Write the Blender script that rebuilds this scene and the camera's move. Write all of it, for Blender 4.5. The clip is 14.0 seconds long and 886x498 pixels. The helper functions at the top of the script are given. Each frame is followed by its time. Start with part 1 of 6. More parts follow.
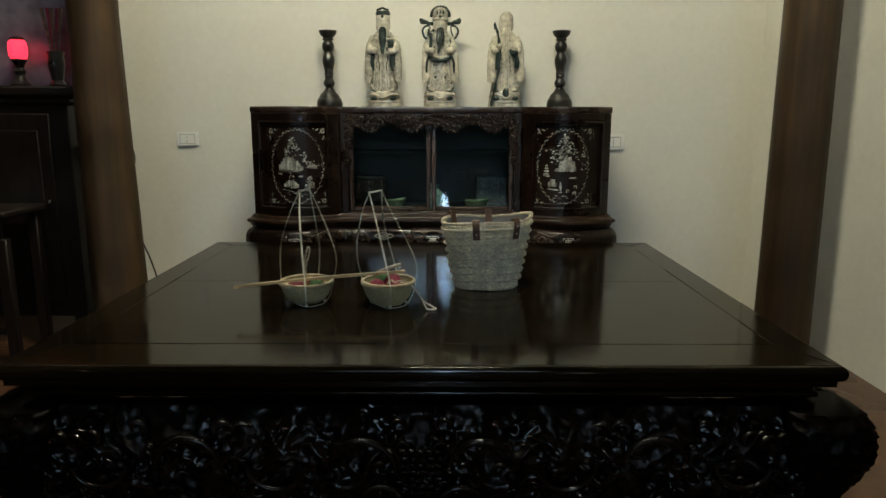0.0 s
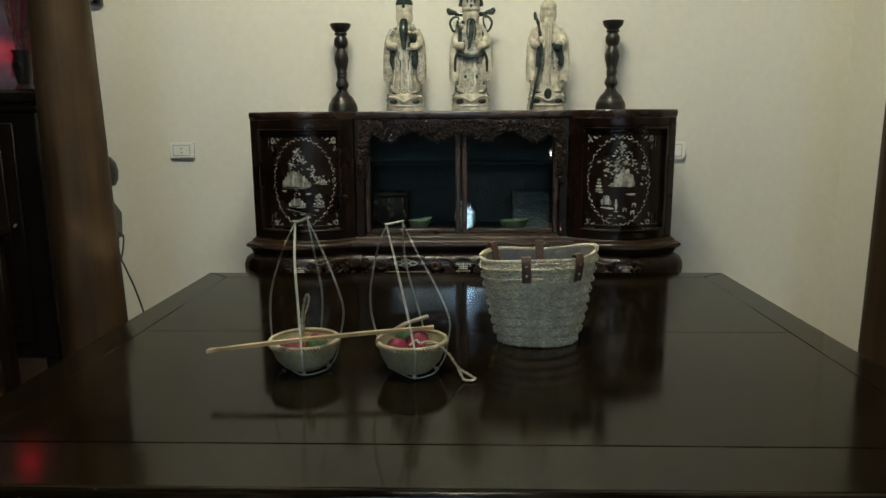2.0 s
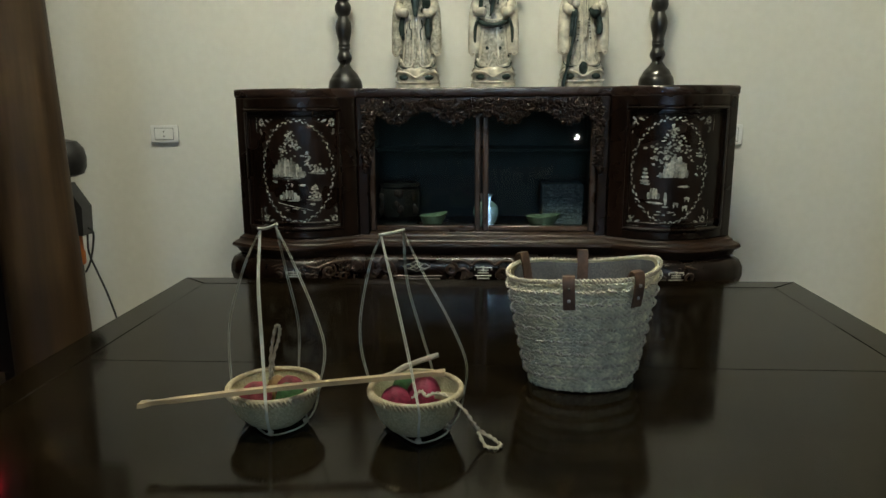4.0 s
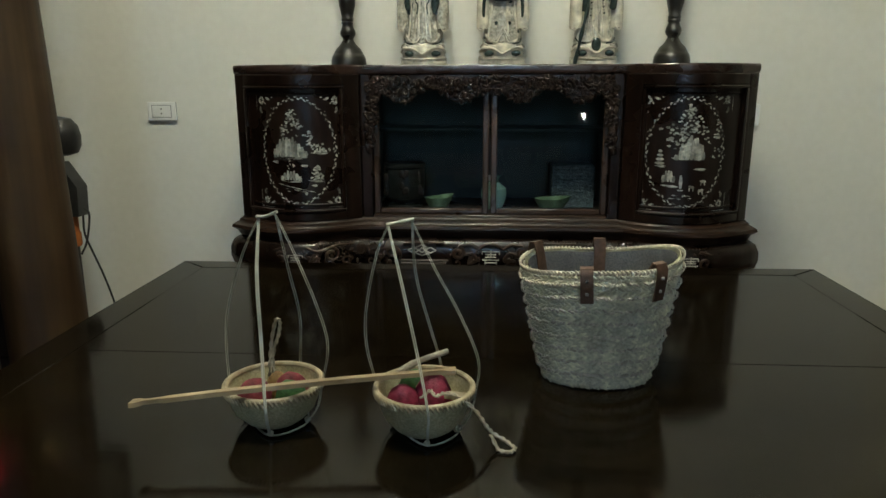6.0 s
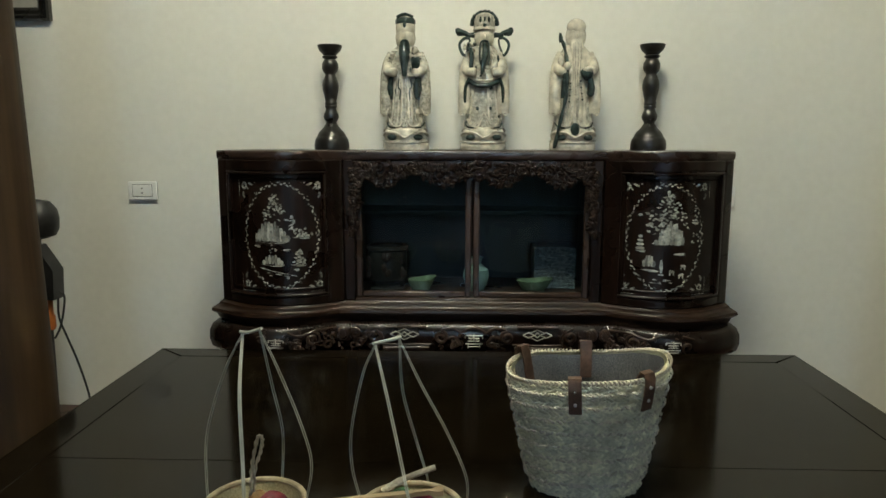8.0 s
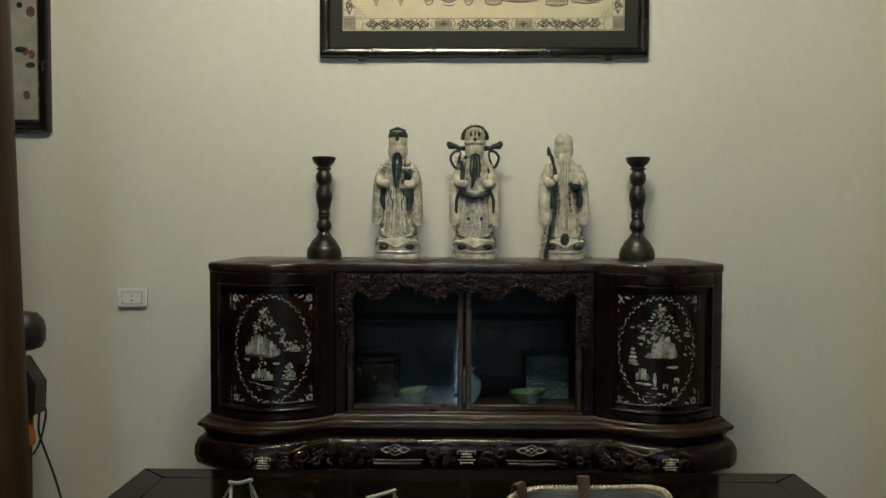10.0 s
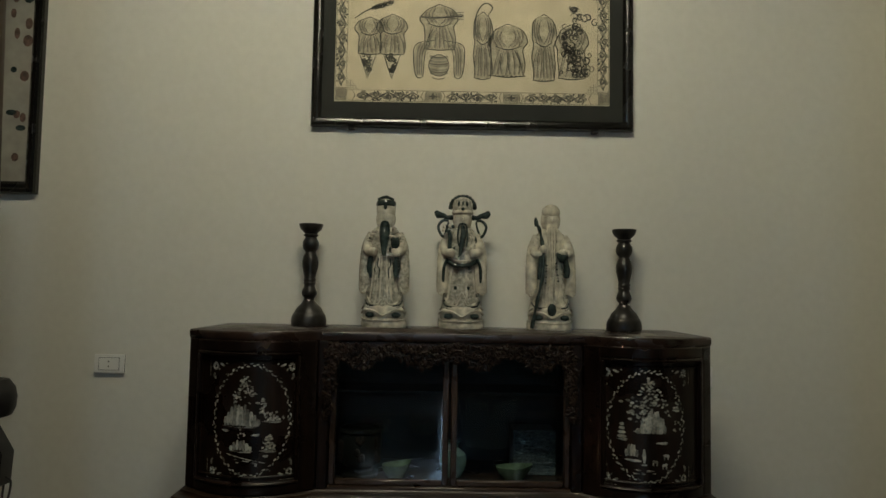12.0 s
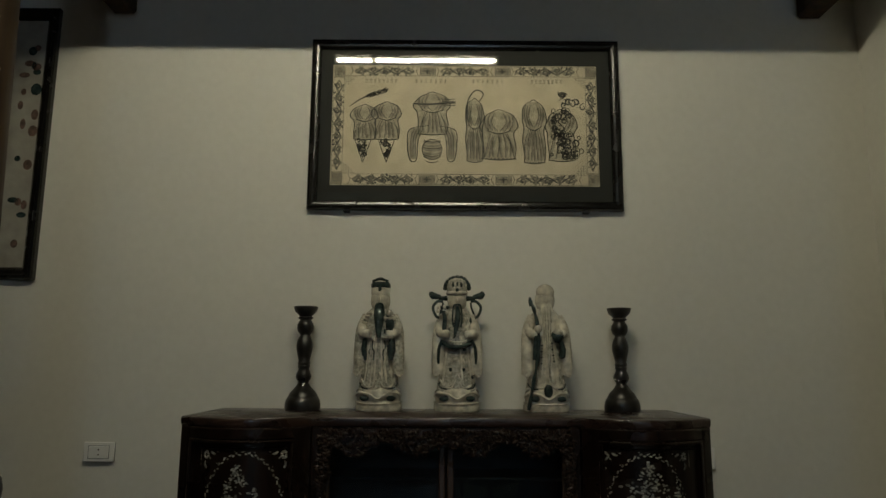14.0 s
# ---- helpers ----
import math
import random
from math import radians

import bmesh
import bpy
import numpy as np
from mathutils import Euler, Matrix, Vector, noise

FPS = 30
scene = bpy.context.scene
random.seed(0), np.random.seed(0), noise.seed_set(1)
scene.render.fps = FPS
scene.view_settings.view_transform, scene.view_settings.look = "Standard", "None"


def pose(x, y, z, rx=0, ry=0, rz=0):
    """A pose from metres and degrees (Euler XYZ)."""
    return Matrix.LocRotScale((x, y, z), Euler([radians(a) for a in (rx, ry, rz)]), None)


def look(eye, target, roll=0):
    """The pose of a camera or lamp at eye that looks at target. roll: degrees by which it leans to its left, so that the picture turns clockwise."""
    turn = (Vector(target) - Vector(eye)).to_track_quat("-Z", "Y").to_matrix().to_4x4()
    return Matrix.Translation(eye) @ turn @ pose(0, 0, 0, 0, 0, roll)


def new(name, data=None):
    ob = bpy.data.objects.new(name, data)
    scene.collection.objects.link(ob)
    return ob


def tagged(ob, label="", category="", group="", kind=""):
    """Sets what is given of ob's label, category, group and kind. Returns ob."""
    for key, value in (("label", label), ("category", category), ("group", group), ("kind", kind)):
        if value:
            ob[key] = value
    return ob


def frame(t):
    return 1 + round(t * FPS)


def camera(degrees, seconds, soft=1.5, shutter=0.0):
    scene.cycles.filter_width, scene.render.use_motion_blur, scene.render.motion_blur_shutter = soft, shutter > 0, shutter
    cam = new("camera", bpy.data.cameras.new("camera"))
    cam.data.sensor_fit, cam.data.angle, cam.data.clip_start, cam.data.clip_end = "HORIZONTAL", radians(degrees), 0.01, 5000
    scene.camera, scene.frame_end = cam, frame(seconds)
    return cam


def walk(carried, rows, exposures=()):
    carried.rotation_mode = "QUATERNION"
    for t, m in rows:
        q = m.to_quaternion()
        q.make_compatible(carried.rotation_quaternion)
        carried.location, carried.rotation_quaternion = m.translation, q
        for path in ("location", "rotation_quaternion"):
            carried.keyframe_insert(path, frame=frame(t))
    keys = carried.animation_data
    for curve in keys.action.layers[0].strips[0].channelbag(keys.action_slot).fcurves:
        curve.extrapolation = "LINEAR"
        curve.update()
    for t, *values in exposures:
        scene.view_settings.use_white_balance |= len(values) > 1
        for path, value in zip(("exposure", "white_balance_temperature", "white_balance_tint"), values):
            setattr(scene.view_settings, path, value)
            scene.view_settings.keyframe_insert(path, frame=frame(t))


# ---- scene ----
cam = camera(65.4, 14.0)
PATH = [
    (0, (0.063, -0.056, 1.167), (0.063, 1.908, 0.789), 0.1),
    (0.5, (0.082, 0.059, 1.172), (0.061, 2.024, 0.803), 0.0),
    (1, (0.069, 0.2, 1.169), (0.027, 2.166, 0.804), 0.1),
    (1.5, (0.033, 0.377, 1.17), (-0.021, 2.343, 0.806), 0.1),
    (2, (0.015, 0.509, 1.166), (-0.048, 2.475, 0.805), -0.4),
    (2.5, (0.025, 0.634, 1.161), (-0.039, 2.601, 0.8), -0.6),
    (3, (0.041, 0.766, 1.156), (-0.04, 2.732, 0.796), -0.6),
    (3.5, (0.033, 0.848, 1.147), (-0.067, 2.811, 0.777), -0.3),
    (4, (0.006, 0.956, 1.146), (-0.109, 2.911, 0.742), -0.4),
    (6.3, (-0.022, 1.044, 1.153), (-0.142, 2.985, 0.685), -0.1),
    (6.5, (-0.027, 1.048, 1.166), (-0.14, 2.991, 0.707), -0.1),
    (7, (-0.024, 1.061, 1.187), (-0.126, 3.016, 0.776), 0.0),
    (7.5, (-0.025, 1.059, 1.214), (-0.114, 3.023, 0.848), 0.2),
    (8, (-0.03, 1.066, 1.247), (-0.091, 3.042, 0.94), 0.1),
    (8.5, (-0.037, 1.07, 1.274), (-0.091, 3.058, 1.057), 0.1),
    (11, (-0.042, 1.085, 1.372), (-0.052, 3.085, 1.381), 0.4),
    (11.5, (-0.041, 1.095, 1.354), (-0.042, 3.093, 1.422), 0.7),
    (12, (-0.05, 1.089, 1.363), (-0.038, 3.085, 1.487), 1.0),
    (12.5, (-0.042, 1.091, 1.383), (-0.031, 3.083, 1.556), 1.0),
    (13, (-0.034, 1.087, 1.391), (-0.024, 3.072, 1.637), 0.6),
    (13.5, (-0.036, 1.079, 1.399), (-0.02, 3.057, 1.693), 0.5),
    (14, (-0.025, 1.074, 1.396), (-0.017, 3.046, 1.729), 0.3),
]
EXPOSURE = [(0.0, 1.36, 7600, 13.8), (1.5, 1.43, 7480, 13.0), (4.0, 1.46, 7180, 11.8), (6.5, 1.44, 7020, 11.2), (8.5, 1.49, 7120, 12.8), (11.0, 0.49, 7520, 14.2), (12.5, 0.08, 7660, 14.8), (13.5, -0.21, 7680, 15.0), (14.0, -0.31, 7680, 15.0)]
walk(cam, [(t, look(eye, target, roll)) for t, eye, target, roll in PATH], EXPOSURE)

# ---- world: a closed room, only a faint dusk sky outside ----
world = bpy.data.worlds.new("dusk")
scene.world = world
world.use_nodes = True
world.node_tree.nodes["Background"].inputs[0].default_value = (0.35, 0.5, 0.8, 1)
world.node_tree.nodes["Background"].inputs[1].default_value = 0.05
TUBE_POWER, DAY_POWER, DUSK_FILL_POWER, RED_POWER = 280.0, 24.0, 3.3, 0.95
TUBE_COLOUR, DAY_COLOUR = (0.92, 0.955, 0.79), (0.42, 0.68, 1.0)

FLOOR, WALL, EAST, WEST, SOUTH, ROOF = 0.035, 4.075, 1.911, -3.4, -5.2, 4.5
TOP = 0.556          # top of the platform bed
CAB = 1.215          # top of the cabinet


# ---- materials ----
def nodes_of(name):
    m = bpy.data.materials.new(name)
    m.use_nodes = True
    t = m.node_tree
    return m, t, t.nodes["Principled BSDF"]


def link(t, a, b):
    t.links.new(a, b)


def surface(name, c1, c2, scale=20.0, stretch=(1, 1, 1), rough=0.5, rough_var=0.1, metal=0.0, bump=0.1, bump_scale=None,
            stain=0.25, stain_scale=2.5, ior=1.5, vary=0.0, island=False, coat=0.0):
    """Two-colour grain, broad stains, uneven gloss and a fine relief."""
    m, t, b = nodes_of(name)
    n = t.nodes
    tc = n.new("ShaderNodeTexCoord")
    mp = n.new("ShaderNodeMapping")
    mp.inputs["Scale"].default_value = stretch
    link(t, tc.outputs["Object"], mp.inputs["Vector"])
    g = n.new("ShaderNodeTexNoise")
    g.inputs["Scale"].default_value, g.inputs["Detail"].default_value = scale, 5
    link(t, mp.outputs[0], g.inputs["Vector"])
    ramp = n.new("ShaderNodeValToRGB")
    ramp.color_ramp.elements[0].position, ramp.color_ramp.elements[1].position = 0.32, 0.68
    ramp.color_ramp.elements[0].color, ramp.color_ramp.elements[1].color = (*c1, 1), (*c2, 1)
    link(t, g.outputs["Fac"], ramp.inputs[0])
    s = n.new("ShaderNodeTexNoise")
    s.inputs["Scale"].default_value, s.inputs["Detail"].default_value = stain_scale, 3
    link(t, tc.outputs["Object"], s.inputs["Vector"])
    sm = n.new("ShaderNodeMapRange")
    sm.inputs["From Min"].default_value, sm.inputs["From Max"].default_value = 0.3, 0.7
    sm.inputs["To Min"].default_value, sm.inputs["To Max"].default_value = 1 - stain, 1 + stain * 0.5
    link(t, s.outputs["Fac"], sm.inputs["Value"])
    mul = n.new("ShaderNodeVectorMath")
    mul.operation = "SCALE"
    link(t, ramp.outputs[0], mul.inputs[0])
    scale_in = sm.outputs[0]
    if vary or island:
        rnd = n.new("ShaderNodeNewGeometry").outputs["Random Per Island"] if island else n.new("ShaderNodeObjectInfo").outputs["Random"]
        vr = n.new("ShaderNodeMapRange")
        vr.inputs["To Min"].default_value, vr.inputs["To Max"].default_value = 1 - vary, 1 + vary
        link(t, rnd, vr.inputs["Value"])
        mm = n.new("ShaderNodeMath")
        mm.operation = "MULTIPLY"
        link(t, sm.outputs[0], mm.inputs[0])
        link(t, vr.outputs[0], mm.inputs[1])
        scale_in = mm.outputs[0]
    link(t, scale_in, mul.inputs["Scale"])
    link(t, mul.outputs[0], b.inputs["Base Color"])
    rr = n.new("ShaderNodeMapRange")
    rr.inputs["From Min"].default_value, rr.inputs["From Max"].default_value = 0.3, 0.7
    rr.inputs["To Min"].default_value, rr.inputs["To Max"].default_value = max(0.02, rough - rough_var), min(1, rough + rough_var)
    link(t, s.outputs["Fac"], rr.inputs["Value"])
    link(t, rr.outputs[0], b.inputs["Roughness"])
    b.inputs["Metallic"].default_value, b.inputs["IOR"].default_value = metal, ior
    if coat:
        b.inputs["Coat Weight"].default_value, b.inputs["Coat Roughness"].default_value = coat, 0.06
    if bump:
        fine = n.new("ShaderNodeTexNoise")
        fine.inputs["Scale"].default_value, fine.inputs["Detail"].default_value = bump_scale or scale * 3, 4
        link(t, mp.outputs[0], fine.inputs["Vector"])
        bp = n.new("ShaderNodeBump")
        bp.inputs["Strength"].default_value, bp.inputs["Distance"].default_value = bump, 0.002
        link(t, fine.outputs["Fac"], bp.inputs["Height"])
        link(t, bp.outputs[0], b.inputs["Normal"])
    return m


def glowing(name, colour, power):
    m, t, b = nodes_of(name)
    b.inputs["Base Color"].default_value = (*colour, 1)
    b.inputs["Emission Color"].default_value = (*colour, 1)
    b.inputs["Emission Strength"].default_value = power
    return m


def pane_material(name, tint=(1, 1, 1), ior=1.5):
    m, t, b = nodes_of(name)
    n = t.nodes
    n.remove(b)
    clear, gloss, mix, fr = n.new("ShaderNodeBsdfTransparent"), n.new("ShaderNodeBsdfGlossy"), n.new("ShaderNodeMixShader"), n.new("ShaderNodeFresnel")
    clear.inputs[0].default_value = (*tint, 1)
    gloss.inputs["Roughness"].default_value = 0.015
    fr.inputs["IOR"].default_value = ior
    link(t, fr.outputs[0], mix.inputs[0])
    link(t, clear.outputs[0], mix.inputs[1])
    link(t, gloss.outputs[0], mix.inputs[2])
    link(t, mix.outputs[0], n["Material Output"].inputs["Surface"])
    return m


PLASTER = surface("wall_plaster", (0.74, 0.73, 0.665), (0.77, 0.76, 0.695), 30, rough=0.85, rough_var=0.05, bump=0.05, bump_scale=260, stain=0.015, stain_scale=0.9)
FLOOR_TILE = surface("brown_floor", (0.07, 0.032, 0.018), (0.11, 0.052, 0.03), 14, rough=0.35, rough_var=0.12, bump=0.15, stain=0.3)
TEAL_CLOTH = surface("blue_green_cloth", (0.07, 0.15, 0.18), (0.12, 0.23, 0.27), 12, (1, 1, 0.05), rough=0.85, bump=0.4, bump_scale=20, stain=0.3)
ROOF_WOOD = surface("roof_wood", (0.05, 0.03, 0.018), (0.09, 0.055, 0.03), 30, (1, 0.08, 1), rough=0.6, bump=0.3)
PILLAR_WOOD = surface("pillar_wood", (0.026, 0.0135, 0.0055), (0.062, 0.033, 0.0135), 26, (1, 1, 0.05), rough=0.58, rough_var=0.12, bump=0.4, stain=0.35, stain_scale=3, ior=1.38)
BED_WOOD = surface("ebony_lacquer", (0.004, 0.0026, 0.0012), (0.0092, 0.0062, 0.0029), 34, (0.07, 1, 1), rough=0.115, rough_var=0.04, bump=0.03, stain=0.4, stain_scale=5, ior=1.255, vary=0.12)
CARVED_BED = surface("carved_ebony", (0.0012, 0.001, 0.0009), (0.0036, 0.0026, 0.0021), 50, rough=0.27, rough_var=0.14, bump=0.2, stain=0.4, stain_scale=9, ior=1.32)
# copy of the carved ebony with reflection cut, so the legs render darker
LEG_LACQUER = surface("dimmed_ebony_lacquer", (0.0012, 0.001, 0.0009), (0.0034, 0.0024, 0.002), 50, rough=0.34, rough_var=0.1, bump=0.2, stain=0.4, stain_scale=9, ior=1.14)
ROSEWOOD = surface("rosewood", (0.005, 0.0024, 0.0015), (0.0145, 0.0066, 0.0040), 40, (1, 1, 0.08), rough=0.29, rough_var=0.06, bump=0.06, stain=0.35, stain_scale=6, ior=1.4)
ROSEWOOD_TOP = surface("rosewood_top", (0.018, 0.01, 0.008), (0.04, 0.022, 0.016), 36, (0.08, 1, 1), rough=0.28, rough_var=0.08, bump=0.1, stain=0.4, stain_scale=5)
CARVED_ROSE = surface("carved_rosewood", (0.011, 0.006, 0.004), (0.030, 0.016, 0.0105), 60, rough=0.36, rough_var=0.12, bump=0.25, stain=0.45, stain_scale=14, ior=1.36)
ROSEWOOD_WARM = surface("warm_rosewood", (0.013, 0.0062, 0.0035), (0.034, 0.0165, 0.0095), 40, (0.3, 1, 1), rough=0.4, rough_var=0.07, bump=0.08, stain=0.4, stain_scale=7, ior=1.36)
FRAME_ROSE = surface("door_frame_rosewood", (0.028, 0.016, 0.011), (0.06, 0.035, 0.024), 40, (0.3, 1, 0.3), rough=0.32, bump=0.12, stain=0.35, stain_scale=8)
# bluish tint stands in for room haze reflected in the door glass
INNER_HAZE = surface("hazed_cabinet_lining", (0.015, 0.023, 0.023), (0.024, 0.035, 0.034), 18, (1, 1, 0.2), rough=0.6, bump=0.1)
PEARL = surface("mother_of_pearl", (0.22, 0.245, 0.235), (0.46, 0.44, 0.38), 90, rough=0.28, rough_var=0.1, bump=0.1, stain=0.35, stain_scale=30, vary=0.55, island=True)
FRET = surface("pale_fret_inlay", (0.34, 0.32, 0.27), (0.5, 0.47, 0.4), 80, rough=0.4, bump=0.1, stain=0.4, stain_scale=40, vary=0.25, island=True)
CERAMIC = surface("cream_glaze", (0.52, 0.49, 0.40), (0.80, 0.75, 0.62), 42, rough=0.08, rough_var=0.05, bump=0.6, bump_scale=60, stain=0.3, stain_scale=22)
GREEN_GLAZE = surface("dark_green_glaze", (0.018, 0.03, 0.028), (0.05, 0.075, 0.07), 45, rough=0.14, rough_var=0.05, bump=0.08, stain=0.4, stain_scale=30)
GREY_GLAZE = surface("grey_wash_glaze", (0.27, 0.27, 0.23), (0.66, 0.62, 0.51), 85, rough=0.08, rough_var=0.05, bump=0.6, bump_scale=64, stain=0.4, stain_scale=35)
BLACK_TURNED = surface("black_turned_wood", (0.009, 0.009, 0.008), (0.024, 0.022, 0.019), 50, rough=0.36, rough_var=0.1, bump=0.08, stain=0.35, stain_scale=12)
WHITE_PLASTIC = surface("white_plastic", (0.82, 0.82, 0.79), (0.86, 0.86, 0.83), 30, rough=0.35, bump=0.02, stain=0.05)
GREY_PLASTIC = surface("socket_shadow_gap", (0.2, 0.2, 0.2), (0.26, 0.26, 0.25), 30, rough=0.5, bump=0.0, stain=0.1)
BLACK_PLASTIC = surface("black_plastic", (0.012, 0.012, 0.013), (0.022, 0.022, 0.022), 40, rough=0.42, bump=0.08, stain=0.2)
ORANGE_PLASTIC = surface("orange_plastic", (0.5, 0.13, 0.025), (0.6, 0.18, 0.04), 30, rough=0.4, bump=0.03, stain=0.15)
STRAW = surface("green_straw", (0.61, 0.585, 0.425), (0.84, 0.80, 0.60), 160, rough=0.62, rough_var=0.1, bump=0.3, bump_scale=500, stain=0.3, stain_scale=22, vary=0.2, island=True)
STRAW_PALE = surface("pale_straw_stitch", (0.54, 0.49, 0.38), (0.74, 0.67, 0.54), 140, rough=0.7, bump=0.4, stain=0.3, stain_scale=30, vary=0.2, island=True)
LINING = surface("dotted_lining_cloth", (0.09, 0.095, 0.11), (0.24, 0.24, 0.24), 420, rough=0.9, bump=0.2, stain=0.35, stain_scale=14)
LEATHER = surface("brown_leather", (0.08, 0.042, 0.026), (0.135, 0.074, 0.047), 90, rough=0.5, rough_var=0.1, bump=0.3, bump_scale=300, stain=0.35, stain_scale=30)
STEEL = surface("steel_rivet", (0.5, 0.5, 0.5), (0.62, 0.62, 0.62), 50, rough=0.3, metal=1.0, bump=0.03, stain=0.1)
BAMBOO_WEAVE = surface("bamboo_weave", (0.35, 0.325, 0.19), (0.55, 0.50, 0.32), 240, rough=0.55, rough_var=0.1, bump=0.8, bump_scale=420, stain=0.3, stain_scale=20)
BAMBOO_RIM = surface("bamboo_rim", (0.30, 0.245, 0.15), (0.46, 0.39, 0.26), 60, rough=0.5, bump=0.25, stain=0.25, stain_scale=25)
BAMBOO_POLE = surface("split_bamboo", (0.29, 0.21, 0.115), (0.43, 0.325, 0.195), 45, (0.08, 1, 1), rough=0.45, bump=0.2, stain=0.3, stain_scale=16)
RATTAN = surface("rattan_strip", (0.38, 0.40, 0.34), (0.56, 0.56, 0.48), 60, (1, 1, 0.2), rough=0.5, bump=0.2, stain=0.25, stain_scale=14)
ROPE = surface("twine", (0.30, 0.27, 0.21), (0.48, 0.43, 0.34), 180, rough=0.85, bump=0.6, stain=0.3, stain_scale=40)
CRIMSON = surface("crimson_fibre", (0.15, 0.007, 0.03), (0.28, 0.018, 0.06), 90, rough=0.75, bump=0.7, bump_scale=260, stain=0.3, stain_scale=30)
PINK = surface("pink_fibre", (0.13, 0.01, 0.025), (0.29, 0.05, 0.065), 60, rough=0.75, bump=0.7, bump_scale=300, stain=0.4, stain_scale=35)
LEAF_GREEN = surface("green_fibre", (0.025, 0.08, 0.025), (0.055, 0.17, 0.05), 70, rough=0.7, bump=0.6, bump_scale=300, stain=0.4, stain_scale=35)
OCHRE = surface("ochre_fibre", (0.25, 0.14, 0.05), (0.4, 0.25, 0.1), 110, rough=0.75, bump=0.6, stain=0.4, stain_scale=35)
CELADON = surface("celadon_glaze", (0.1, 0.15, 0.085), (0.2, 0.27, 0.165), 30, rough=0.13, rough_var=0.05, bump=0.05, stain=0.25, stain_scale=20)
CELADON_PALE = surface("pale_celadon_glaze", (0.22, 0.36, 0.30), (0.32, 0.46, 0.38), 30, rough=0.14, rough_var=0.05, bump=0.05, stain=0.2, stain_scale=20)
SILVER_WEAVE = surface("silver_grey_weave", (0.07, 0.09, 0.09), (0.18, 0.2, 0.195), 60, rough=0.45, bump=0.2, stain=0.3, stain_scale=30, vary=0.45, island=True)
FRAME_BLACK = surface("black_frame_lacquer", (0.005, 0.005, 0.0045), (0.012, 0.0115, 0.010), 60, rough=0.24, rough_var=0.06, bump=0.1, stain=0.3, stain_scale=12)
MAT_BOARD = surface("dark_green_mount", (0.019, 0.022, 0.019), (0.03, 0.033, 0.029), 120, rough=0.85, bump=0.2, stain=0.15)
PAPER = surface("aged_paper", (0.60, 0.53, 0.38), (0.70, 0.62, 0.46), 14, rough=0.85, bump=0.15, bump_scale=200, stain=0.12, stain_scale=5)
INK = surface("black_ink", (0.055, 0.056, 0.048), (0.12, 0.118, 0.098), 90, rough=0.8, bump=0.05, stain=0.3, stain_scale=40)
INK_WASH = surface("grey_ink_wash", (0.24, 0.22, 0.17), (0.38, 0.34, 0.26), 150, rough=0.85, bump=0.05, stain=0.35, stain_scale=30)
PALE_WASH = surface("pale_ink_wash", (0.40, 0.355, 0.255), (0.52, 0.46, 0.34), 70, rough=0.85, bump=0.05, stain=0.3, stain_scale=30)
DIM_WALL_PANEL = surface("dim_bluish_wall_panel", (0.15, 0.135, 0.18), (0.26, 0.235, 0.29), 12, rough=0.22, rough_var=0.08, bump=0.25, bump_scale=14, stain=0.3, stain_scale=4)
ALTAR_WOOD = surface("altar_wood", (0.005, 0.003, 0.0024), (0.013, 0.0075, 0.0055), 36, (1, 1, 0.1), rough=0.5, bump=0.15, stain=0.35, stain_scale=5, ior=1.3)
# base toned well below pale, holding the dimness beside the pillar
PALE_PAPER = surface("pale_scroll_paper", (0.32, 0.30, 0.25), (0.42, 0.395, 0.335), 14, rough=0.85, bump=0.1, stain=0.15)
MAROON = surface("maroon_ink", (0.09, 0.055, 0.04), (0.17, 0.10, 0.075), 60, rough=0.8, bump=0.05, stain=0.4, stain_scale=30)
RED_GLASS = glowing("red_lamp_glass", (1.0, 0.03, 0.07), RED_POWER)
gt = RED_GLASS.node_tree                       # uneven glow of the red glass
gn, gr = gt.nodes.new("ShaderNodeTexNoise"), gt.nodes.new("ShaderNodeMapRange")
gn.inputs["Scale"].default_value = 75
gr.inputs["From Min"].default_value, gr.inputs["From Max"].default_value = 0.35, 0.65
gr.inputs["To Min"].default_value, gr.inputs["To Max"].default_value = RED_POWER * 0.1, RED_POWER * 1.7
link(gt, gn.outputs["Fac"], gr.inputs["Value"])
link(gt, gr.outputs[0], gt.nodes["Principled BSDF"].inputs["Emission Strength"])
TUBE_GLOW = glowing("fluorescent_tube", TUBE_COLOUR, TUBE_POWER)
DUSK_FILL = glowing("dusk_front_fill", (0.68, 0.87, 1.0), DUSK_FILL_POWER)
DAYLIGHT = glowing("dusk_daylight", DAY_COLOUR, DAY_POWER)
BULB_GLOW = glowing("small_bulb_glow", (1.0, 0.95, 0.85), 40.0)
PICTURE_GLASS = pane_material("picture_glass", ior=1.5)
CABINET_GLASS = pane_material("cabinet_glass", (0.78, 0.88, 0.92), 1.5)


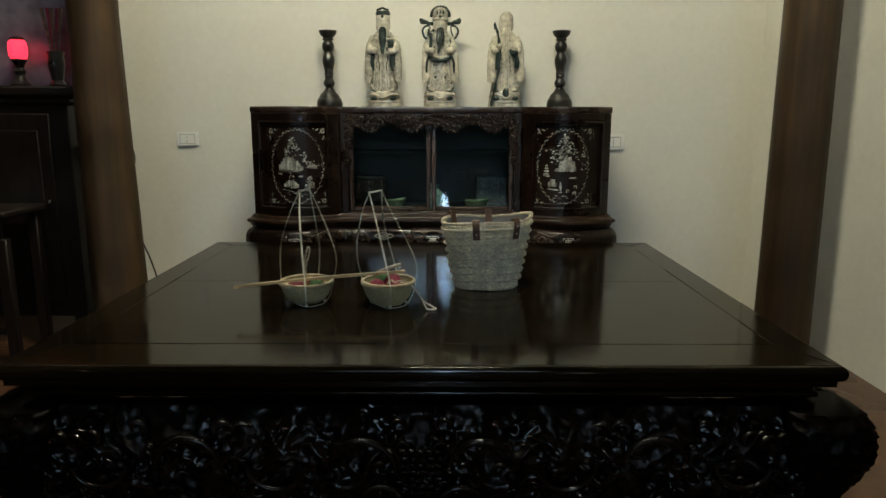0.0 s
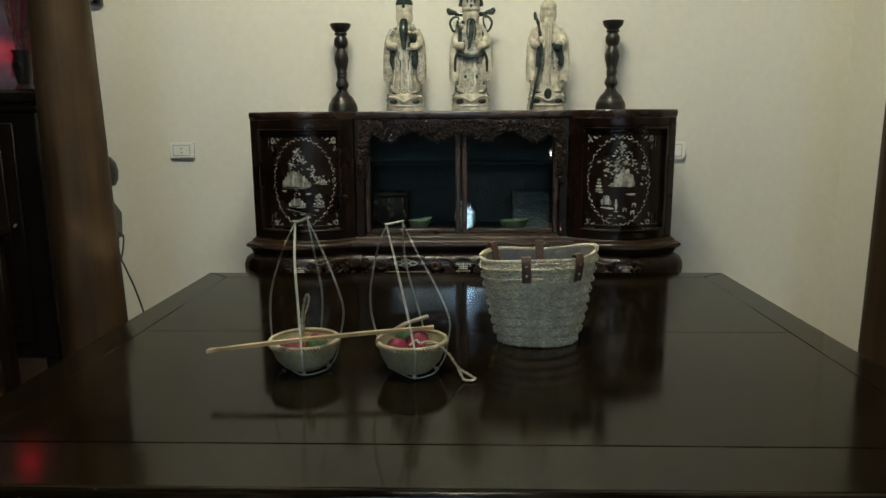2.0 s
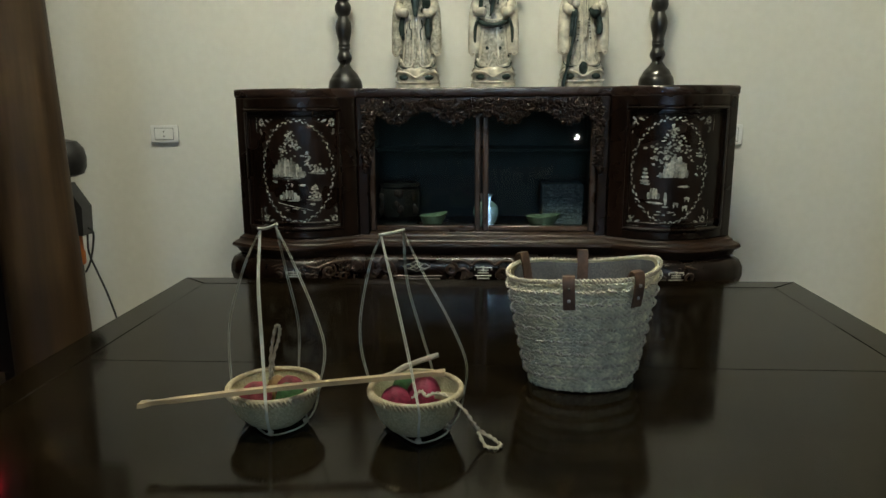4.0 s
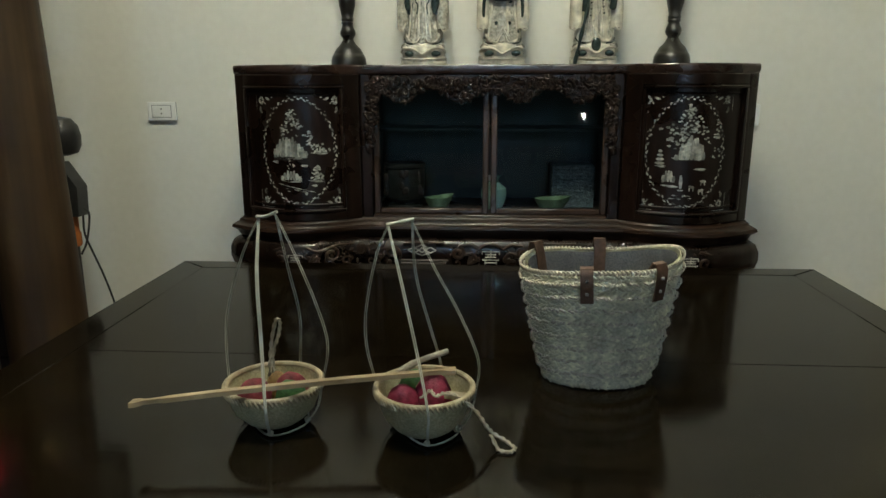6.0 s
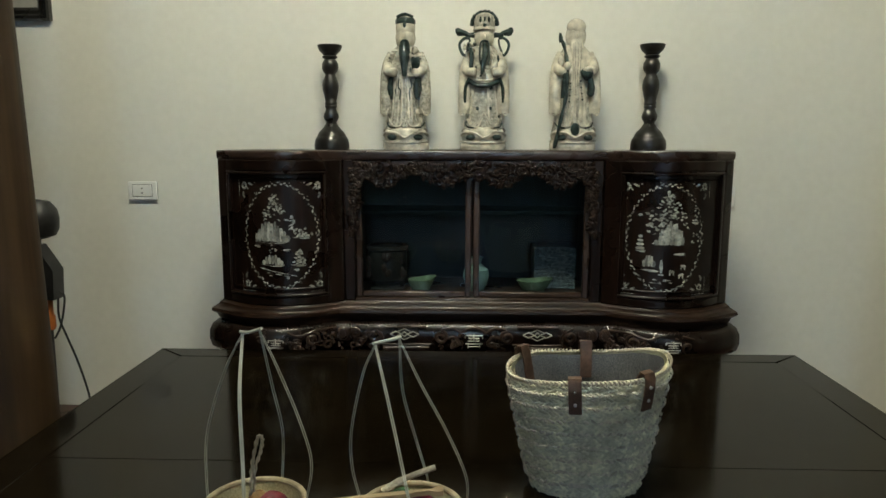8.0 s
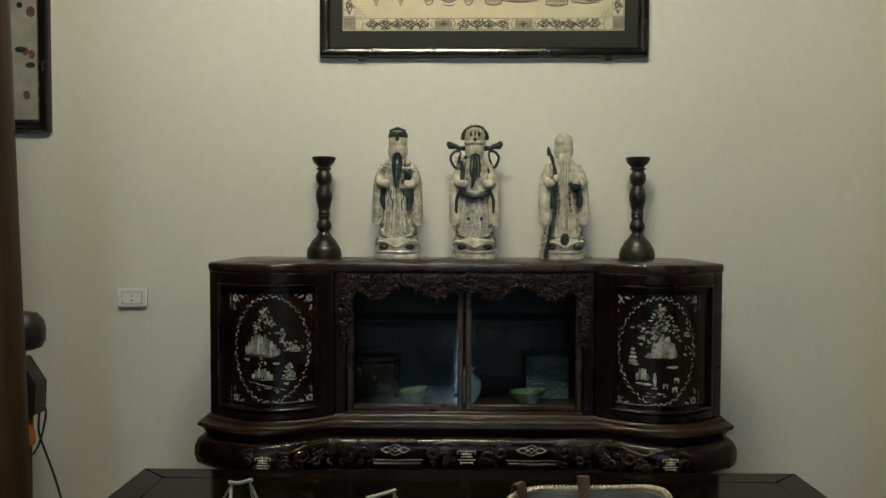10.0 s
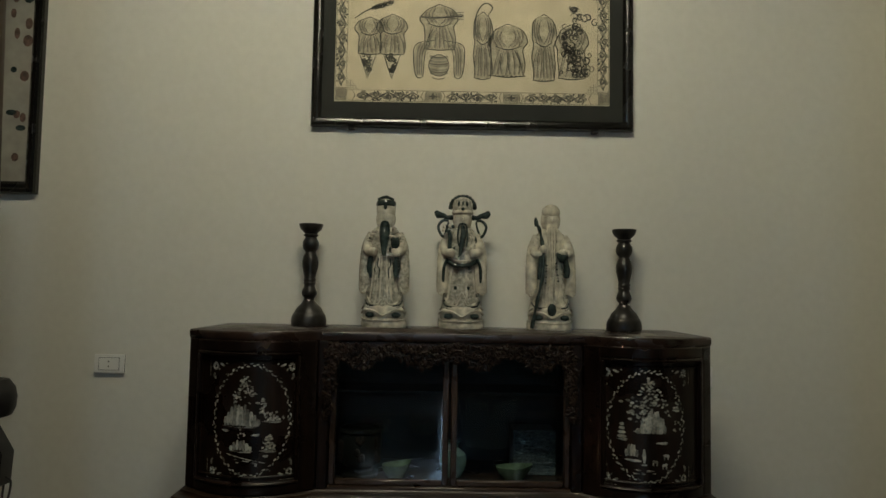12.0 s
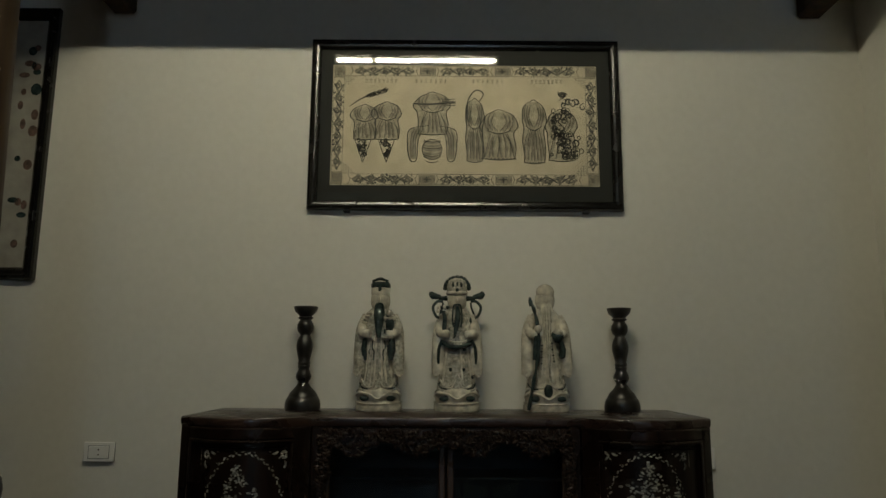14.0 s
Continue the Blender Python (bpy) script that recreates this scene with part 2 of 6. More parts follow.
# ---- mesh building ----
class Shape:
    """Vertices and faces gathered for one part."""

    def __init__(self):
        self.v, self.f, self.m = [], [], []

    def face(self, idx, mi=0):
        self.f.append(tuple(idx))
        self.m.append(mi)

    def box(self, x0, x1, y0, y1, z0, z1, b=0.0, mi=0):
        x0, x1, y0, y1, z0, z1 = min(x0, x1), max(x0, x1), min(y0, y1), max(y0, y1), min(z0, z1), max(z0, z1)
        k = len(self.v)
        b = min(b, (x1 - x0) * 0.45, (y1 - y0) * 0.45, (z1 - z0) * 0.45)
        if b <= 0:
            self.v += [(x, y, z) for x in (x0, x1) for y in (y0, y1) for z in (z0, z1)]
            for q in ((0, 1, 3, 2), (4, 6, 7, 5), (0, 4, 5, 1), (2, 3, 7, 6), (0, 2, 6, 4), (1, 5, 7, 3)):
                self.face([k + i for i in q], mi)
            return self
        at = {}
        for i, (x, sx) in enumerate(((x0, 1), (x1, -1))):
            for j, (y, sy) in enumerate(((y0, 1), (y1, -1))):
                for l, (z, sz) in enumerate(((z0, 1), (z1, -1))):
                    for a in range(3):
                        at[i, j, l, a] = len(self.v)
                        self.v.append((x + (0 if a == 0 else sx * b), y + (0 if a == 1 else sy * b), z + (0 if a == 2 else sz * b)))
                    self.face([at[i, j, l, 0], at[i, j, l, 1], at[i, j, l, 2]], mi)
        for s in (0, 1):
            self.face([at[s, 0, 0, 0], at[s, 1, 0, 0], at[s, 1, 1, 0], at[s, 0, 1, 0]], mi)
            self.face([at[0, s, 0, 1], at[1, s, 0, 1], at[1, s, 1, 1], at[0, s, 1, 1]], mi)
            self.face([at[0, 0, s, 2], at[1, 0, s, 2], at[1, 1, s, 2], at[0, 1, s, 2]], mi)
        for p in (0, 1):
            for q in (0, 1):
                self.face([at[0, p, q, 1], at[1, p, q, 1], at[1, p, q, 2], at[0, p, q, 2]], mi)
                self.face([at[p, 0, q, 0], at[p, 1, q, 0], at[p, 1, q, 2], at[p, 0, q, 2]], mi)
                self.face([at[p, q, 0, 0], at[p, q, 1, 0], at[p, q, 1, 1], at[p, q, 0, 1]], mi)
        return self

    def rings(self, rings, closed=True, caps=True, mi=0):
        """Skin a row of rings, each a list of as many points."""
        k, n = len(self.v), len(rings[0])
        for r in rings:
            self.v += [tuple(p) for p in r]
        for i in range(len(rings) - 1):
            for j in range(n if closed else n - 1):
                a, b = k + i * n + j, k + i * n + (j + 1) % n
                self.face([a, b, b + n, a + n], mi)
        if caps and closed:
            self.face([k + j for j in range(n)][::-1], mi)
            self.face([k + (len(rings) - 1) * n + j for j in range(n)], mi)
        return self

    def lathe(self, c, profile, seg=24, sx=1.0, sy=1.0, mi=0, caps=True):
        """profile: (radius, height) rows over the centre c."""
        rr = [[(c[0] + sx * r * math.cos(2 * math.pi * j / seg), c[1] + sy * r * math.sin(2 * math.pi * j / seg), c[2] + z) for j in range(seg)] for r, z in profile]
        return self.rings(rr, caps=caps, mi=mi)

    def tube(self, pts, r, seg=6, mi=0, flat=1.0):
        """A tube along pts; r a radius or one a point; flat squeezes it across."""
        pts = [Vector(p) for p in pts]
        n = len(pts)
        rad = r if isinstance(r, (list, tuple)) else [r] * n
        up, rr = Vector((0.03, 0.05, 1)), []
        for i in range(n):
            d = (pts[min(i + 1, n - 1)] - pts[max(i - 1, 0)])
            d = d.normalized() if d.length > 1e-9 else Vector((0, 0, 1))
            if abs(d.dot(up.normalized())) > 0.98:
                up = Vector((0, 1, 0.05))
            a = d.cross(up).normalized()
            b = a.cross(d).normalized()
            up = b
            rr.append([pts[i] + a * rad[i] * math.cos(2 * math.pi * j / seg) + b * rad[i] * flat * math.sin(2 * math.pi * j / seg) for j in range(seg)])
        return self.rings(rr, mi=mi)

    def blob(self, c, r, seg=10, row=6, turn=None, mi=0, wob=0.0):
        """An ellipsoid of radii r, turned by a matrix, a little uneven."""
        k = len(self.v)
        pts = []
        for i in range(1, row):
            a = math.pi * i / row
            for j in range(seg):
                b = 2 * math.pi * j / seg
                pts.append(Vector((math.sin(a) * math.cos(b), math.sin(a) * math.sin(b), math.cos(a))))
        pts = [Vector((0, 0, 1))] + pts + [Vector((0, 0, -1))]
        for p in pts:
            w = 1 + (wob * noise.noise(p * 2.1 + Vector(c) * 37) if wob else 0)
            q = Vector((p.x * r[0] * w, p.y * r[1] * w, p.z * r[2] * w))
            if turn:
                q = turn @ q
            self.v.append((c[0] + q.x, c[1] + q.y, c[2] + q.z))
        for j in range(seg):
            self.face([k, k + 1 + j, k + 1 + (j + 1) % seg], mi)
            e = k + 1 + (row - 2) * seg
            self.face([len(self.v) - 1, e + (j + 1) % seg, e + j], mi)
        for i in range(row - 2):
            for j in range(seg):
                a, b = k + 1 + i * seg + j, k + 1 + i * seg + (j + 1) % seg
                self.face([a, a + seg, b + seg, b], mi)
        return self

    def slab(self, outline, z0, z1, mi=0):
        """An upright prism over a plan outline."""
        return self.rings([[(x, y, z0) for x, y in outline], [(x, y, z1) for x, y in outline]], mi=mi)

    def plate(self, outline, y0, y1, mi=0):
        """A flat piece that stands on a wall: outline in x, z."""
        return self.rings([[(x, y0, z) for x, z in outline], [(x, y1, z) for x, z in outline]], mi=mi)


ORIGIN = {}


def thing(name, at, label="", category="", group="", kind=""):
    """An Empty at a thing's base, to parent its parts."""
    ob = new(name)
    ob.empty_display_size = 0.05
    ob.location = at
    ORIGIN[ob] = Vector(at)
    return tagged(ob, label, category, group, kind)


def mesh_of(name, shape, materials, origin, sharp=38):
    me = bpy.data.meshes.new(name)
    me.from_pydata([(p[0] - origin[0], p[1] - origin[1], p[2] - origin[2]) for p in shape.v], [], shape.f)
    bm = bmesh.new()
    bm.from_mesh(me)
    for f, mi in zip(bm.faces, shape.m):
        f.material_index, f.smooth = mi, True
    bmesh.ops.recalc_face_normals(bm, faces=bm.faces)
    bm.to_mesh(me)
    bm.free()
    me.set_sharp_from_angle(angle=radians(sharp))
    for m in materials if isinstance(materials, (list, tuple)) else [materials]:
        me.materials.append(m)
    return me


def part(name, shape, material, parent, label="", sharp=38, kind=""):
    """One mesh under a thing or under a part."""
    o = ORIGIN[parent]
    ob = new(name, mesh_of(name, shape, material, o, sharp))
    ob.parent = parent
    ORIGIN[ob] = o
    return tagged(ob, label, kind=kind)


def solid(name, shape, material, label="", category="", group="", kind="", at=(0, 0, 0), sharp=38):
    """A thing of one mesh."""
    ob = new(name, mesh_of(name, shape, material, at, sharp))
    ob.location = at
    ORIGIN[ob] = Vector(at)
    return tagged(ob, label, category, group, kind)


def spiral(c, r0, r1, a0, turns, n=14, tilt=None):
    """Points of a flat scroll in the x, z plane round c."""
    out = []
    for i in range(n):
        s = i / (n - 1)
        a, r = a0 + 2 * math.pi * turns * s, r0 + (r1 - r0) * s
        out.append((c[0] + r * math.cos(a), c[1], c[2] + r * math.sin(a)))
    return out


def bow(points, n=10):
    """A smooth line through a few points (Catmull-Rom)."""
    p = [Vector(q) for q in points]
    p = [p[0] * 2 - p[1]] + p + [p[-1] * 2 - p[-2]]
    out = []
    for i in range(1, len(p) - 2):
        for k in range(n):
            t = k / n
            a, b, c, d = p[i - 1], p[i], p[i + 1], p[i + 2]
            out.append(0.5 * (2 * b + (c - a) * t + (2 * a - 5 * b + 4 * c - d) * t * t + (3 * b - 3 * c + d - a) * t ** 3))
    return out + [p[-2]]


# ---- the room ----
solid("floor", Shape().box(WEST - 0.2, EAST + 0.2, SOUTH - 0.2, WALL + 0.2, FLOOR - 0.1, FLOOR), FLOOR_TILE, "reddish brown floor of smooth fired tile", "floor", kind="structure")
solid("wall_north", Shape().box(WEST, EAST, WALL, WALL + 0.2, FLOOR, ROOF), PLASTER, "cream painted plaster wall behind the cabinet", "wall", kind="structure")
solid("wall_east", Shape().box(EAST, EAST + 0.2, 2.35, WALL + 0.2, FLOOR, ROOF), PLASTER, "cream painted plaster side wall behind the pillar", "wall", kind="structure")
# out of view; dark wood chosen here to weaken bounce on the right
solid("wall_east_unseen", Shape().box(EAST + 0.02, EAST + 0.2, SOUTH, 2.348, FLOOR, ROOF), ROOF_WOOD, "unseen stretch of side wall, kept dark to cut bounced light", "wall", kind="structure")
# unseen wall, given dark wood so less light returns into the room
solid("wall_west", Shape().box(WEST - 0.2, WEST, SOUTH, WALL + 0.2, FLOOR, ROOF), ROOF_WOOD, "unseen side wall beyond the altar, kept dark to hold back bounce", "wall", kind="structure")
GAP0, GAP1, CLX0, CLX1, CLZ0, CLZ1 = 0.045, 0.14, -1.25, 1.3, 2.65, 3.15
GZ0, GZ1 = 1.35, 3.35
south = Shape()
south.box(WEST, GAP0, SOUTH - 0.2, SOUTH, FLOOR, CLZ0).box(GAP1, EAST, SOUTH - 0.2, SOUTH, FLOOR, CLZ0).box(GAP0, GAP1, SOUTH - 0.2, SOUTH, FLOOR, GZ0)
south.box(WEST, CLX0, SOUTH - 0.2, SOUTH, CLZ0, CLZ1).box(CLX1, EAST, SOUTH - 0.2, SOUTH, CLZ0, CLZ1)
south.box(WEST, GAP0, SOUTH - 0.2, SOUTH, CLZ1, ROOF).box(GAP1, EAST, SOUTH - 0.2, SOUTH, CLZ1, ROOF).box(GAP0, GAP1, SOUTH - 0.2, SOUTH, GZ1, ROOF)
solid("wall_south", south, TEAL_CLOTH, "dark blue-green wall with a window slit and an assumed high window band", "wall", kind="structure")
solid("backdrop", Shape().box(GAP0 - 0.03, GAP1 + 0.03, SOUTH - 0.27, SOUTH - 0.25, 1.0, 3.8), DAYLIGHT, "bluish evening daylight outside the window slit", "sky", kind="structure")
# unseen high window; its glow is raised to light the front faces
solid("backdrop", Shape().box(CLX0 - 0.5, CLX1 + 0.5, SOUTH - 0.6, SOUTH - 0.58, 2.5, 3.7), DUSK_FILL, "blue evening glow behind the assumed high window, raised as front fill", "sky", kind="structure")
solid("ceiling", Shape().box(WEST - 0.2, EAST + 0.2, SOUTH - 0.2, WALL + 0.2, ROOF, ROOF + 0.12), ROOF_WOOD, "dark boarded timber ceiling", "ceiling", kind="structure")

PILLARS = ((-1.498, 3.167, 0.111, -0.0143, -0.0103), (1.690, 3.13, 0.120, -0.005, 0.0))


def pillar(x, y, girth, taper, lean):
    """A round post: radius at chest height, its change and its lean per metre of height."""
    p = thing("wooden_pillar", (x, y, FLOOR), "round brown stained wooden pillar standing on the floor", "pillar", "pillars of the room")
    seg, rr = 40, []
    for i in range(25):
        z = FLOOR + (ROOF - FLOOR) * i / 24
        ring = []
        for j in range(seg):
            a = 2 * math.pi * j / seg
            r = girth + taper * (z - 1.3) + 0.0018 * noise.noise(Vector((math.cos(a) * 2, math.sin(a) * 2, z * 0.8 + x)))
            ring.append((x + lean * (z - 1.3) + r * math.cos(a), y + r * math.sin(a), z))
        rr.append(ring)
    part("shaft", Shape().rings(rr), PILLAR_WOOD, p, "brown stained round timber shaft")
    return p


for px, py, girth, taper, lean in PILLARS:
    pillar(px, py, girth, taper, lean)
    # beam from the pillar to the back wall
    solid("roof_beam", Shape().box(px - 0.055, px + 0.055, py + 0.075, WALL - 0.004, 3.0, 3.18, 0.012), PILLAR_WOOD, "brown timber beam from pillar to wall", "beam", "roof beams", at=(px, py + 0.075, 3.0))
# unseen beam, set so its shadow edge falls across the wall top
solid("assumed_tie_beam", Shape().box(PILLARS[0][0] + 0.06, PILLARS[1][0] - 0.105, 3.05, 3.27, 3.272, 3.55, 0.015), PILLAR_WOOD, "unseen heavy timber beam between the pillars, shading the upper wall", "beam", "roof beams", at=(0, 3.16, 3.272))

# fluorescent lamp under the roof
TX0, TX1, TY, TZ = -0.844, 0.401, 1.93, 3.762
lamp = thing("fluorescent_lamp", ((TX0 + TX1) / 2, TY, TZ), "white fluorescent tube lamp hung under the roof", "lamp")
part("housing", Shape().box(TX0 - 0.03, TX1 + 0.03, TY - 0.03, TY + 0.03, TZ + 0.045, TZ + 0.09, 0.006), WHITE_PLASTIC, lamp, "white lamp housing")
part("reflector", Shape().rings([[(x, TY - 0.095, TZ + 0.004), (x, TY - 0.035, TZ + 0.041), (x, TY + 0.035, TZ + 0.041), (x, TY + 0.095, TZ + 0.004), (x, TY + 0.095, TZ + 0.007), (x, TY + 0.035, TZ + 0.0445), (x, TY - 0.035, TZ + 0.0445), (x, TY - 0.095, TZ + 0.007)] for x in (TX0 - 0.03, TX1 + 0.03)]), WHITE_PLASTIC, lamp, "white sheet reflector over the tube")
part("tube", Shape().tube([(TX0, TY, TZ), (TX1, TY, TZ)], 0.014, 12), TUBE_GLOW, lamp, "glowing white glass tube")
for ex in (TX0 - 0.02, TX1 + 0.005):
    part("tube_holder", Shape().box(ex, ex + 0.015, TY - 0.02, TY + 0.02, TZ - 0.02, TZ + 0.036, 0.003), WHITE_PLASTIC, lamp)
part("strap", Shape().box(-0.571, -0.533, TY - 0.024, TY + 0.024, TZ - 0.022, TZ + 0.036, 0.004), BLACK_PLASTIC, lamp, "dark strap round the tube")
for hx in (TX0 + 0.2, TX1 - 0.2):
    part("hanger", Shape().tube([(hx, TY, TZ + 0.088), (hx, TY, ROOF + 0.01)], 0.006, 6), BLACK_PLASTIC, lamp)


def inset(poly, d):
    """A convex outline drawn in by d."""
    n, out = len(poly), []
    area = sum(poly[i][0] * poly[(i + 1) % n][1] - poly[(i + 1) % n][0] * poly[i][1] for i in range(n))
    s = 1 if area > 0 else -1
    for i in range(n):
        p, q, r = Vector(poly[i - 1]), Vector(poly[i]), Vector(poly[(i + 1) % n])
        e1, e2 = (q - p).normalized(), (r - q).normalized()
        n1, n2 = Vector((-e1.y, e1.x)) * s, Vector((-e2.y, e2.x)) * s
        m = (n1 + n2)
        m = m / max(0.2, m.dot(n1))
        out.append((q.x + m.x * d, q.y + m.y * d))
    return out


def board(outline, z0, z1, b=0.002):
    """A flat board with eased upper edges."""
    ring = lambda o, z: [(x, y, z) for x, y in o]
    return Shape().rings([ring(outline, z0), ring(outline, z1 - b), ring(inset(outline, b), z1)])


# ---- platform bed ----
BX0, BX1, BY0, BY1 = -1.055, 1.068, 1.572, 3.298
bed = thing("platform_bed", (0.01, 2.44, FLOOR), "low black lacquered platform bed with richly carved apron", "platform bed")
e = 0.012
ix0, ix1, iy0, iy1 = BX0 + 0.105, BX1 - 0.105, BY0 + 0.175, BY1 - 0.09
ox0, ox1, oy0, oy1 = BX0 + e, BX1 - e, BY0 + e, BY1 - e
g = 0.0012
part("frame_rail", board([(ox0, oy0), (ox1, oy0), (ix1, iy0 - g), (ix0, iy0 - g)], 0.509, TOP), BED_WOOD, bed)
part("frame_rail", board([(ox0, oy1), (ix0, iy1 + g), (ix1, iy1 + g), (ox1, oy1)][::-1], 0.509, TOP), BED_WOOD, bed)
part("frame_rail", board([(ox0, oy0 + g * 2), (ix0 - g, iy0 + g), (ix0 - g, iy1 - g), (ox0, oy1 - g * 2)], 0.509, TOP), BED_WOOD, bed)
part("frame_rail", board([(ox1, oy0 + g * 2), (ox1, oy1 - g * 2), (ix1 + g, iy1 - g), (ix1 + g, iy0 + g)], 0.509, TOP), BED_WOOD, bed)
MIDY = 2.475
part("plank", board([(ix0, iy0 + g), (ix1, iy0 + g), (ix1, MIDY - 0.0007), (ix0, MIDY - 0.0007)], 0.509, TOP, 0.0009), BED_WOOD, bed)
part("plank", board([(ix0, MIDY + 0.0007), (ix1, MIDY + 0.0007), (ix1, iy1 - g), (ix0, iy1 - g)], 0.509, TOP, 0.0009), BED_WOOD, bed)


def bed_ring(off, z):
    return [(BX0 - off, BY0 - off, z), (BX1 + off, BY0 - off, z), (BX1 + off, BY1 + off, z), (BX0 - off, BY1 + off, z)]


arc = lambda o, z, ro, rz, a0, a1, n: [(o + ro * math.cos(radians(a0 + (a1 - a0) * i / n)), z + rz * math.sin(radians(a0 + (a1 - a0) * i / n))) for i in range(n + 1)]
prof = [(-0.0125, 0.498), (-0.0125, 0.5553)] + arc(-0.011, 0.5355, 0.0155, 0.0205, 84, -62, 12) + [(-0.014, 0.511), (-0.026, 0.5055), (-0.038, 0.498), (-0.047, 0.488), (-0.052, 0.4775)] + arc(-0.052, 0.466, 0.011, 0.0095, 72, -70, 9) + [(-0.056, 0.4525), (-0.12, 0.451)]
part("edge_moulding", Shape().rings([bed_ring(o, z) for o, z in prof], caps=False), BED_WOOD, bed, "rounded and hollowed black edge moulding", sharp=50)


def relief(u, v):
    """Depth of the carving, symmetric about the middle."""
    u = abs(u)
    p = Vector((u * 11, v * 11, 0.3))
    a = 1 - abs(noise.noise(p)) * 2.2
    b = 1 - abs(noise.noise(p * 2.3 + Vector((5, 1, 2)))) * 2.0
    c = 1 - abs(noise.noise(p * 5.1 + Vector((2, 7, 4)))) * 2.0
    return 0.020 * max(0, a) ** 1.5 + 0.010 * max(0, b) + 0.004 * max(0, c)


def apron_front(length, mid, nu, nv, drop):
    """Bulging carved panel in the x, z plane, y outward negative, hung from z 0 down."""
    rows = []
    for j in range(nv + 1):
        s = j / nv
        row = []
        for i in range(nu + 1):
            u = -length / 2 + length * i / nu
            low = drop * (0.72 + 0.28 * (1 - min(1, abs(u) / (length * 0.16))) + 0.22 * max(0, (abs(u) / (length / 2)) ** 3 - 0.2))
            z = -low * s
            belly = 0.045 * math.sin(math.pi * min(1, s * 0.85 + 0.05)) ** 0.8
            row.append((mid + u, -belly - relief(u, z) * (0.35 + 0.65 * min(1, s * 8)), z))
        rows.append(row)
    return rows


def moved(rows, turn, at):
    c, s = math.cos(turn), math.sin(turn)
    return [[(at[0] + x * c - y * s, at[1] + x * s + y * c, at[2] + z) for x, y, z in r] for r in rows]


def thick(shape, rows, back):
    """A relief sheet closed at the back by moving it along back."""
    shape.rings(rows, closed=False, caps=False)
    k, n, m = len(shape.v), len(rows[0]), len(rows)
    edge = rows[0] + [r[-1] for r in rows[1:]] + rows[-1][::-1][1:] + [r[0] for r in rows[1:-1]][::-1]
    shape.rings([edge, [(x + back[0], y + back[1], z + back[2]) for x, y, z in edge]], caps=False)
    return shape


def carved_scrolls(shape, rnd, length, drop, turn, at, n, mid=0.0):
    """Mirrored pairs of C-scrolls, tendrils and leaves over an apron."""
    c, s = math.cos(turn), math.sin(turn)

    def put(p):
        return (at[0] + (mid + p[0]) * c - p[1] * s, at[1] + (mid + p[0]) * s + p[1] * c, at[2] + p[2])

    for _ in range(n):
        u, z = rnd.uniform(0.01, length / 2 - 0.03), -drop * rnd.uniform(0.1, 0.92)
        y = -0.045 * math.sin(math.pi * min(1, -z / drop * 0.8 + 0.05)) - 0.018
        r0, a0, tr = rnd.uniform(0.014, 0.040), rnd.uniform(0, 6.28), rnd.choice((-1, 1)) * rnd.uniform(0.4, 0.95)
        wd = rnd.uniform(0.004, 0.009)
        for sg in (1, -1):
            q = [put((sg * (u + r0 * (1 - 0.8 * i / 15) * math.cos(a0 + 6.28 * tr * i / 15)), y - 0.006 * math.sin(3 * i / 15), z + r0 * (1 - 0.8 * i / 15) * math.sin(a0 + 6.28 * tr * i / 15))) for i in range(16)]
            shape.tube(q, [wd * (0.5 + 1.0 * i / 15) for i in range(16)], 6)
            if rnd.random() < 0.8:
                m = Euler((rnd.uniform(-0.4, 0.4), rnd.uniform(0, 3.1), rnd.uniform(-0.4, 0.4))).to_matrix()
                shape.blob(put((sg * (u + rnd.uniform(-0.03, 0.03)), y - 0.002, z + rnd.uniform(-0.03, 0.03))), (rnd.uniform(0.005, 0.009), 0.006, rnd.uniform(0.009, 0.017)), 8, 5, m)
    return shape


rnd = random.Random(4)
AZ = 0.447
for turn, at, length, nu, many in ((0, (0.01, BY0 + 0.03, AZ), BX1 - BX0 - 0.22, 330, 101), (math.pi / 2, (BX1 - 0.03, 2.44, AZ), BY1 - BY0 - 0.22, 120, 24),
                             (-math.pi / 2, (BX0 + 0.03, 2.44, AZ), BY1 - BY0 - 0.22, 120, 24), (math.pi, (0.01, BY1 - 0.03, AZ), BX1 - BX0 - 0.22, 120, 10)):
    sh = Shape()
    back = (0.05 * math.sin(turn), 0.05 * math.cos(turn), 0)
    thick(sh, moved(apron_front(length, 0, nu, 60 if many > 100 else 24, 0.33), turn, at), back)
    carved_scrolls(sh, rnd, length, 0.31, turn, at, many)
    if many > 100:                            # a few large scrolls and a small lattice in the middle
        for sg in (-1, 1):
            for u, z, r0, a0, a1, w in ((0.15, -0.15, 0.085, 0.4, 3.0, 0.009), (0.36, -0.12, 0.075, 3.4, 6.2, 0.008), (0.58, -0.14, 0.08, 0.2, 2.9, 0.009), (0.80, -0.12, 0.07, 3.3, 6.0, 0.008), (0.10, -0.26, 0.07, 0.9, 3.4, 0.009)):
                sh.tube([(0.01 + sg * (u + r0 * math.cos(a0 + (a1 - a0) * i / 18)), BY0 - 0.052, AZ + z + r0 * math.sin(a0 + (a1 - a0) * i / 18)) for i in range(19)], [w * (0.35 + 0.65 * math.sin(math.pi * (i + 1) / 20)) for i in range(19)], 8)
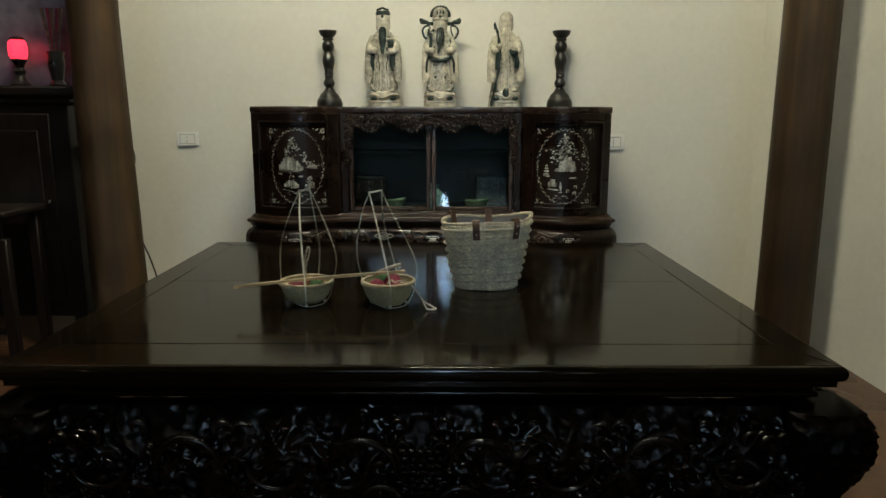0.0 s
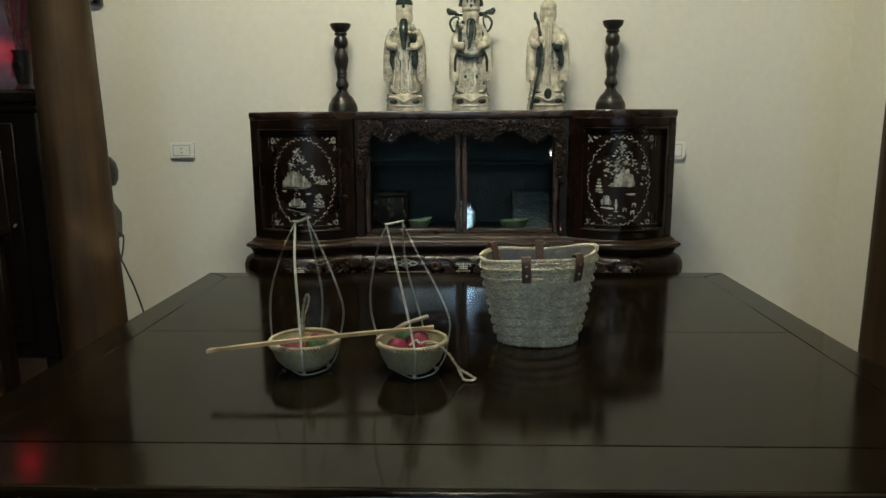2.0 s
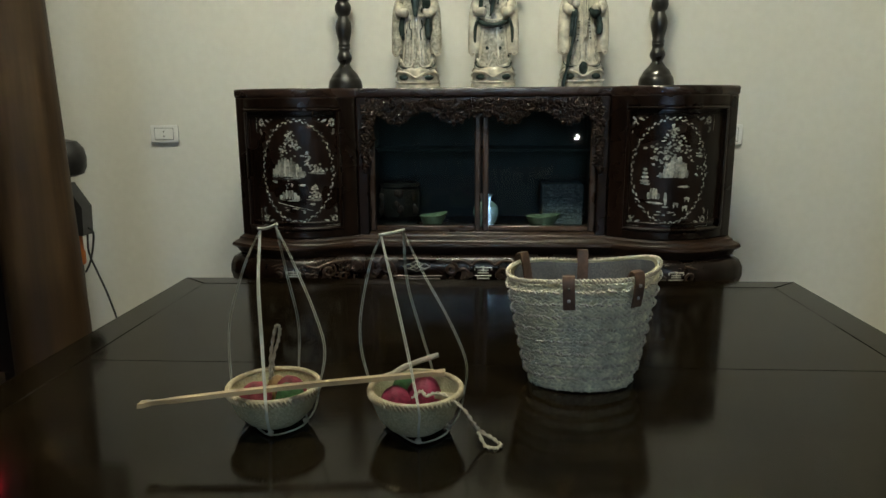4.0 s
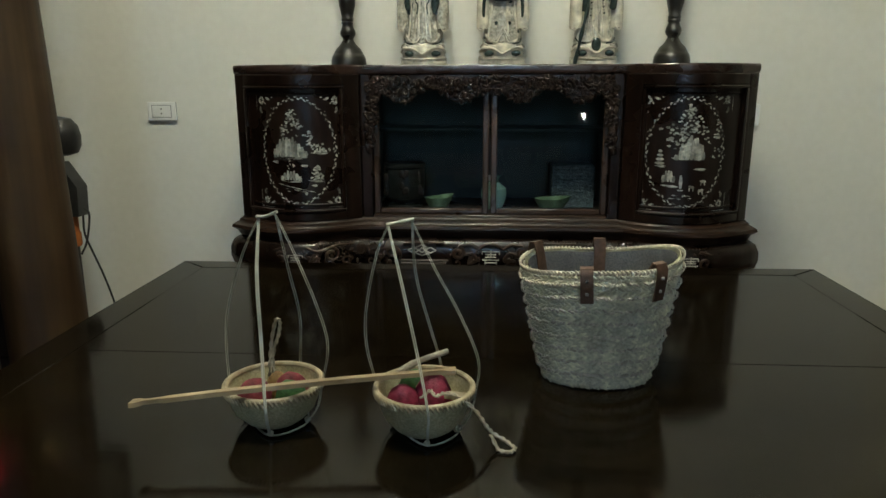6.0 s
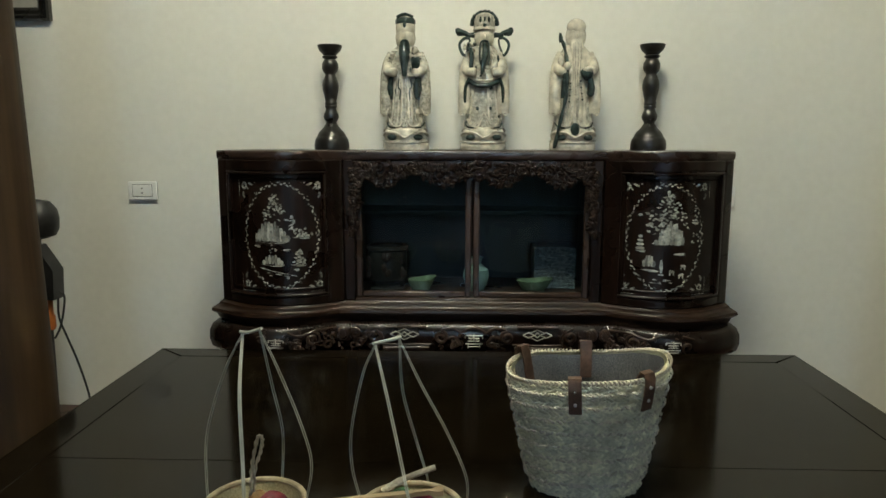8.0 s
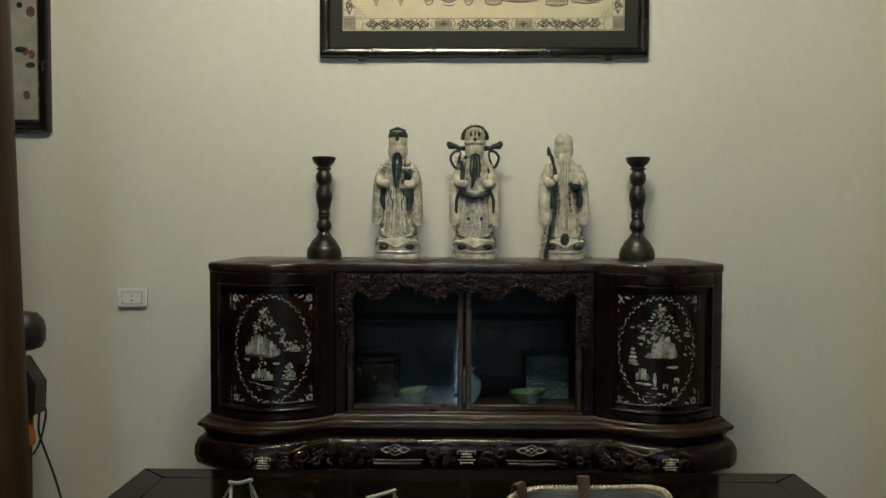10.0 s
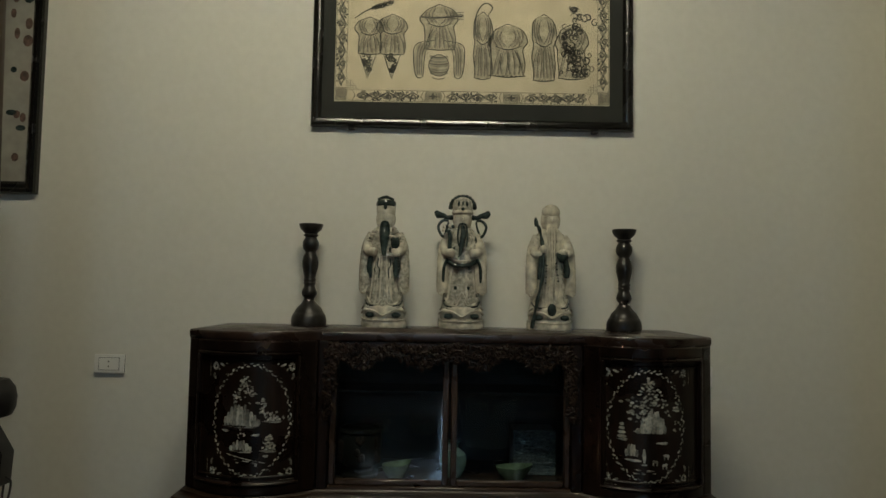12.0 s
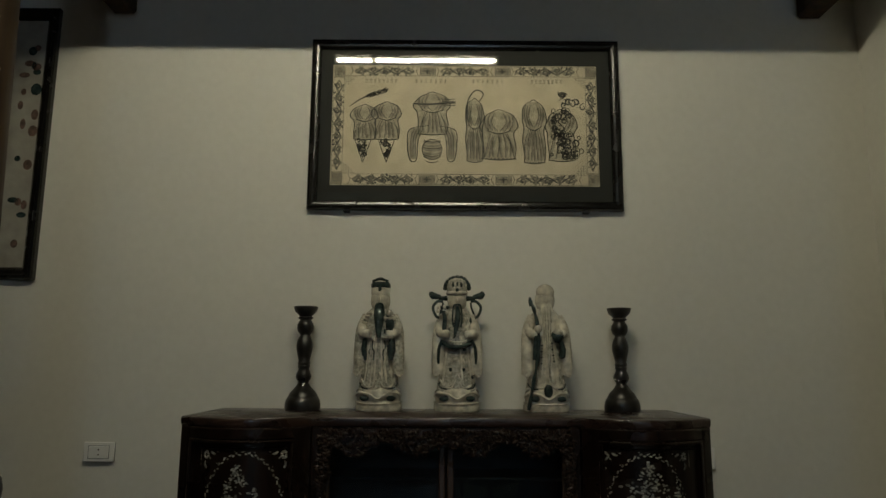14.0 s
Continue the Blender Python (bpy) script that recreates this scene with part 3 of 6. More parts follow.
        for i in range(5):
            for j in range(7):
                sh.box(-0.045 + 0.022 * i + 0.005 * (j % 2), -0.028 + 0.022 * i + 0.005 * (j % 2), BY0 - 0.05, BY0 - 0.038, AZ - 0.21 + 0.018 * j, AZ - 0.199 + 0.018 * j, 0.002)
    part("carved_apron", sh, CARVED_BED, bed, "deeply carved black apron of scrolls and leaves", sharp=60)
LEG = [(0.094, 0.447, 0.008), (0.102, 0.432, 0.016), (0.106, 0.40, 0.024), (0.106, 0.34, 0.027), (0.092, 0.27, 0.018), (0.078, 0.2, 0.004), (0.075, 0.14, 0.0), (0.088, 0.09, 0.012), (0.097, 0.06, 0.02), (0.09, FLOOR, 0.016)]
for sx in (-1, 1):
    for sy in (-1, 1):
        cx = (BX1 - 0.06) if sx > 0 else (BX0 + 0.06)
        cy = (BY1 - 0.06) if sy > 0 else (BY0 + 0.06)
        sh = Shape()
        rr = []
        for h, z, o in [(p.x, p.y, p.z) for p in bow(LEG, 6)]:
            c = (cx + sx * o, cy + sy * o)
            ring = []
            for j in range(64):
                a = 2 * math.pi * (j + 0.5) / 64
                ca, sa = math.cos(a), math.sin(a)
                q = 1 / (abs(ca) ** 5 + abs(sa) ** 5) ** 0.2
                v = Vector((ca * q * 3.2 * sx, sa * q * 3.2 * sy, z * 36))
                w = h * q * (0.92 + 0.12 * max(0, 1 - 2.2 * abs(noise.noise(v))) + 0.05 * noise.noise(v * 2.7))
                ring.append((c[0] + w * ca, c[1] + w * sa, z))
            rr.append(ring)
        sh.rings(rr)
        for k in range(10):
            z = rnd.uniform(0.2, 0.38)
            side = rnd.random() < 0.5
            o = 0.105 + 0.012
            p = (cx + rnd.uniform(-0.07, 0.09) * sx, cy + sy * o, z) if side else (cx + sx * o, cy + rnd.uniform(-0.07, 0.09) * sy, z)
            q = spiral((0, 0, 0), rnd.uniform(0.015, 0.03), 0.004, rnd.uniform(0, 6), rnd.choice((-1.1, 1.1)))
            sh.tube([(p[0] + (b[0] if side else 0), p[1] + (0 if side else b[0]), p[2] + b[2]) for b in q], 0.005, 6)
        part("leg", sh, LEG_LACQUER, bed, "thick black carved bulging leg, its reflection turned down", sharp=55)
part("under_frame", Shape().box(BX0 + 0.1, BX1 - 0.1, BY0 + 0.1, BY1 - 0.1, 0.448, 0.5), BED_WOOD, bed)

# ---- cabinet ----
CX0, CJ = 0.939, 0.472
CYE, CYJ, SAG = 3.598, 3.575, 0.105


def front_y(x, off=0.0):
    """Front of the cabinet: bowed end bays, straight middle."""
    a = abs(x)
    if a <= CJ:
        return CYJ - off
    s = min(1, (a - CJ) / (CX0 - CJ))
    return CYJ + (CYE - CYJ) * s - SAG * max(0.0, 1 - (2 * s - 1) ** 2) ** 1.2 - off


def plan(off, x0=-CX0, x1=CX0, back=WALL - 0.012, n=15):
    """The cabinet's outline, widened by off."""
    xs = sorted(set([x0 + (x1 - x0) * i / 60 for i in range(61)] + [q for q in (-CJ, CJ) if x0 < q < x1]))
    k = (CX0 + off) / CX0
    pts = [(x * k if (abs(x) > CX0 - 1e-6 or x0 == -CX0 and x1 == CX0) else x, front_y(x, off)) for x in xs]
    return pts + [(x1 * k if abs(x1) > CX0 - 1e-6 else x1, back), (x0 * k if abs(x0) > CX0 - 1e-6 else x0, back)]


def stack(rows, **kw):
    """Skin a moulding round the plan: rows of offset and height."""
    return Shape().rings([[(x, y, z) for x, y in plan(o, **kw)] for o, z in rows])


cab = thing("display_cabinet", (0, 3.8, FLOOR), "dark rosewood display cabinet with bowed pearl-inlaid doors and glass front", "cabinet")
part("top_board", stack([(0.0, 1.183), (0.0015, 1.186), (0.0025, 1.193), (0.003, 1.205), (0.002, 1.212), (-0.001, CAB)]), ROSEWOOD_TOP, cab, "worn dark rosewood top board", sharp=50)
part("base_moulding", stack([(0.0, 0.66), (0.006, 0.652), (0.012, 0.650), (0.014, 0.640), (0.022, 0.634), (0.034, 0.632), (0.037, 0.622), (0.03, 0.614), (0.02, 0.606), (0.016, 0.594), (0.012, 0.588)][::-1]), ROSEWOOD_WARM, cab, "stepped glossy rosewood moulding", sharp=50)
# darker tone behind the relief stands for shade in the carving gaps
part("apron", stack([(0.0, 0.46), (0.02, 0.468), (0.038, 0.486), (0.045, 0.515), (0.044, 0.548), (0.034, 0.574), (0.018, 0.585), (0.0, 0.5875)]), ROSEWOOD, cab, "bulging carved rosewood base", sharp=60)
for sx in (-1, 1):
    x0, x1 = (CJ, CX0) if sx > 0 else (-CX0, -CJ)
    inner = Shape()
    out = [(x0 + (x1 - x0) * i / 40, front_y(x0 + (x1 - x0) * i / 40, -0.022)) for i in range(41)]
    inner.slab(out + [(x1, WALL - 0.02), (x0, WALL - 0.02)], 0.655, 1.184)
    part("end_case", inner, ROSEWOOD, cab, "glossy dark rosewood end case")
    # door frame on the bow: two stiles, two rails, each with an eased inner bead

    def bowed(u0, u1, z0, z1, depth, name, parent, mat=ROSEWOOD, n=24, b=0.004, label=""):
        xs = [u0 + (u1 - u0) * i / n for i in range(n + 1)]
        rr = []
        for x in xs:
            y = front_y(x)
            e2 = 0 if x not in (xs[0], xs[-1]) else b * 0.6
            rr.append([(x, y + 0.024, z0), (x, y - depth + b + e2, z0), (x, y - depth + e2, z0 + b), (x, y - depth + e2, z1 - b), (x, y - depth + b + e2, z1), (x, y + 0.024, z1)])
        return part(name, Shape().rings(rr), mat, parent, label, sharp=30)

    lo, hi = (CJ + 0.004, CX0 - 0.002) if sx > 0 else (-CX0 + 0.002, -CJ - 0.004)
    ia, ib = (CJ + 0.055, CX0 - 0.042) if sx > 0 else (-CX0 + 0.042, -CJ - 0.055)
    door = bowed(ia + 0.004, ib - 0.004, 0.69, 1.145, -0.008, "door", cab, n=30, label="bowed dark door with mother-of-pearl picture")
    bowed(lo, ia, 0.66, 1.183, 0.006, "door_stile", cab, n=6)
    bowed(ib, hi, 0.66, 1.183, 0.006, "door_stile", cab, n=6)
    bowed(ia, ib, 1.143, 1.183, 0.006, "door_rail", cab)
    bowed(ia, ib, 0.66, 0.692, 0.006, "door_rail", cab)
    bowed(ia, ib, 1.132, 1.143, 0.011, "bead", cab)
    bowed(ia, ib, 0.692, 0.703, 0.011, "bead", cab)
    for q in (ia, ib - 0.011):
        bowed(q, q + 0.011, 0.7035, 1.1315, 0.011, "bead", cab, n=4)
    bowed(ia + 0.013, ib - 0.013, 1.112, 1.119, -0.003, "inner_bead", cab)
    bowed(ia + 0.013, ib - 0.013, 0.716, 0.723, -0.003, "inner_bead", cab)
    for q in (ia + 0.013, ib - 0.020):
        bowed(q, q + 0.007, 0.7235, 1.1115, -0.003, "inner_bead", cab, n=4)

    # mother-of-pearl inlay laid into the door
    mx, mz = sx * (0.688 if sx < 0 else 0.681), 0.912

    def shell(shape, u, z, w, h, ang=0.0, form="leaf"):
        """A thin shell piece on the bowed door at u, z."""
        n = 6 if form == "leaf" else 4
        pts = []
        for i in range(n):
            t = 2 * math.pi * (i + (0.5 if n == 4 else 0)) / n
            px, pz = w * math.cos(t), h * math.sin(t)
            pts.append((u + px * math.cos(ang) - pz * math.sin(ang), z + px * math.sin(ang) + pz * math.cos(ang)))
        d = 0.0062 + 0.0009 * rnd.random()
        shape.rings([[(x, front_y(x) + 0.0095, zz) for x, zz in pts], [(x, front_y(x) + d, zz) for x, zz in pts]])

    ring = Shape()
    for i in range(76):                       # a twined band of small leaves and buds
        t = 2 * math.pi * i / 76
        k = 1 + (0.016 if i % 2 else -0.016) + rnd.uniform(-0.008, 0.008)
        u, z = mx + 0.130 * k * math.cos(t), mz + 0.188 * k * math.sin(t)
        ang = math.atan2(0.188 * math.cos(t), -0.130 * math.sin(t))
        shell(ring, u, z, rnd.uniform(0.0045, 0.0078), rnd.uniform(0.0019, 0.0035), ang + (0.35 if i % 2 else -0.35) + rnd.uniform(-0.3, 0.3))
        if i % 3 == 0:
            shell(ring, mx + 0.130 * (k + 0.045) * math.cos(t + 0.04), mz + 0.188 * (k + 0.045) * math.sin(t + 0.04), 0.0022, 0.0016, ang)
    part("oval_inlay", ring, PEARL, door, "oval garland of pearl shell pieces", kind="stuff")
    for dx in (-1, 1):
        for dz in (-1, 1):
            sp = Shape()
            qx, qz = mx + dx * 0.148, mz + dz * 0.198
            for k in range(9):                # a flower, two buds on a stem
                t = 0.7 * k
                shell(sp, qx + dx * (-0.016 + 0.007 * math.cos(t)), qz + dz * (-0.018 + 0.011 * math.sin(t)), 0.0056, 0.003, t)
            for lx, lz, w, h, g in ((-0.036, -0.010, 0.0075, 0.0035, 0.5), (-0.042, -0.013, 0.004, 0.0025, -0.4), (-0.009, -0.042, 0.0035, 0.0075, 0.2), (-0.012, -0.050, 0.003, 0.005, -0.5), (-0.026, -0.024, 0.0045, 0.0022, 0.9), (-0.052, -0.006, 0.003, 0.002, 0.2)):
                shell(sp, qx + dx * lx * 1.15, qz + dz * lz * 1.15, w * 1.2, h * 1.2, dx * dz * g)
            for k in range(5):                # a thin angle of shell strips
                shell(sp, qx + dx * (0.002 - 0.011 * k), qz + dz * 0.006, 0.0062, 0.0008, 0, "bar")
                shell(sp, qx + dx * 0.006, qz + dz * (0.002 - 0.013 * k), 0.0008, 0.0072, 0, "bar")
            part("corner_inlay", sp, PEARL, door, "pearl flower spray in the corner", kind="stuff")
    sc = Shape()
    def cluster(n, u, z, su, sz, w, h, tilt):
        """Small shell pieces strewn about a place in the picture."""
        for _ in range(n):
            shell(sc, mx + u + rnd.gauss(0, su), mz + z + rnd.gauss(0, sz), rnd.uniform(w * 0.5, w), rnd.uniform(h * 0.5, h), rnd.uniform(-tilt, tilt))

    def spires(n, u0, u1, foot, tall, w):
        """A jagged row of rock spires, tallest in the middle."""
        for k in range(n):
            q = (k + 0.5) / n
            h = tall * (0.35 + 0.65 * math.sin(math.pi * min(1, q * 1.05))) * rnd.uniform(0.75, 1.05) / 2
            shell(sc, mx + u0 + (u1 - u0) * q, mz + foot + h, w * rnd.uniform(0.8, 1.15), h, rnd.uniform(-0.07, 0.07))

    def bank(u, z, w):
        """A low strip of ground with a few tufts."""
        shell(sc, mx + u, mz + z, w, 0.0032, rnd.uniform(-0.08, 0.08))
        shell(sc, mx + u + w * 0.3, mz + z - 0.004, w * 0.6, 0.0018, 0)

    def tree(u, z, w, h, n):
        """Tiers of small leaves narrowing to the top."""
        for k in range(n):
            q = rnd.random()
            shell(sc, mx + u + rnd.uniform(-1, 1) * w * (1 - 0.85 * q), mz + z + h * q, rnd.uniform(0.003, 0.007), rnd.uniform(0.0018, 0.0042), rnd.uniform(-0.6, 0.6))

    if sx < 0:
        spires(11, -0.092, 0.034, -0.022, 0.088, 0.0075)
        spires(8, -0.06, 0.03, -0.022, 0.05, 0.0085)
        bank(-0.035, -0.021, 0.062)
        tree(-0.02, 0.058, 0.058, 0.09, 62)
        tree(0.044, 0.008, 0.016, 0.066, 24)
        bank(0.075, -0.004, 0.034)
        cluster(24, 0.078, 0.010, 0.018, 0.009, 0.005, 0.006, 0.8)
        bank(-0.086, -0.036, 0.013)
        bank(0.022, -0.049, 0.014)
        cluster(7, -0.025, -0.045, 0.01, 0.007, 0.005, 0.004, 1)
        spires(7, -0.068, 0.010, -0.104, 0.042, 0.0065)
        bank(-0.028, -0.104, 0.042)
        tree(0.066, -0.104, 0.026, 0.055, 36)
        bank(0.062, -0.105, 0.028)
        for k in range(6):                    # banks of the water
            shell(sc, mx - 0.066 + 0.022 * k, mz - 0.118 - 0.005 * k, 0.0125, 0.0013, -0.22)
        bank(0.055, -0.121, 0.011)
        cluster(6, -0.005, -0.142, 0.02, 0.004, 0.010, 0.0016, 0.15)
        shell(sc, mx + 0.025, mz - 0.150, 0.005, 0.008, 0.2)
    else:
        tree(0.006, 0.085, 0.06, 0.075, 36)
        cluster(46, -0.03, 0.055, 0.022, 0.026, 0.008, 0.005, 0.8)
        cluster(16, 0.025, 0.085, 0.024, 0.014, 0.008, 0.005, 0.5)
        tree(0.0, 0.13, 0.014, 0.035, 10)
        cluster(10, 0.062, 0.06, 0.008, 0.02, 0.006, 0.004, 0.6)
        spires(10, -0.018, 0.062, -0.026, 0.10, 0.0075)
        spires(7, -0.04, 0.05, -0.026, 0.055, 0.0085)
        spires(5, 0.0, 0.05, -0.01, 0.05, 0.0085)
        bank(-0.02, -0.018, 0.03)
        for k in range(4):                    # small pavilion
            shell(sc, mx - 0.086, mz + 0.006 - 0.014 * k, 0.0075 + 0.003 * k, 0.0058, 0)
        bank(0.048, -0.055, 0.024)
        bank(-0.084, -0.045, 0.018)
        spires(5, -0.076, -0.034, -0.104, 0.055, 0.0055)
        bank(-0.05, -0.115, 0.03)
        shell(sc, mx - 0.014, mz - 0.10, 0.0062, 0.027, 0.03)
        shell(sc, mx - 0.014, mz - 0.13, 0.011, 0.003, 0)
        for u, z in ((0.024, -0.118), (0.064, -0.098), (0.058, -0.13)):
            shell(sc, mx + u, mz + z, 0.012, 0.0052, rnd.uniform(-0.3, 0.3))
            shell(sc, mx + u - 0.007, mz + z - 0.008, 0.0022, 0.007, 0)
            shell(sc, mx + u + 0.006, mz + z - 0.008, 0.0022, 0.007, 0)
        tree(0.102, 0.06, 0.01, 0.045, 9)
        bank(0.102, 0.055, 0.016)
        cluster(9, 0.098, -0.005, 0.01, 0.014, 0.005, 0.005, 0.8)
        cluster(12, 0.0, -0.15, 0.04, 0.007, 0.010, 0.0018, 0.2)
    part("landscape_inlay", sc, PEARL, door, "pearl shell landscape of towers, trees and water", kind="stuff")

# middle bay: posts, floor, back, glass doors
gx = 0.432
for sx in (-1, 1):
    part("post", Shape().box(sx * CJ, sx * gx, CYJ, CYJ + 0.045, 0.66, 1.183, 0.004), ROSEWOOD, cab)
    part("side_lining", Shape().box(sx * (CJ - 0.002), sx * (CJ - 0.014), CYJ + 0.046, WALL - 0.05, 0.656, 1.182), INNER_HAZE, cab)
part("inner_floor", Shape().box(-CJ, CJ, CYJ + 0.03, WALL - 0.03, 0.648, 0.662), FRAME_ROSE, cab, "worn wooden cabinet floor")
part("back_lining", Shape().box(-CJ, CJ, WALL - 0.045, WALL - 0.03, 0.663, 1.183), INNER_HAZE, cab, "dark back lining tinted with the bluish haze of the panes")
part("inner_shelf", Shape().box(-CJ + 0.016, CJ - 0.016, 3.80, WALL - 0.047, 0.965, 0.978, 0.002), INNER_HAZE, cab, "thin dark inner shelf")
part("head_rail", Shape().box(-gx, gx, CYJ + 0.004, CYJ + 0.04, 1.15, 1.182, 0.003), ROSEWOOD, cab)
part("sill_rail", Shape().box(-gx, gx, CYJ + 0.002, CYJ + 0.04, 0.655, 0.672, 0.003), FRAME_ROSE, cab)
for sx in (-1, 1):
    gd = part("glass_door_frame", Shape().box(sx * 0.004, sx * 0.026, CYJ + 0.012, CYJ + 0.034, 0.673, 1.149, 0.004)
              .box(sx * 0.408, sx * 0.431, CYJ + 0.012, CYJ + 0.034, 0.673, 1.149, 0.004)
              .box(sx * 0.027, sx * 0.407, CYJ + 0.012, CYJ + 0.034, 0.673, 0.694, 0.004)
              .box(sx * 0.027, sx * 0.407, CYJ + 0.012, CYJ + 0.034, 1.125, 1.149, 0.004), FRAME_ROSE, cab, "brown wooden frame of a glass door")
    pane = part("pane", Shape().box(sx * 0.026, sx * 0.409, CYJ + 0.022, CYJ + 0.025, 0.692, 1.127), CABINET_GLASS, gd, "dark reflecting glass pane")
    pane.visible_shadow = False
part("lock", Shape().lathe((0.0, CYJ + 0.01, 0.80), [(0.004, 0), (0.004, 0.02)], 10), STEEL, cab, "small steel lock")

# carved valance and hanging side pieces over the glass
rnd = random.Random(11)


def foliage(shape, u0, u1, low, high, y, n, size=(0.007, 0.015)):
    for _ in range(n):
        u = rnd.uniform(u0, u1)
        a, b = low(u), high(u)
        z = rnd.uniform(a, b)
        m = Euler((rnd.uniform(-0.7, 0.7), rnd.uniform(0, 3.14), rnd.uniform(-0.7, 0.7))).to_matrix()
        r = rnd.uniform(*size)
        shape.blob((u, y - rnd.uniform(0.0, 0.012), z), (r * rnd.uniform(0.35, 0.6), r * 0.5, r), 7, 5, m)
    return shape


def scallop(u):
    a = abs(u)
    return 1.107 + 0.026 * math.cos(a / 0.43 * 2 * math.pi * 2) - (0.02 if a < 0.03 else 0)


val = Shape()
pts = [(-gx + 2 * gx * i / 80) for i in range(81)]
val.rings([[(u, CYJ - 0.002, scallop(u)), (u, CYJ - 0.002, 1.172), (u, CYJ + 0.011, 1.172), (u, CYJ + 0.011, scallop(u))] for u in pts])
foliage(val, -gx, gx, lambda u: scallop(u) - 0.002, lambda u: 1.172, CYJ - 0.001, 700, (0.007, 0.014))
for i in range(26):
    u = rnd.uniform(0.01, gx - 0.02)
    z = rnd.uniform(scallop(u) + 0.008, 1.165)
    q = spiral((0, 0, 0), rnd.uniform(0.01, 0.02), 0.003, rnd.uniform(0, 6), rnd.choice((-1, 1)) * rnd.uniform(0.5, 1.1), 10)
    for sg in (1, -1):
        val.tube([(sg * (u + b[0]), CYJ - 0.012, z + b[2]) for b in q], 0.003, 5)
part("carved_valance", val, CARVED_ROSE, cab, "scalloped carved valance of leaves and fruit", sharp=60)
for sx in (-1, 1):
    hang = Shape()
    w = lambda z: 0.02 + 0.032 * max(0, (z - 0.9) / 0.25) + 0.008 * math.sin(z * 75)
    for _ in range(230):
        z = rnd.uniform(0.905, 1.15)
        u = rnd.uniform(0, w(z))
        m = Euler((rnd.uniform(-0.7, 0.7), rnd.uniform(0, 3.14), rnd.uniform(-0.7, 0.7))).to_matrix()
        r = rnd.uniform(0.007, 0.0135)
        hang.blob((sx * (gx + 0.018 - u), CYJ - 0.002 - rnd.uniform(0, 0.01), z), (r * 0.5, r * 0.5, r), 7, 5, m)
    part("carved_drop", hang, CARVED_ROSE, cab, "hanging carved fruit and vine", sharp=60)

# carving and pale frets on the bulging base
base_y = lambda x: front_y(x, 0.046)
for k in range(5):
    u0, u1 = (-CX0 - 0.03, -0.47) if k == 0 else (0.47, CX0 + 0.03) if k == 4 else (-0.47 + 0.3133 * (k - 1), -0.47 + 0.3133 * k)
    sh = Shape()

    def curl(u, z, r0, turns, a0, rad=0.0058, r1=0.3):
        """One thick C-scroll with a rolled eye."""
        q = spiral((0, 0, 0), r0, r0 * r1, a0, turns, 22)
        sh.tube([(u + b[0], base_y(min(CX0, max(-CX0, u + b[0]))) - 0.002 + 0.1 * abs(z + b[2] - 0.545), max(0.476, z + b[2])) for b in q], [rad * (0.95 + 0.6 * i / 21) for i in range(22)], 7)

    def sweep(points, rad=0.005):
        sh.tube([(p.x, base_y(min(CX0, max(-CX0, p.x))) - 0.001 + 0.1 * abs(p.z - 0.545), p.z) for p in bow([(u, 0, z) for u, z in points], 7)], rad * 1.3, 7)

    if k == 2:                                # middle: two rings and rising scrolls about the fret
        for sg in (-1, 1):
            curl(0.008 + sg * 0.122, 0.536, 0.025, sg * 1.25, 1.57, 0.0062)
            sweep([(0.008 + sg * 0.118, 0.565), (0.008 + sg * 0.075, 0.569), (0.008 + sg * 0.045, 0.552), (0.008 + sg * 0.025, 0.566), (0.008, 0.572)])
            sweep([(0.008 + sg * 0.098, 0.53), (0.008 + sg * 0.07, 0.536), (0.008 + sg * 0.052, 0.51), (0.008 + sg * 0.085, 0.494)])
            curl(0.008 + sg * 0.068, 0.508, 0.013, -sg * 1.1, 0.5, 0.0045)
    elif k in (1, 3):                         # a framed lattice panel between scrolls
        sg = -1 if k == 1 else 1
        c = sg * 0.243
        sweep([(c - 0.075, 0.573), (c, 0.574), (c + 0.075, 0.573)], 0.0045)
        sweep([(c - 0.092, 0.507), (c, 0.505), (c + 0.092, 0.507)], 0.004)
        sweep([(c - 0.085, 0.494), (c, 0.492), (c + 0.085, 0.494)], 0.0055)
        curl(c + sg * 0.118, 0.54, 0.026, sg * 1.2, 1.57, 0.006)
        curl(c + sg * 0.17, 0.512, 0.018, -sg * 1.1, 0.8, 0.005)
        sweep([(c + sg * 0.092, 0.55), (c + sg * 0.085, 0.52), (c + sg * 0.105, 0.50)], 0.004)
    else:                                     # bowed ends: chains of scrolls
        sg = -1 if k == 0 else 1
        for u, z, r0, t in ((0.575, 0.54, 0.027, 1.25), (0.63, 0.515, 0.018, -1.1), (0.525, 0.512, 0.017, -1.1), (0.76, 0.53, 0.025, -1.25), (0.815, 0.512, 0.019, 1.1), (0.86, 0.54, 0.024, 1.2), (0.915, 0.52, 0.020, -1.1)):
            curl(sg * u, z, r0, sg * t, 1.57 if t > 0 else 0.6, 0.0055)
        sweep([(sg * 0.50, 0.572), (sg * 0.56, 0.572), (sg * 0.62, 0.556), (sg * 0.66, 0.57)], 0.0042)
        sweep([(sg * 0.74, 0.57), (sg * 0.80, 0.556), (sg * 0.87, 0.571), (sg * 0.93, 0.56)], 0.0042)
    for j in range(round((u1 - u0) / 0.0125)):                    # fine bead row under the moulding
        u = u0 + 0.006 + 0.0125 * j
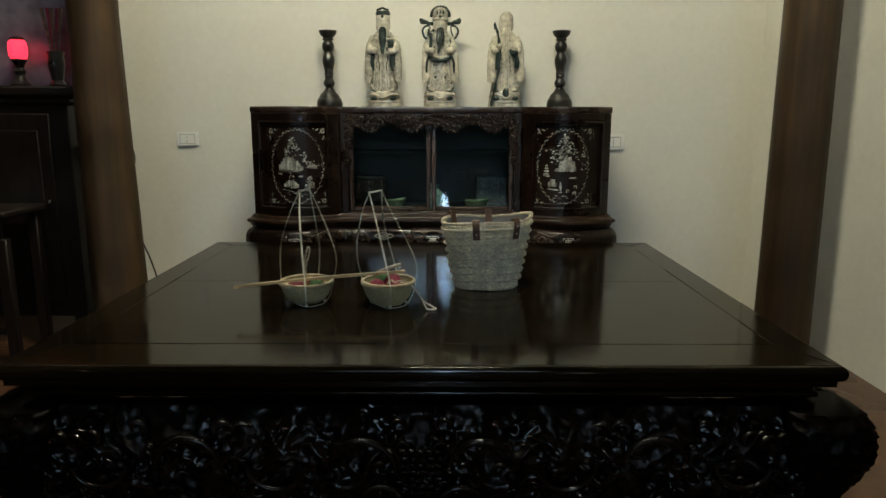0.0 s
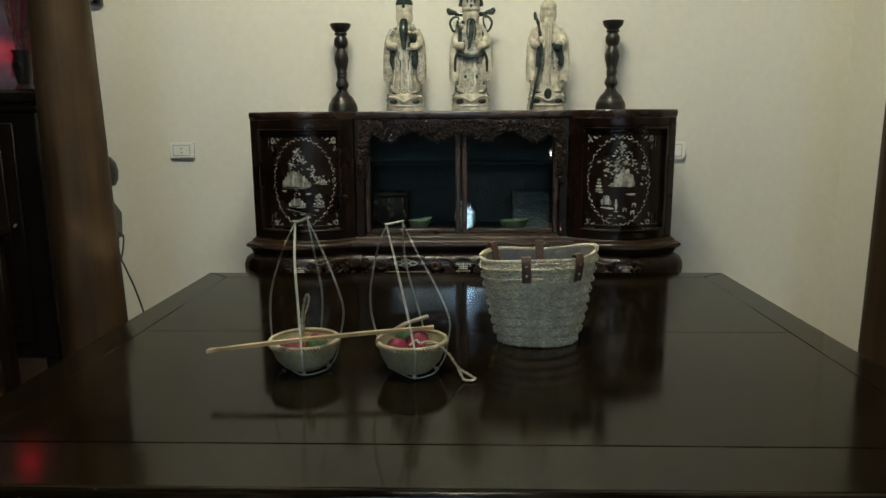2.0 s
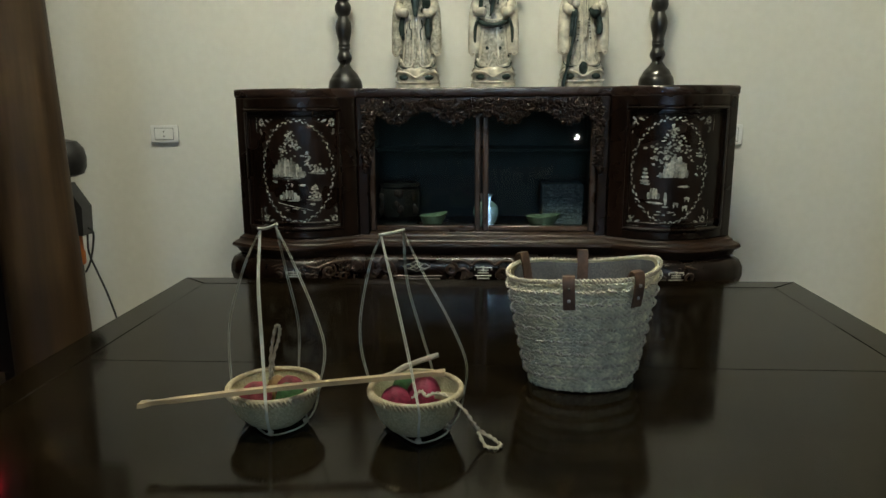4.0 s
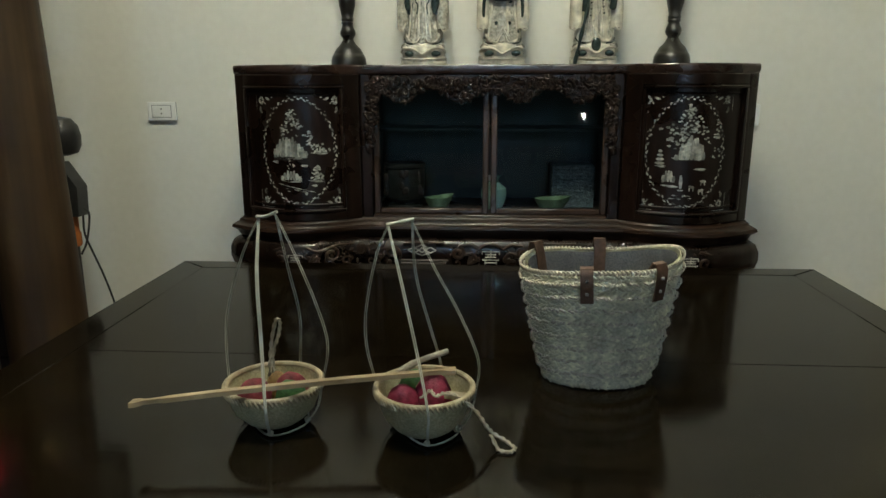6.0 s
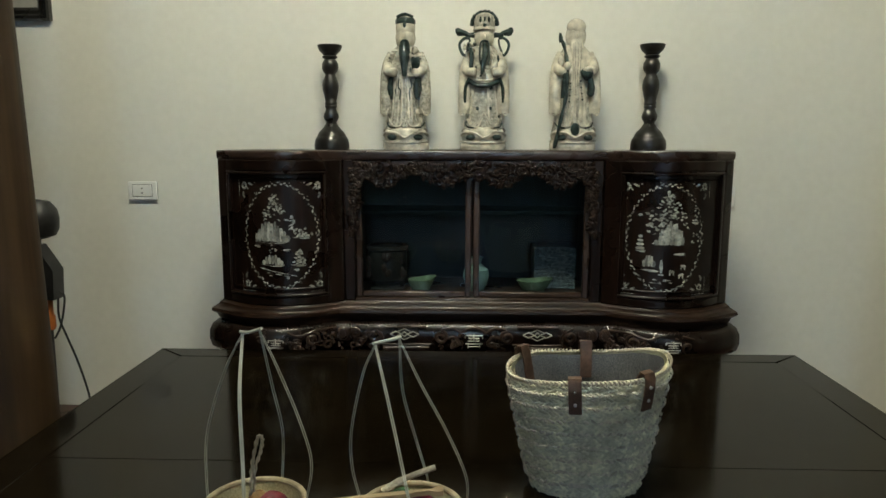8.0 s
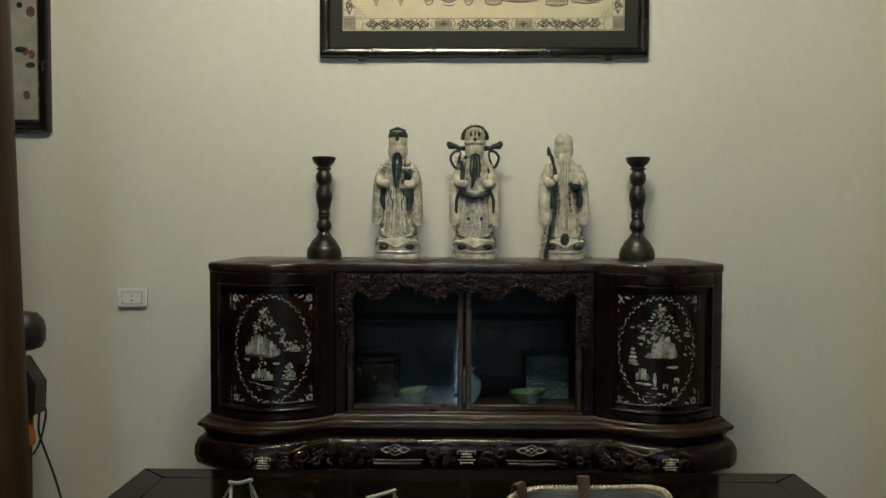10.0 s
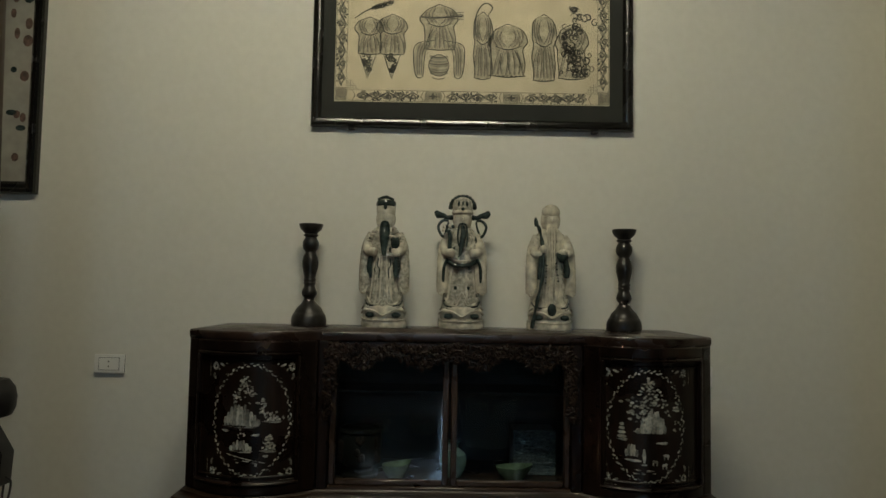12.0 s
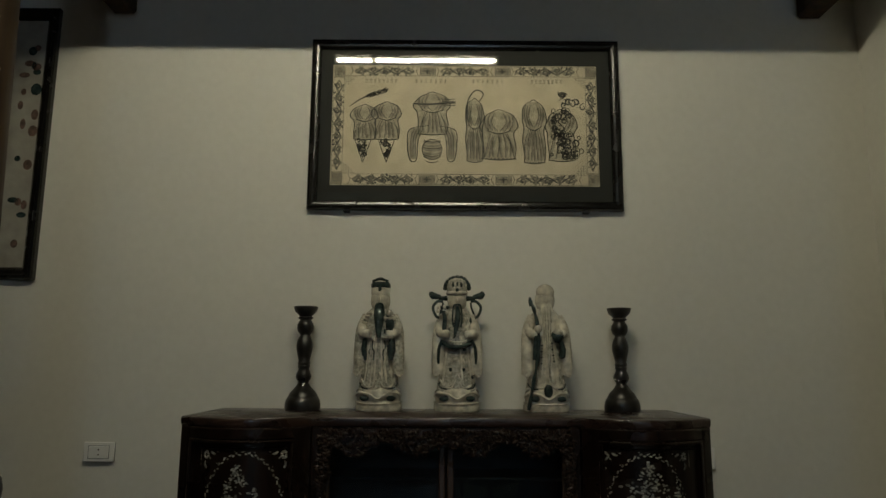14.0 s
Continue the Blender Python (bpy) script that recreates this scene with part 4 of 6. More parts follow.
        if abs(u) < CX0:
            sh.blob((u, base_y(u) + 0.007, 0.5815), (0.0036, 0.003, 0.003), 6, 4)
    for _ in range(round((u1 - u0) * 70)):
        u, z = rnd.uniform(u0 + 0.02, u1 - 0.02), rnd.uniform(0.492, 0.562)
        if abs(abs(u) - 0.243) > 0.085 and abs(u - 0.008) > 0.045:
            curl(u, z, rnd.uniform(0.007, 0.014), rnd.choice((-1, 1)) * rnd.uniform(0.6, 1.1), rnd.uniform(0, 6), 0.0032)
    for _ in range(round((u1 - u0) * 170)):
        u, z = rnd.uniform(u0 + 0.01, u1 - 0.01), rnd.uniform(0.482, 0.572)
        if abs(abs(u) - 0.243) < 0.075 and 0.5 < z or abs(u - 0.008) < 0.035:
            continue
        m = Euler((rnd.uniform(-0.5, 0.5), rnd.uniform(0, 3.14), rnd.uniform(-0.5, 0.5))).to_matrix()
        sh.blob((u, base_y(min(CX0, max(-CX0, u))) + 0.003 + 0.1 * abs(z - 0.545), z), (0.0042, 0.004, rnd.uniform(0.006, 0.011)), 7, 5, m)
    if k in (0, 4):
        sg = -1 if k == 0 else 1
        for _ in range(30):
            q = spiral((0, 0, 0), rnd.uniform(0.008, 0.020), 0.003, rnd.uniform(0, 6), rnd.choice((-1.1, 1.1)), 10)
            u, z = rnd.uniform(0.925, 0.972), rnd.uniform(0.49, 0.57)
            sh.tube([(sg * min(0.978, u + b[0] * 0.5), 3.556 + 1.2 * max(0, u - 0.93) + abs(b[0]) * 0.4, z + b[2]) for b in q], 0.0045, 6)
    # paler than the belly, so the relief reads lit over shaded gaps
    part("carved_relief", sh, FRAME_ROSE, cab, "carved relief of clouds and vines", sharp=60, kind="stuff")


def bars(shape, segs, ux, uz, s, r=0.0022):
    """Straight strips drawn on the base in a small grid of step s about ux, uz."""
    for a, b, c, d in segs:
        x0, z0, x1, z1 = ux + a * s, uz + b * s, ux + c * s, uz + d * s
        shape.tube([(x0, base_y(x0) - 0.009, z0), (x1, base_y(x1) - 0.009, z1)], r, 5)


LATTICE = [(-5, 0, -3, 1), (-3, 1, -1, 0), (-1, 0, -3, -1), (-3, -1, -5, 0), (5, 0, 3, 1), (3, 1, 1, 0), (1, 0, 3, -1), (3, -1, 5, 0), (-2.5, 0.8, 0, 2), (0, 2, 2.5, 0.8), (-2.5, -0.8, 0, -2), (0, -2, 2.5, -0.8), (-1, 0, 0, 0.9), (0, 0.9, 1, 0), (1, 0, 0, -0.9), (0, -0.9, -1, 0)]
LONGEVITY = [(-3, 2, 3, 2), (-2, 1, 2, 1), (-2, 0, 2, 0), (-3, -1, 3, -1), (-2, -2, 2, -2), (0, 2.6, 0, 0), (-3, 2, -3, 1), (3, 2, 3, 1), (-2, -1, -2, -2.6), (2, -1, 2, -2.6), (-1, 1, -1, 0), (1, 1, 1, 0)]
for u, z, pat, s in ((-0.247, 0.548, LATTICE, 0.0105), (0.24, 0.548, LATTICE, 0.0105), (0.008, 0.524, LONGEVITY, 0.0105), (-0.70, 0.527, LONGEVITY, 0.0088), (0.706, 0.533, LONGEVITY, 0.0088)):
    sh = Shape()
    bars(sh, pat, u, z, s)
    part("fret_inlay", sh, FRET, cab, "pale geometric fret", kind="stuff")
for u in (-0.475, -0.43, 0.44, 0.485):
    sh = Shape()
    uu = u
    sh.blob((uu, base_y(uu) - 0.002, 0.548), (0.021, 0.009, 0.026), 16, 8)
    for i in range(10):
        a = 6.28 * i / 10
        sh.blob((uu + 0.013 * math.cos(a), base_y(uu) - 0.009, 0.548 + 0.017 * math.sin(a)), (0.004, 0.003, 0.004), 6, 4)
    part("medallion", sh, FRAME_ROSE, cab, "small carved medallion")
for sx in (-1, 1):
    for y in (3.62, WALL - 0.09):
        part("leg", Shape().lathe((sx * 0.83, y, FLOOR), [(0.05, 0), (0.06, 0.02), (0.045, 0.06), (0.035, 0.16), (0.05, 0.3), (0.075, 0.40), (0.08, 0.432)], 20), ROSEWOOD, cab)

# ---- on the cabinet ----


def candlestick(x, y, k=1.014):
    c = thing("candlestick", (x, y, CAB), "tall black turned wooden candlestick standing on the cabinet", "candlestick", "pair of candlesticks")
    z = CAB
    part("base", Shape().lathe((x, y, z), [(q, h * k) for q, h in [(0.070, 0), (0.072, 0.006), (0.072, 0.022), (0.069, 0.038), (0.063, 0.05), (0.060, 0.052), (0.058, 0.058), (0.05, 0.072), (0.036, 0.085), (0.028, 0.096), (0.024, 0.104)]], 36), BLACK_TURNED, c, "domed black base")
    part("stem", Shape().lathe((x, y, z), [(q, h * k) for q, h in [(0.022, 0.103), (0.022, 0.112), (0.028, 0.12), (0.032, 0.131), (0.030, 0.142), (0.024, 0.155), (0.021, 0.165), (0.025, 0.170), (0.025, 0.175), (0.022, 0.178), (0.025, 0.182), (0.025, 0.189),
                                           (0.022, 0.193), (0.027, 0.215), (0.033, 0.240), (0.034, 0.258), (0.030, 0.278), (0.022, 0.296), (0.021, 0.300), (0.030, 0.312), (0.034, 0.326), (0.033, 0.342), (0.026, 0.355), (0.022, 0.360),
                                           (0.031, 0.366), (0.031, 0.371), (0.024, 0.374)]], 32), BLACK_TURNED, c, "turned stem of beads and balusters", sharp=55)
    part("drip_pan", Shape().lathe((x, y, z), [(q, h * k) for q, h in [(0.024, 0.373), (0.030, 0.38), (0.043, 0.392), (0.049, 0.406), (0.050, 0.414), (0.047, 0.415), (0.040, 0.402), (0.012, 0.394)]], 36), BLACK_TURNED, c, "shallow cup")
    return c


candlestick(-0.583, 3.958)
candlestick(0.723, 3.958)


ROBE = [(0.085, 0.088, 0.062), (0.10, 0.085, 0.062), (0.15, 0.080, 0.058), (0.22, 0.079, 0.056), (0.28, 0.082, 0.056), (0.33, 0.083, 0.053), (0.375, 0.075, 0.047), (0.402, 0.052, 0.04), (0.42, 0.032, 0.032)]


def robe_at(x, y, a, z):
    """A point on a robe at angle a (front is -pi/2) and height z over the cabinet."""
    for (z0, w0, d0), (z1, w1, d1) in zip(ROBE, ROBE[1:]):
        if z <= z1:
            s = max(0, (z - z0) / (z1 - z0))
            return Vector((x + (w0 + (w1 - w0) * s) * math.cos(a), y + (d0 + (d1 - d0) * s) * math.sin(a), CAB + z))
    return Vector((x, y, CAB + z))


def statue(kind, x, y, label):
    """A glazed figure, one plain mesh: 0 cream, 1 dark green, 2 grey wash."""
    s, z, r = Shape(), CAB, random.Random(50 + kind)
    F = -math.pi / 2

    def line(points, rad, mi, lift=0.002):
        """A raised glaze line over the robe: points of angle and height."""
        q = []
        for p in bow([(a, 0, h) for a, h in points], 5):
            w = robe_at(x, y, F + p.x, p.z)
            n = Vector((w.x - x, (w.y - y) * 2, 0)).normalized()
            q.append(w + n * lift)
        s.tube(q, rad, 6, mi)

    def dab(a, h, w, t, mi):
        w0 = robe_at(x, y, F + a, h)
        n = Vector((w0.x - x, (w0.y - y) * 2, 0)).normalized()
        m = Matrix.Rotation(a, 3, "Z") @ Matrix.Rotation(r.uniform(-0.6, 0.6), 3, "Y")
        s.blob(w0 + n * 0.001, (w, 0.0035, t), 8, 5, m, mi, 0.3)

    # plinth with clouds and shoes
    s.lathe((x, y, z), [(0.098, 0), (0.101, 0.006), (0.101, 0.024), (0.097, 0.031), (0.093, 0.035), (0.094, 0.042), (0.095, 0.055), (0.092, 0.075), (0.086, 0.092), (0.07, 0.098)], 44, 1, 0.72, 0)
    s.tube(bow([(x - 0.1, y - 0.01, z + 0.036), (x - 0.07, y - 0.055, z + 0.03), (x, y - 0.076, z + 0.028), (x + 0.07, y - 0.055, z + 0.03), (x + 0.1, y - 0.01, z + 0.036)], 6), 0.0035, 6, 0)
    for sx in (-1, 1):
        s.blob((x + sx * 0.057, y - 0.061, z + 0.05), (0.021, 0.013, 0.0115), 12, 7, None, 1, 0.2)
        s.tube(bow([(x + sx * 0.096, y - 0.02, z + 0.058), (x + sx * 0.078, y - 0.058, z + 0.072), (x + sx * 0.04, y - 0.073, z + 0.068), (x + sx * 0.012, y - 0.076, z + 0.052), (x, y - 0.076, z + 0.048)], 5), 0.0055, 6, 0)
        s.tube(bow([(x + sx * 0.094, y - 0.03, z + 0.075), (x + sx * 0.08, y - 0.055, z + 0.088), (x + sx * 0.06, y - 0.064, z + 0.08)], 5), 0.004, 6, 2)
    # robe with folds
    rr = []
    for h, w, d in ROBE:
        rr.append([])
        for j in range(64):
            a = 2 * math.pi * j / 64
            f = 1 + (0.028, 0.008, 0.03)[kind - 1] * math.cos(12 * a + 5 * h) * max(0, min(1, (0.34 - h) / 0.2)) + 0.03 * noise.noise(Vector((math.cos(a) * 4, math.sin(a) * 4, h * 22 + x)))
            rr[-1].append((x + w * f * math.cos(a), y + d * f * math.sin(a), z + h))
    s.rings(rr, mi=0 if kind == 3 else 2)
    for sx in (-1, 1):                                            # hanging sleeves
        q = bow([(x + sx * 0.062, y - 0.008, z + 0.385), (x + sx * 0.080, y - 0.018, z + 0.33), (x + sx * 0.083, y - 0.026, z + 0.26), (x + sx * 0.084, y - 0.03, z + 0.19), (x + sx * 0.086, y - 0.032, z + 0.145)], 5)
        n = len(q)
        s.tube(q, [0.017 + 0.011 * math.sin(2.4 * i / (n - 1)) for i in range(n)], 14, 0 if kind != 1 else 2)
        s.tube(bow([(x + sx * 0.073, y - 0.052, z + 0.165), (x + sx * 0.088, y - 0.056, z + 0.138), (x + sx * 0.103, y - 0.042, z + 0.15), (x + sx * 0.104, y - 0.036, z + 0.19), (x + sx * 0.1, y - 0.036, z + 0.25)], 5), 0.004, 6, 0)
        s.tube(bow([(x + sx * 0.076, y - 0.02, z + 0.345), (x + sx * 0.072, y - 0.052, z + 0.312), (x + sx * 0.034, y - 0.066, z + 0.305)], 6), [0.021] * 6 + [0.019] * 6 + [0.013], 10, 0)
        line([(sx * 1.0, 0.125), (sx * 0.7, 0.098), (sx * 0.3, 0.094), (sx * 0.15, 0.115)], 0.004, 0, 0.004)
        line([(sx * 1.25, 0.11), (sx * 0.9, 0.092), (sx * 0.5, 0.088)], 0.003, 1, 0.003)
    for k in range((9, 4, 8)[kind - 1]):
        u = -0.85 + 1.7 * k / (8, 3, 7)[kind - 1]
        line([(u * 0.55, 0.30), (u * 0.8, 0.21), (u, 0.11)], r.uniform(0.003, 0.0055), (0, 2, 0)[k % 3], 0.0)
    for k in range(46 if kind != 3 else 20):                      # mottled glaze
        dab(r.uniform(-1.3, 1.3), r.uniform(0.1, 0.385), r.uniform(0.003, 0.009), r.uniform(0.004, 0.012), r.choice((0, 2, 2, 1) if kind != 3 else (0, 2, 2)))
    hy = y - 0.010
    if kind == 1:
        s.blob((x, hy, z + 0.446), (0.044, 0.043, 0.054), 22, 14, None, 0)
        s.lathe((x, hy, z + 0.468), [(0.0415, 0), (0.0425, 0.02), (0.0415, 0.038), (0.036, 0.055), (0.025, 0.067), (0.008, 0.071)], 26, 1, 1.02, 0)
        s.lathe((x, hy, z + 0.497), [(0.0418, 0), (0.0445, 0.005), (0.0445, 0.016), (0.040, 0.024)], 26, 1, 1.02, 1)
        s.blob((x, hy - 0.043, z + 0.492), (0.008, 0.006, 0.012), 10, 6, None, 1)
        s.tube(bow([(x - 0.034, hy - 0.02, z + 0.525), (x, hy - 0.036, z + 0.533), (x + 0.034, hy - 0.02, z + 0.525)], 5), 0.006, 8, 1)
        s.blob((x, hy - 0.01, z + 0.535), (0.013, 0.014, 0.009), 10, 6, None, 1)
        s.blob((x, hy - 0.043, z + 0.447), (0.0055, 0.007, 0.013), 8, 6, None, 0)
        s.tube(bow([(x, hy - 0.038, z + 0.425), (x, hy - 0.052, z + 0.39), (x - 0.001, hy - 0.06, z + 0.35), (x, hy - 0.062, z + 0.29)], 6), [0.007 + 0.011 * math.sin(0.3 + i / 18 * 2.7) for i in range(19)], 10, 1, 0.6)
        for sx in (-1, 1):
            s.tube(bow([(x, hy - 0.046, z + 0.431), (x + sx * 0.014, hy - 0.044, z + 0.424), (x + sx * 0.019, hy - 0.05, z + 0.385), (x + sx * 0.012, hy - 0.062, z + 0.335), (x + sx * 0.004, hy - 0.066, z + 0.30)], 5), 0.0048, 6, 1)
            line([(sx * 0.75, 0.29), (sx * 0.85, 0.25), (sx * 0.8, 0.20)], 0.009, 1, 0.004)
            s.tube(bow([(x + sx * 0.062, y - 0.05, z + 0.285), (x + sx * 0.066, y - 0.056, z + 0.25), (x + sx * 0.058, y - 0.06, z + 0.215)], 6), [0.009] * 6 + [0.011] * 6 + [0.005], 8, 1, 0.6)
            line([(sx * 0.3, 0.28), (sx * 0.34, 0.25), (sx * 0.24, 0.235), (sx * 0.28, 0.2)], 0.0028, 1, 0.004)
            for k in range(5):
                s.blob((x + sx * (0.046 + 0.007 * k), y - 0.034, z + 0.392 - 0.013 * k), (0.014, 0.014, 0.007), 8, 5, None, (2, 0)[k % 2], 0.3)
        s.blob((x + 0.047, y - 0.068, z + 0.345), (0.021, 0.013, 0.028), 12, 8, None, 1, 0.35)
        s.blob((x + 0.044, y - 0.062, z + 0.392), (0.014, 0.014, 0.015), 12, 8, None, 2, 0.2)
        s.tube(bow([(x + 0.022, y - 0.066, z + 0.372), (x + 0.05, y - 0.074, z + 0.368), (x + 0.072, y - 0.06, z + 0.374)], 4), 0.005, 6, 0)
        s.blob((x + 0.052, y - 0.068, z + 0.245), (0.013, 0.008, 0.045), 10, 8, None, 1, 0.2)
        s.box(x + 0.015, x + 0.07, y - 0.08, y - 0.06, z + 0.285, z + 0.30, 0.004, 2)
    elif kind == 2:
        s.blob((x, hy, z + 0.446), (0.043, 0.042, 0.05), 22, 14, None, 0)
        s.lathe((x, hy, z + 0.472), [(0.043, 0), (0.045, 0.01), (0.048, 0.036), (0.044, 0.056), (0.026, 0.068), (0.008, 0.07)], 26, 1, 1.0, 2)
        s.lathe((x, hy, z + 0.470), [(0.044, 0), (0.048, 0.004), (0.048, 0.011), (0.045, 0.016)], 26, 1, 1.0, 0)
        s.blob((x, hy - 0.047, z + 0.488), (0.008, 0.006, 0.008), 10, 6, None, 1)
        s.blob((x, hy - 0.043, z + 0.443), (0.0055, 0.007, 0.012), 8, 6, None, 0)
        for k in range(11):
            a = math.pi * k / 10
            s.blob((x + 0.053 * math.cos(a), hy - 0.008, z + 0.50 + 0.042 * math.sin(a)), (0.011, 0.016, 0.011), 10, 6, None, 1, 0.4)
        for k in (-1, 0, 1):
            s.blob((x + 0.018 * k, hy - 0.044, z + 0.51), (0.006, 0.005, 0.011), 8, 6, None, 1, 0.3)
        for sx in (-1, 1):
            s.tube([(x + sx * (0.042 + 0.0095 * k), y, z + 0.458 + 0.0016 * k * (k > 3)) for k in range(9)], [0.012, 0.011, 0.010, 0.010, 0.0105, 0.012, 0.014, 0.016, 0.012], 8, 1)
            s.blob((x + sx * 0.114, y - 0.002, z + 0.474), (0.012, 0.011, 0.013), 10, 6, None, 1, 0.4)
            s.tube(bow([(x + sx * 0.062, y - 0.004, z + 0.446), (x + sx * 0.088, y - 0.004, z + 0.444), (x + sx * 0.107, y - 0.004, z + 0.42), (x + sx * 0.095, y - 0.004, z + 0.386), (x + sx * 0.072, y - 0.012, z + 0.37)], 6), 0.0062, 8, 1)
            s.tube(bow([(x + sx * 0.062, y - 0.004, z + 0.44), (x + sx * 0.066, y - 0.008, z + 0.415), (x + sx * 0.078, y - 0.012, z + 0.385)], 6), 0.0045, 8, 1)
            s.tube(bow([(x + sx * 0.082, y - 0.016, z + 0.38), (x + sx * 0.074, y - 0.034, z + 0.345), (x + sx * 0.086, y - 0.04, z + 0.315), (x + sx * 0.072, y - 0.05, z + 0.31)], 6), 0.0055, 8, 1)
            s.tube(bow([(x + sx * 0.064, y - 0.056, z + 0.285), (x + sx * 0.08, y - 0.054, z + 0.245), (x + sx * 0.081, y - 0.048, z + 0.18)], 6), [0.010] * 6 + [0.011] * 6 + [0.006], 8, 1, 0.7)
            for k in range(3):
                dab(sx * (0.35 + 0.3 * k), 0.165 + 0.012 * (k % 2), 0.008, 0.008, 1 if k == 0 else 2)
            line([(sx * 0.8, 0.105), (sx * 0.4, 0.10), (0, 0.15)], 0.003, 0, 0.004)
            line([(sx * 0.5, 0.10), (sx * 0.25, 0.105), (0, 0.13)], 0.003, 2, 0.004)
        s.tube(bow([(x - 0.062, y - 0.05, z + 0.272), (x - 0.03, y - 0.066, z + 0.256), (x + 0.02, y - 0.068, z + 0.256), (x + 0.06, y - 0.052, z + 0.27)], 6), 0.0095, 8, 1)
        s.tube(bow([(x - 0.06, y - 0.05, z + 0.285), (x, y - 0.07, z + 0.274), (x + 0.058, y - 0.052, z + 0.284)], 6), 0.004, 6, 0)
        s.tube(bow([(x, hy - 0.04, z + 0.42), (x + 0.003, hy - 0.054, z + 0.385), (x - 0.004, hy - 0.06, z + 0.34), (x - 0.012, hy - 0.064, z + 0.295)], 6), [0.008 + 0.007 * math.sin(i / 18 * 3) - 0.004 * (i / 18) for i in range(19)], 10, 1, 0.6)
        for sx in (-1, 1):
            s.tube(bow([(x, hy - 0.046, z + 0.428), (x + sx * 0.016, hy - 0.044, z + 0.42), (x + sx * 0.021, hy - 0.05, z + 0.37), (x + sx * 0.016, hy - 0.06, z + 0.335)], 5), 0.0042, 6, 1)
        s.tube(bow([(x - 0.06, y - 0.05, z + 0.40), (x - 0.055, y - 0.06, z + 0.36), (x - 0.06, y - 0.058, z + 0.30)], 6), 0.0095, 8, 1)
        for k in range(9):
            s.blob((x - 0.06 + r.uniform(-0.026, 0.022), y - 0.052, z + 0.402 + r.uniform(-0.014, 0.016)), (0.009, 0.01, 0.008), 8, 5, None, (1, 2, 0)[k % 3], 0.3)
    else:
        s.blob((x, hy, z + 0.450), (0.044, 0.044, 0.054), 22, 14, None, 0)
        s.blob((x, hy - 0.008, z + 0.484), (0.041, 0.040, 0.034), 22, 12, None, 0)
        s.blob((x, hy - 0.043, z + 0.447), (0.006, 0.007, 0.012), 8, 6, None, 0)
        for sx in (-1, 1):
            s.tube(bow([(x + sx * 0.008, hy - 0.042, z + 0.462), (x + sx * 0.022, hy - 0.036, z + 0.465), (x + sx * 0.033, hy - 0.022, z + 0.455)], 4), 0.0035, 6, 0)
            s.tube(bow([(x + sx * 0.004, hy - 0.045, z + 0.432), (x + sx * 0.018, hy - 0.044, z + 0.425), (x + sx * 0.024, hy - 0.045, z + 0.40)], 4), 0.004, 6, 0)
        s.tube(bow([(x, hy - 0.036, z + 0.43), (x - 0.002, hy - 0.05, z + 0.36), (x - 0.002, hy - 0.056, z + 0.25), (x, hy - 0.052, z + 0.15)], 7), [0.028 - 0.0012 * i for i in range(22)], 14, 0, 0.5)
        for k in range(6):
            u = -0.016 + 0.0065 * k
            s.tube(bow([(x + u, hy - 0.05, z + 0.42), (x + u * 0.8, hy - 0.064, z + 0.33), (x + u * 0.4, hy - 0.066, z + 0.2)], 6), 0.002, 5, 2 if k % 2 else 0)
        q = bow([(x - 0.088, y - 0.072, z + 0.008), (x - 0.066, y - 0.084, z + 0.12), (x - 0.045, y - 0.084, z + 0.22), (x - 0.042, y - 0.075, z + 0.32), (x - 0.052, y - 0.05, z + 0.40), (x - 0.068, y - 0.036, z + 0.445)], 6)
        s.tube(q, [0.0075 + 0.002 * math.sin(i * 1.3) for i in range(len(q))], 8, 1)
        s.blob((x - 0.069, y - 0.036, z + 0.442), (0.008, 0.01, 0.02), 10, 7, None, 1, 0.3)
        s.blob((x - 0.042, y - 0.082, z + 0.328), (0.016, 0.013, 0.017), 10, 7, None, 0)
        s.blob((x - 0.066, y - 0.05, z + 0.352), (0.014, 0.013, 0.026), 10, 7, None, 0)
        s.tube(bow([(x - 0.05, y - 0.07, z + 0.30), (x - 0.055, y - 0.074, z + 0.25), (x - 0.056, y - 0.068, z + 0.205)], 6), 0.0105, 8, 1)
        s.blob((x + 0.043, y - 0.074, z + 0.30), (0.026, 0.020, 0.025), 14, 9, None, 1, 0.2)
        s.blob((x + 0.045, y - 0.081, z + 0.313), (0.02, 0.016, 0.015), 12, 7, None, 2, 0.3)
        s.tube(bow([(x + 0.055, y - 0.068, z + 0.285), (x + 0.064, y - 0.066, z + 0.25), (x + 0.061, y - 0.058, z + 0.212)], 6), [0.013] * 6 + [0.015] * 6 + [0.008], 8, 1)
        for k in range(7):
            line([(0.2 + 0.02 * k, 0.275 - 0.012 * k), (0.24 + 0.02 * k, 0.268 - 0.012 * k)], 0.004, (1, 2)[k % 2], 0.005)
            line([(-0.3 - 0.01 * k, 0.265 - 0.012 * k), (-0.26 - 0.01 * k, 0.26 - 0.012 * k)], 0.004, (1, 2)[k % 2], 0.005)
        s.blob((x, y - 0.067, z + 0.082), (0.02, 0.011, 0.026), 12, 8, None, 1, 0.1)
    s.v = [(x + (q[0] - x) * 0.93, q[1], q[2]) for q in s.v]
    solid("statue", s, [CERAMIC, GREEN_GLAZE, GREY_GLAZE], label, "statue", "three glazed statues", at=(x, y, CAB), sharp=50)


statue(1, -0.272, 3.955, "cream ceramic robed figure with dark cap and long dark beard")
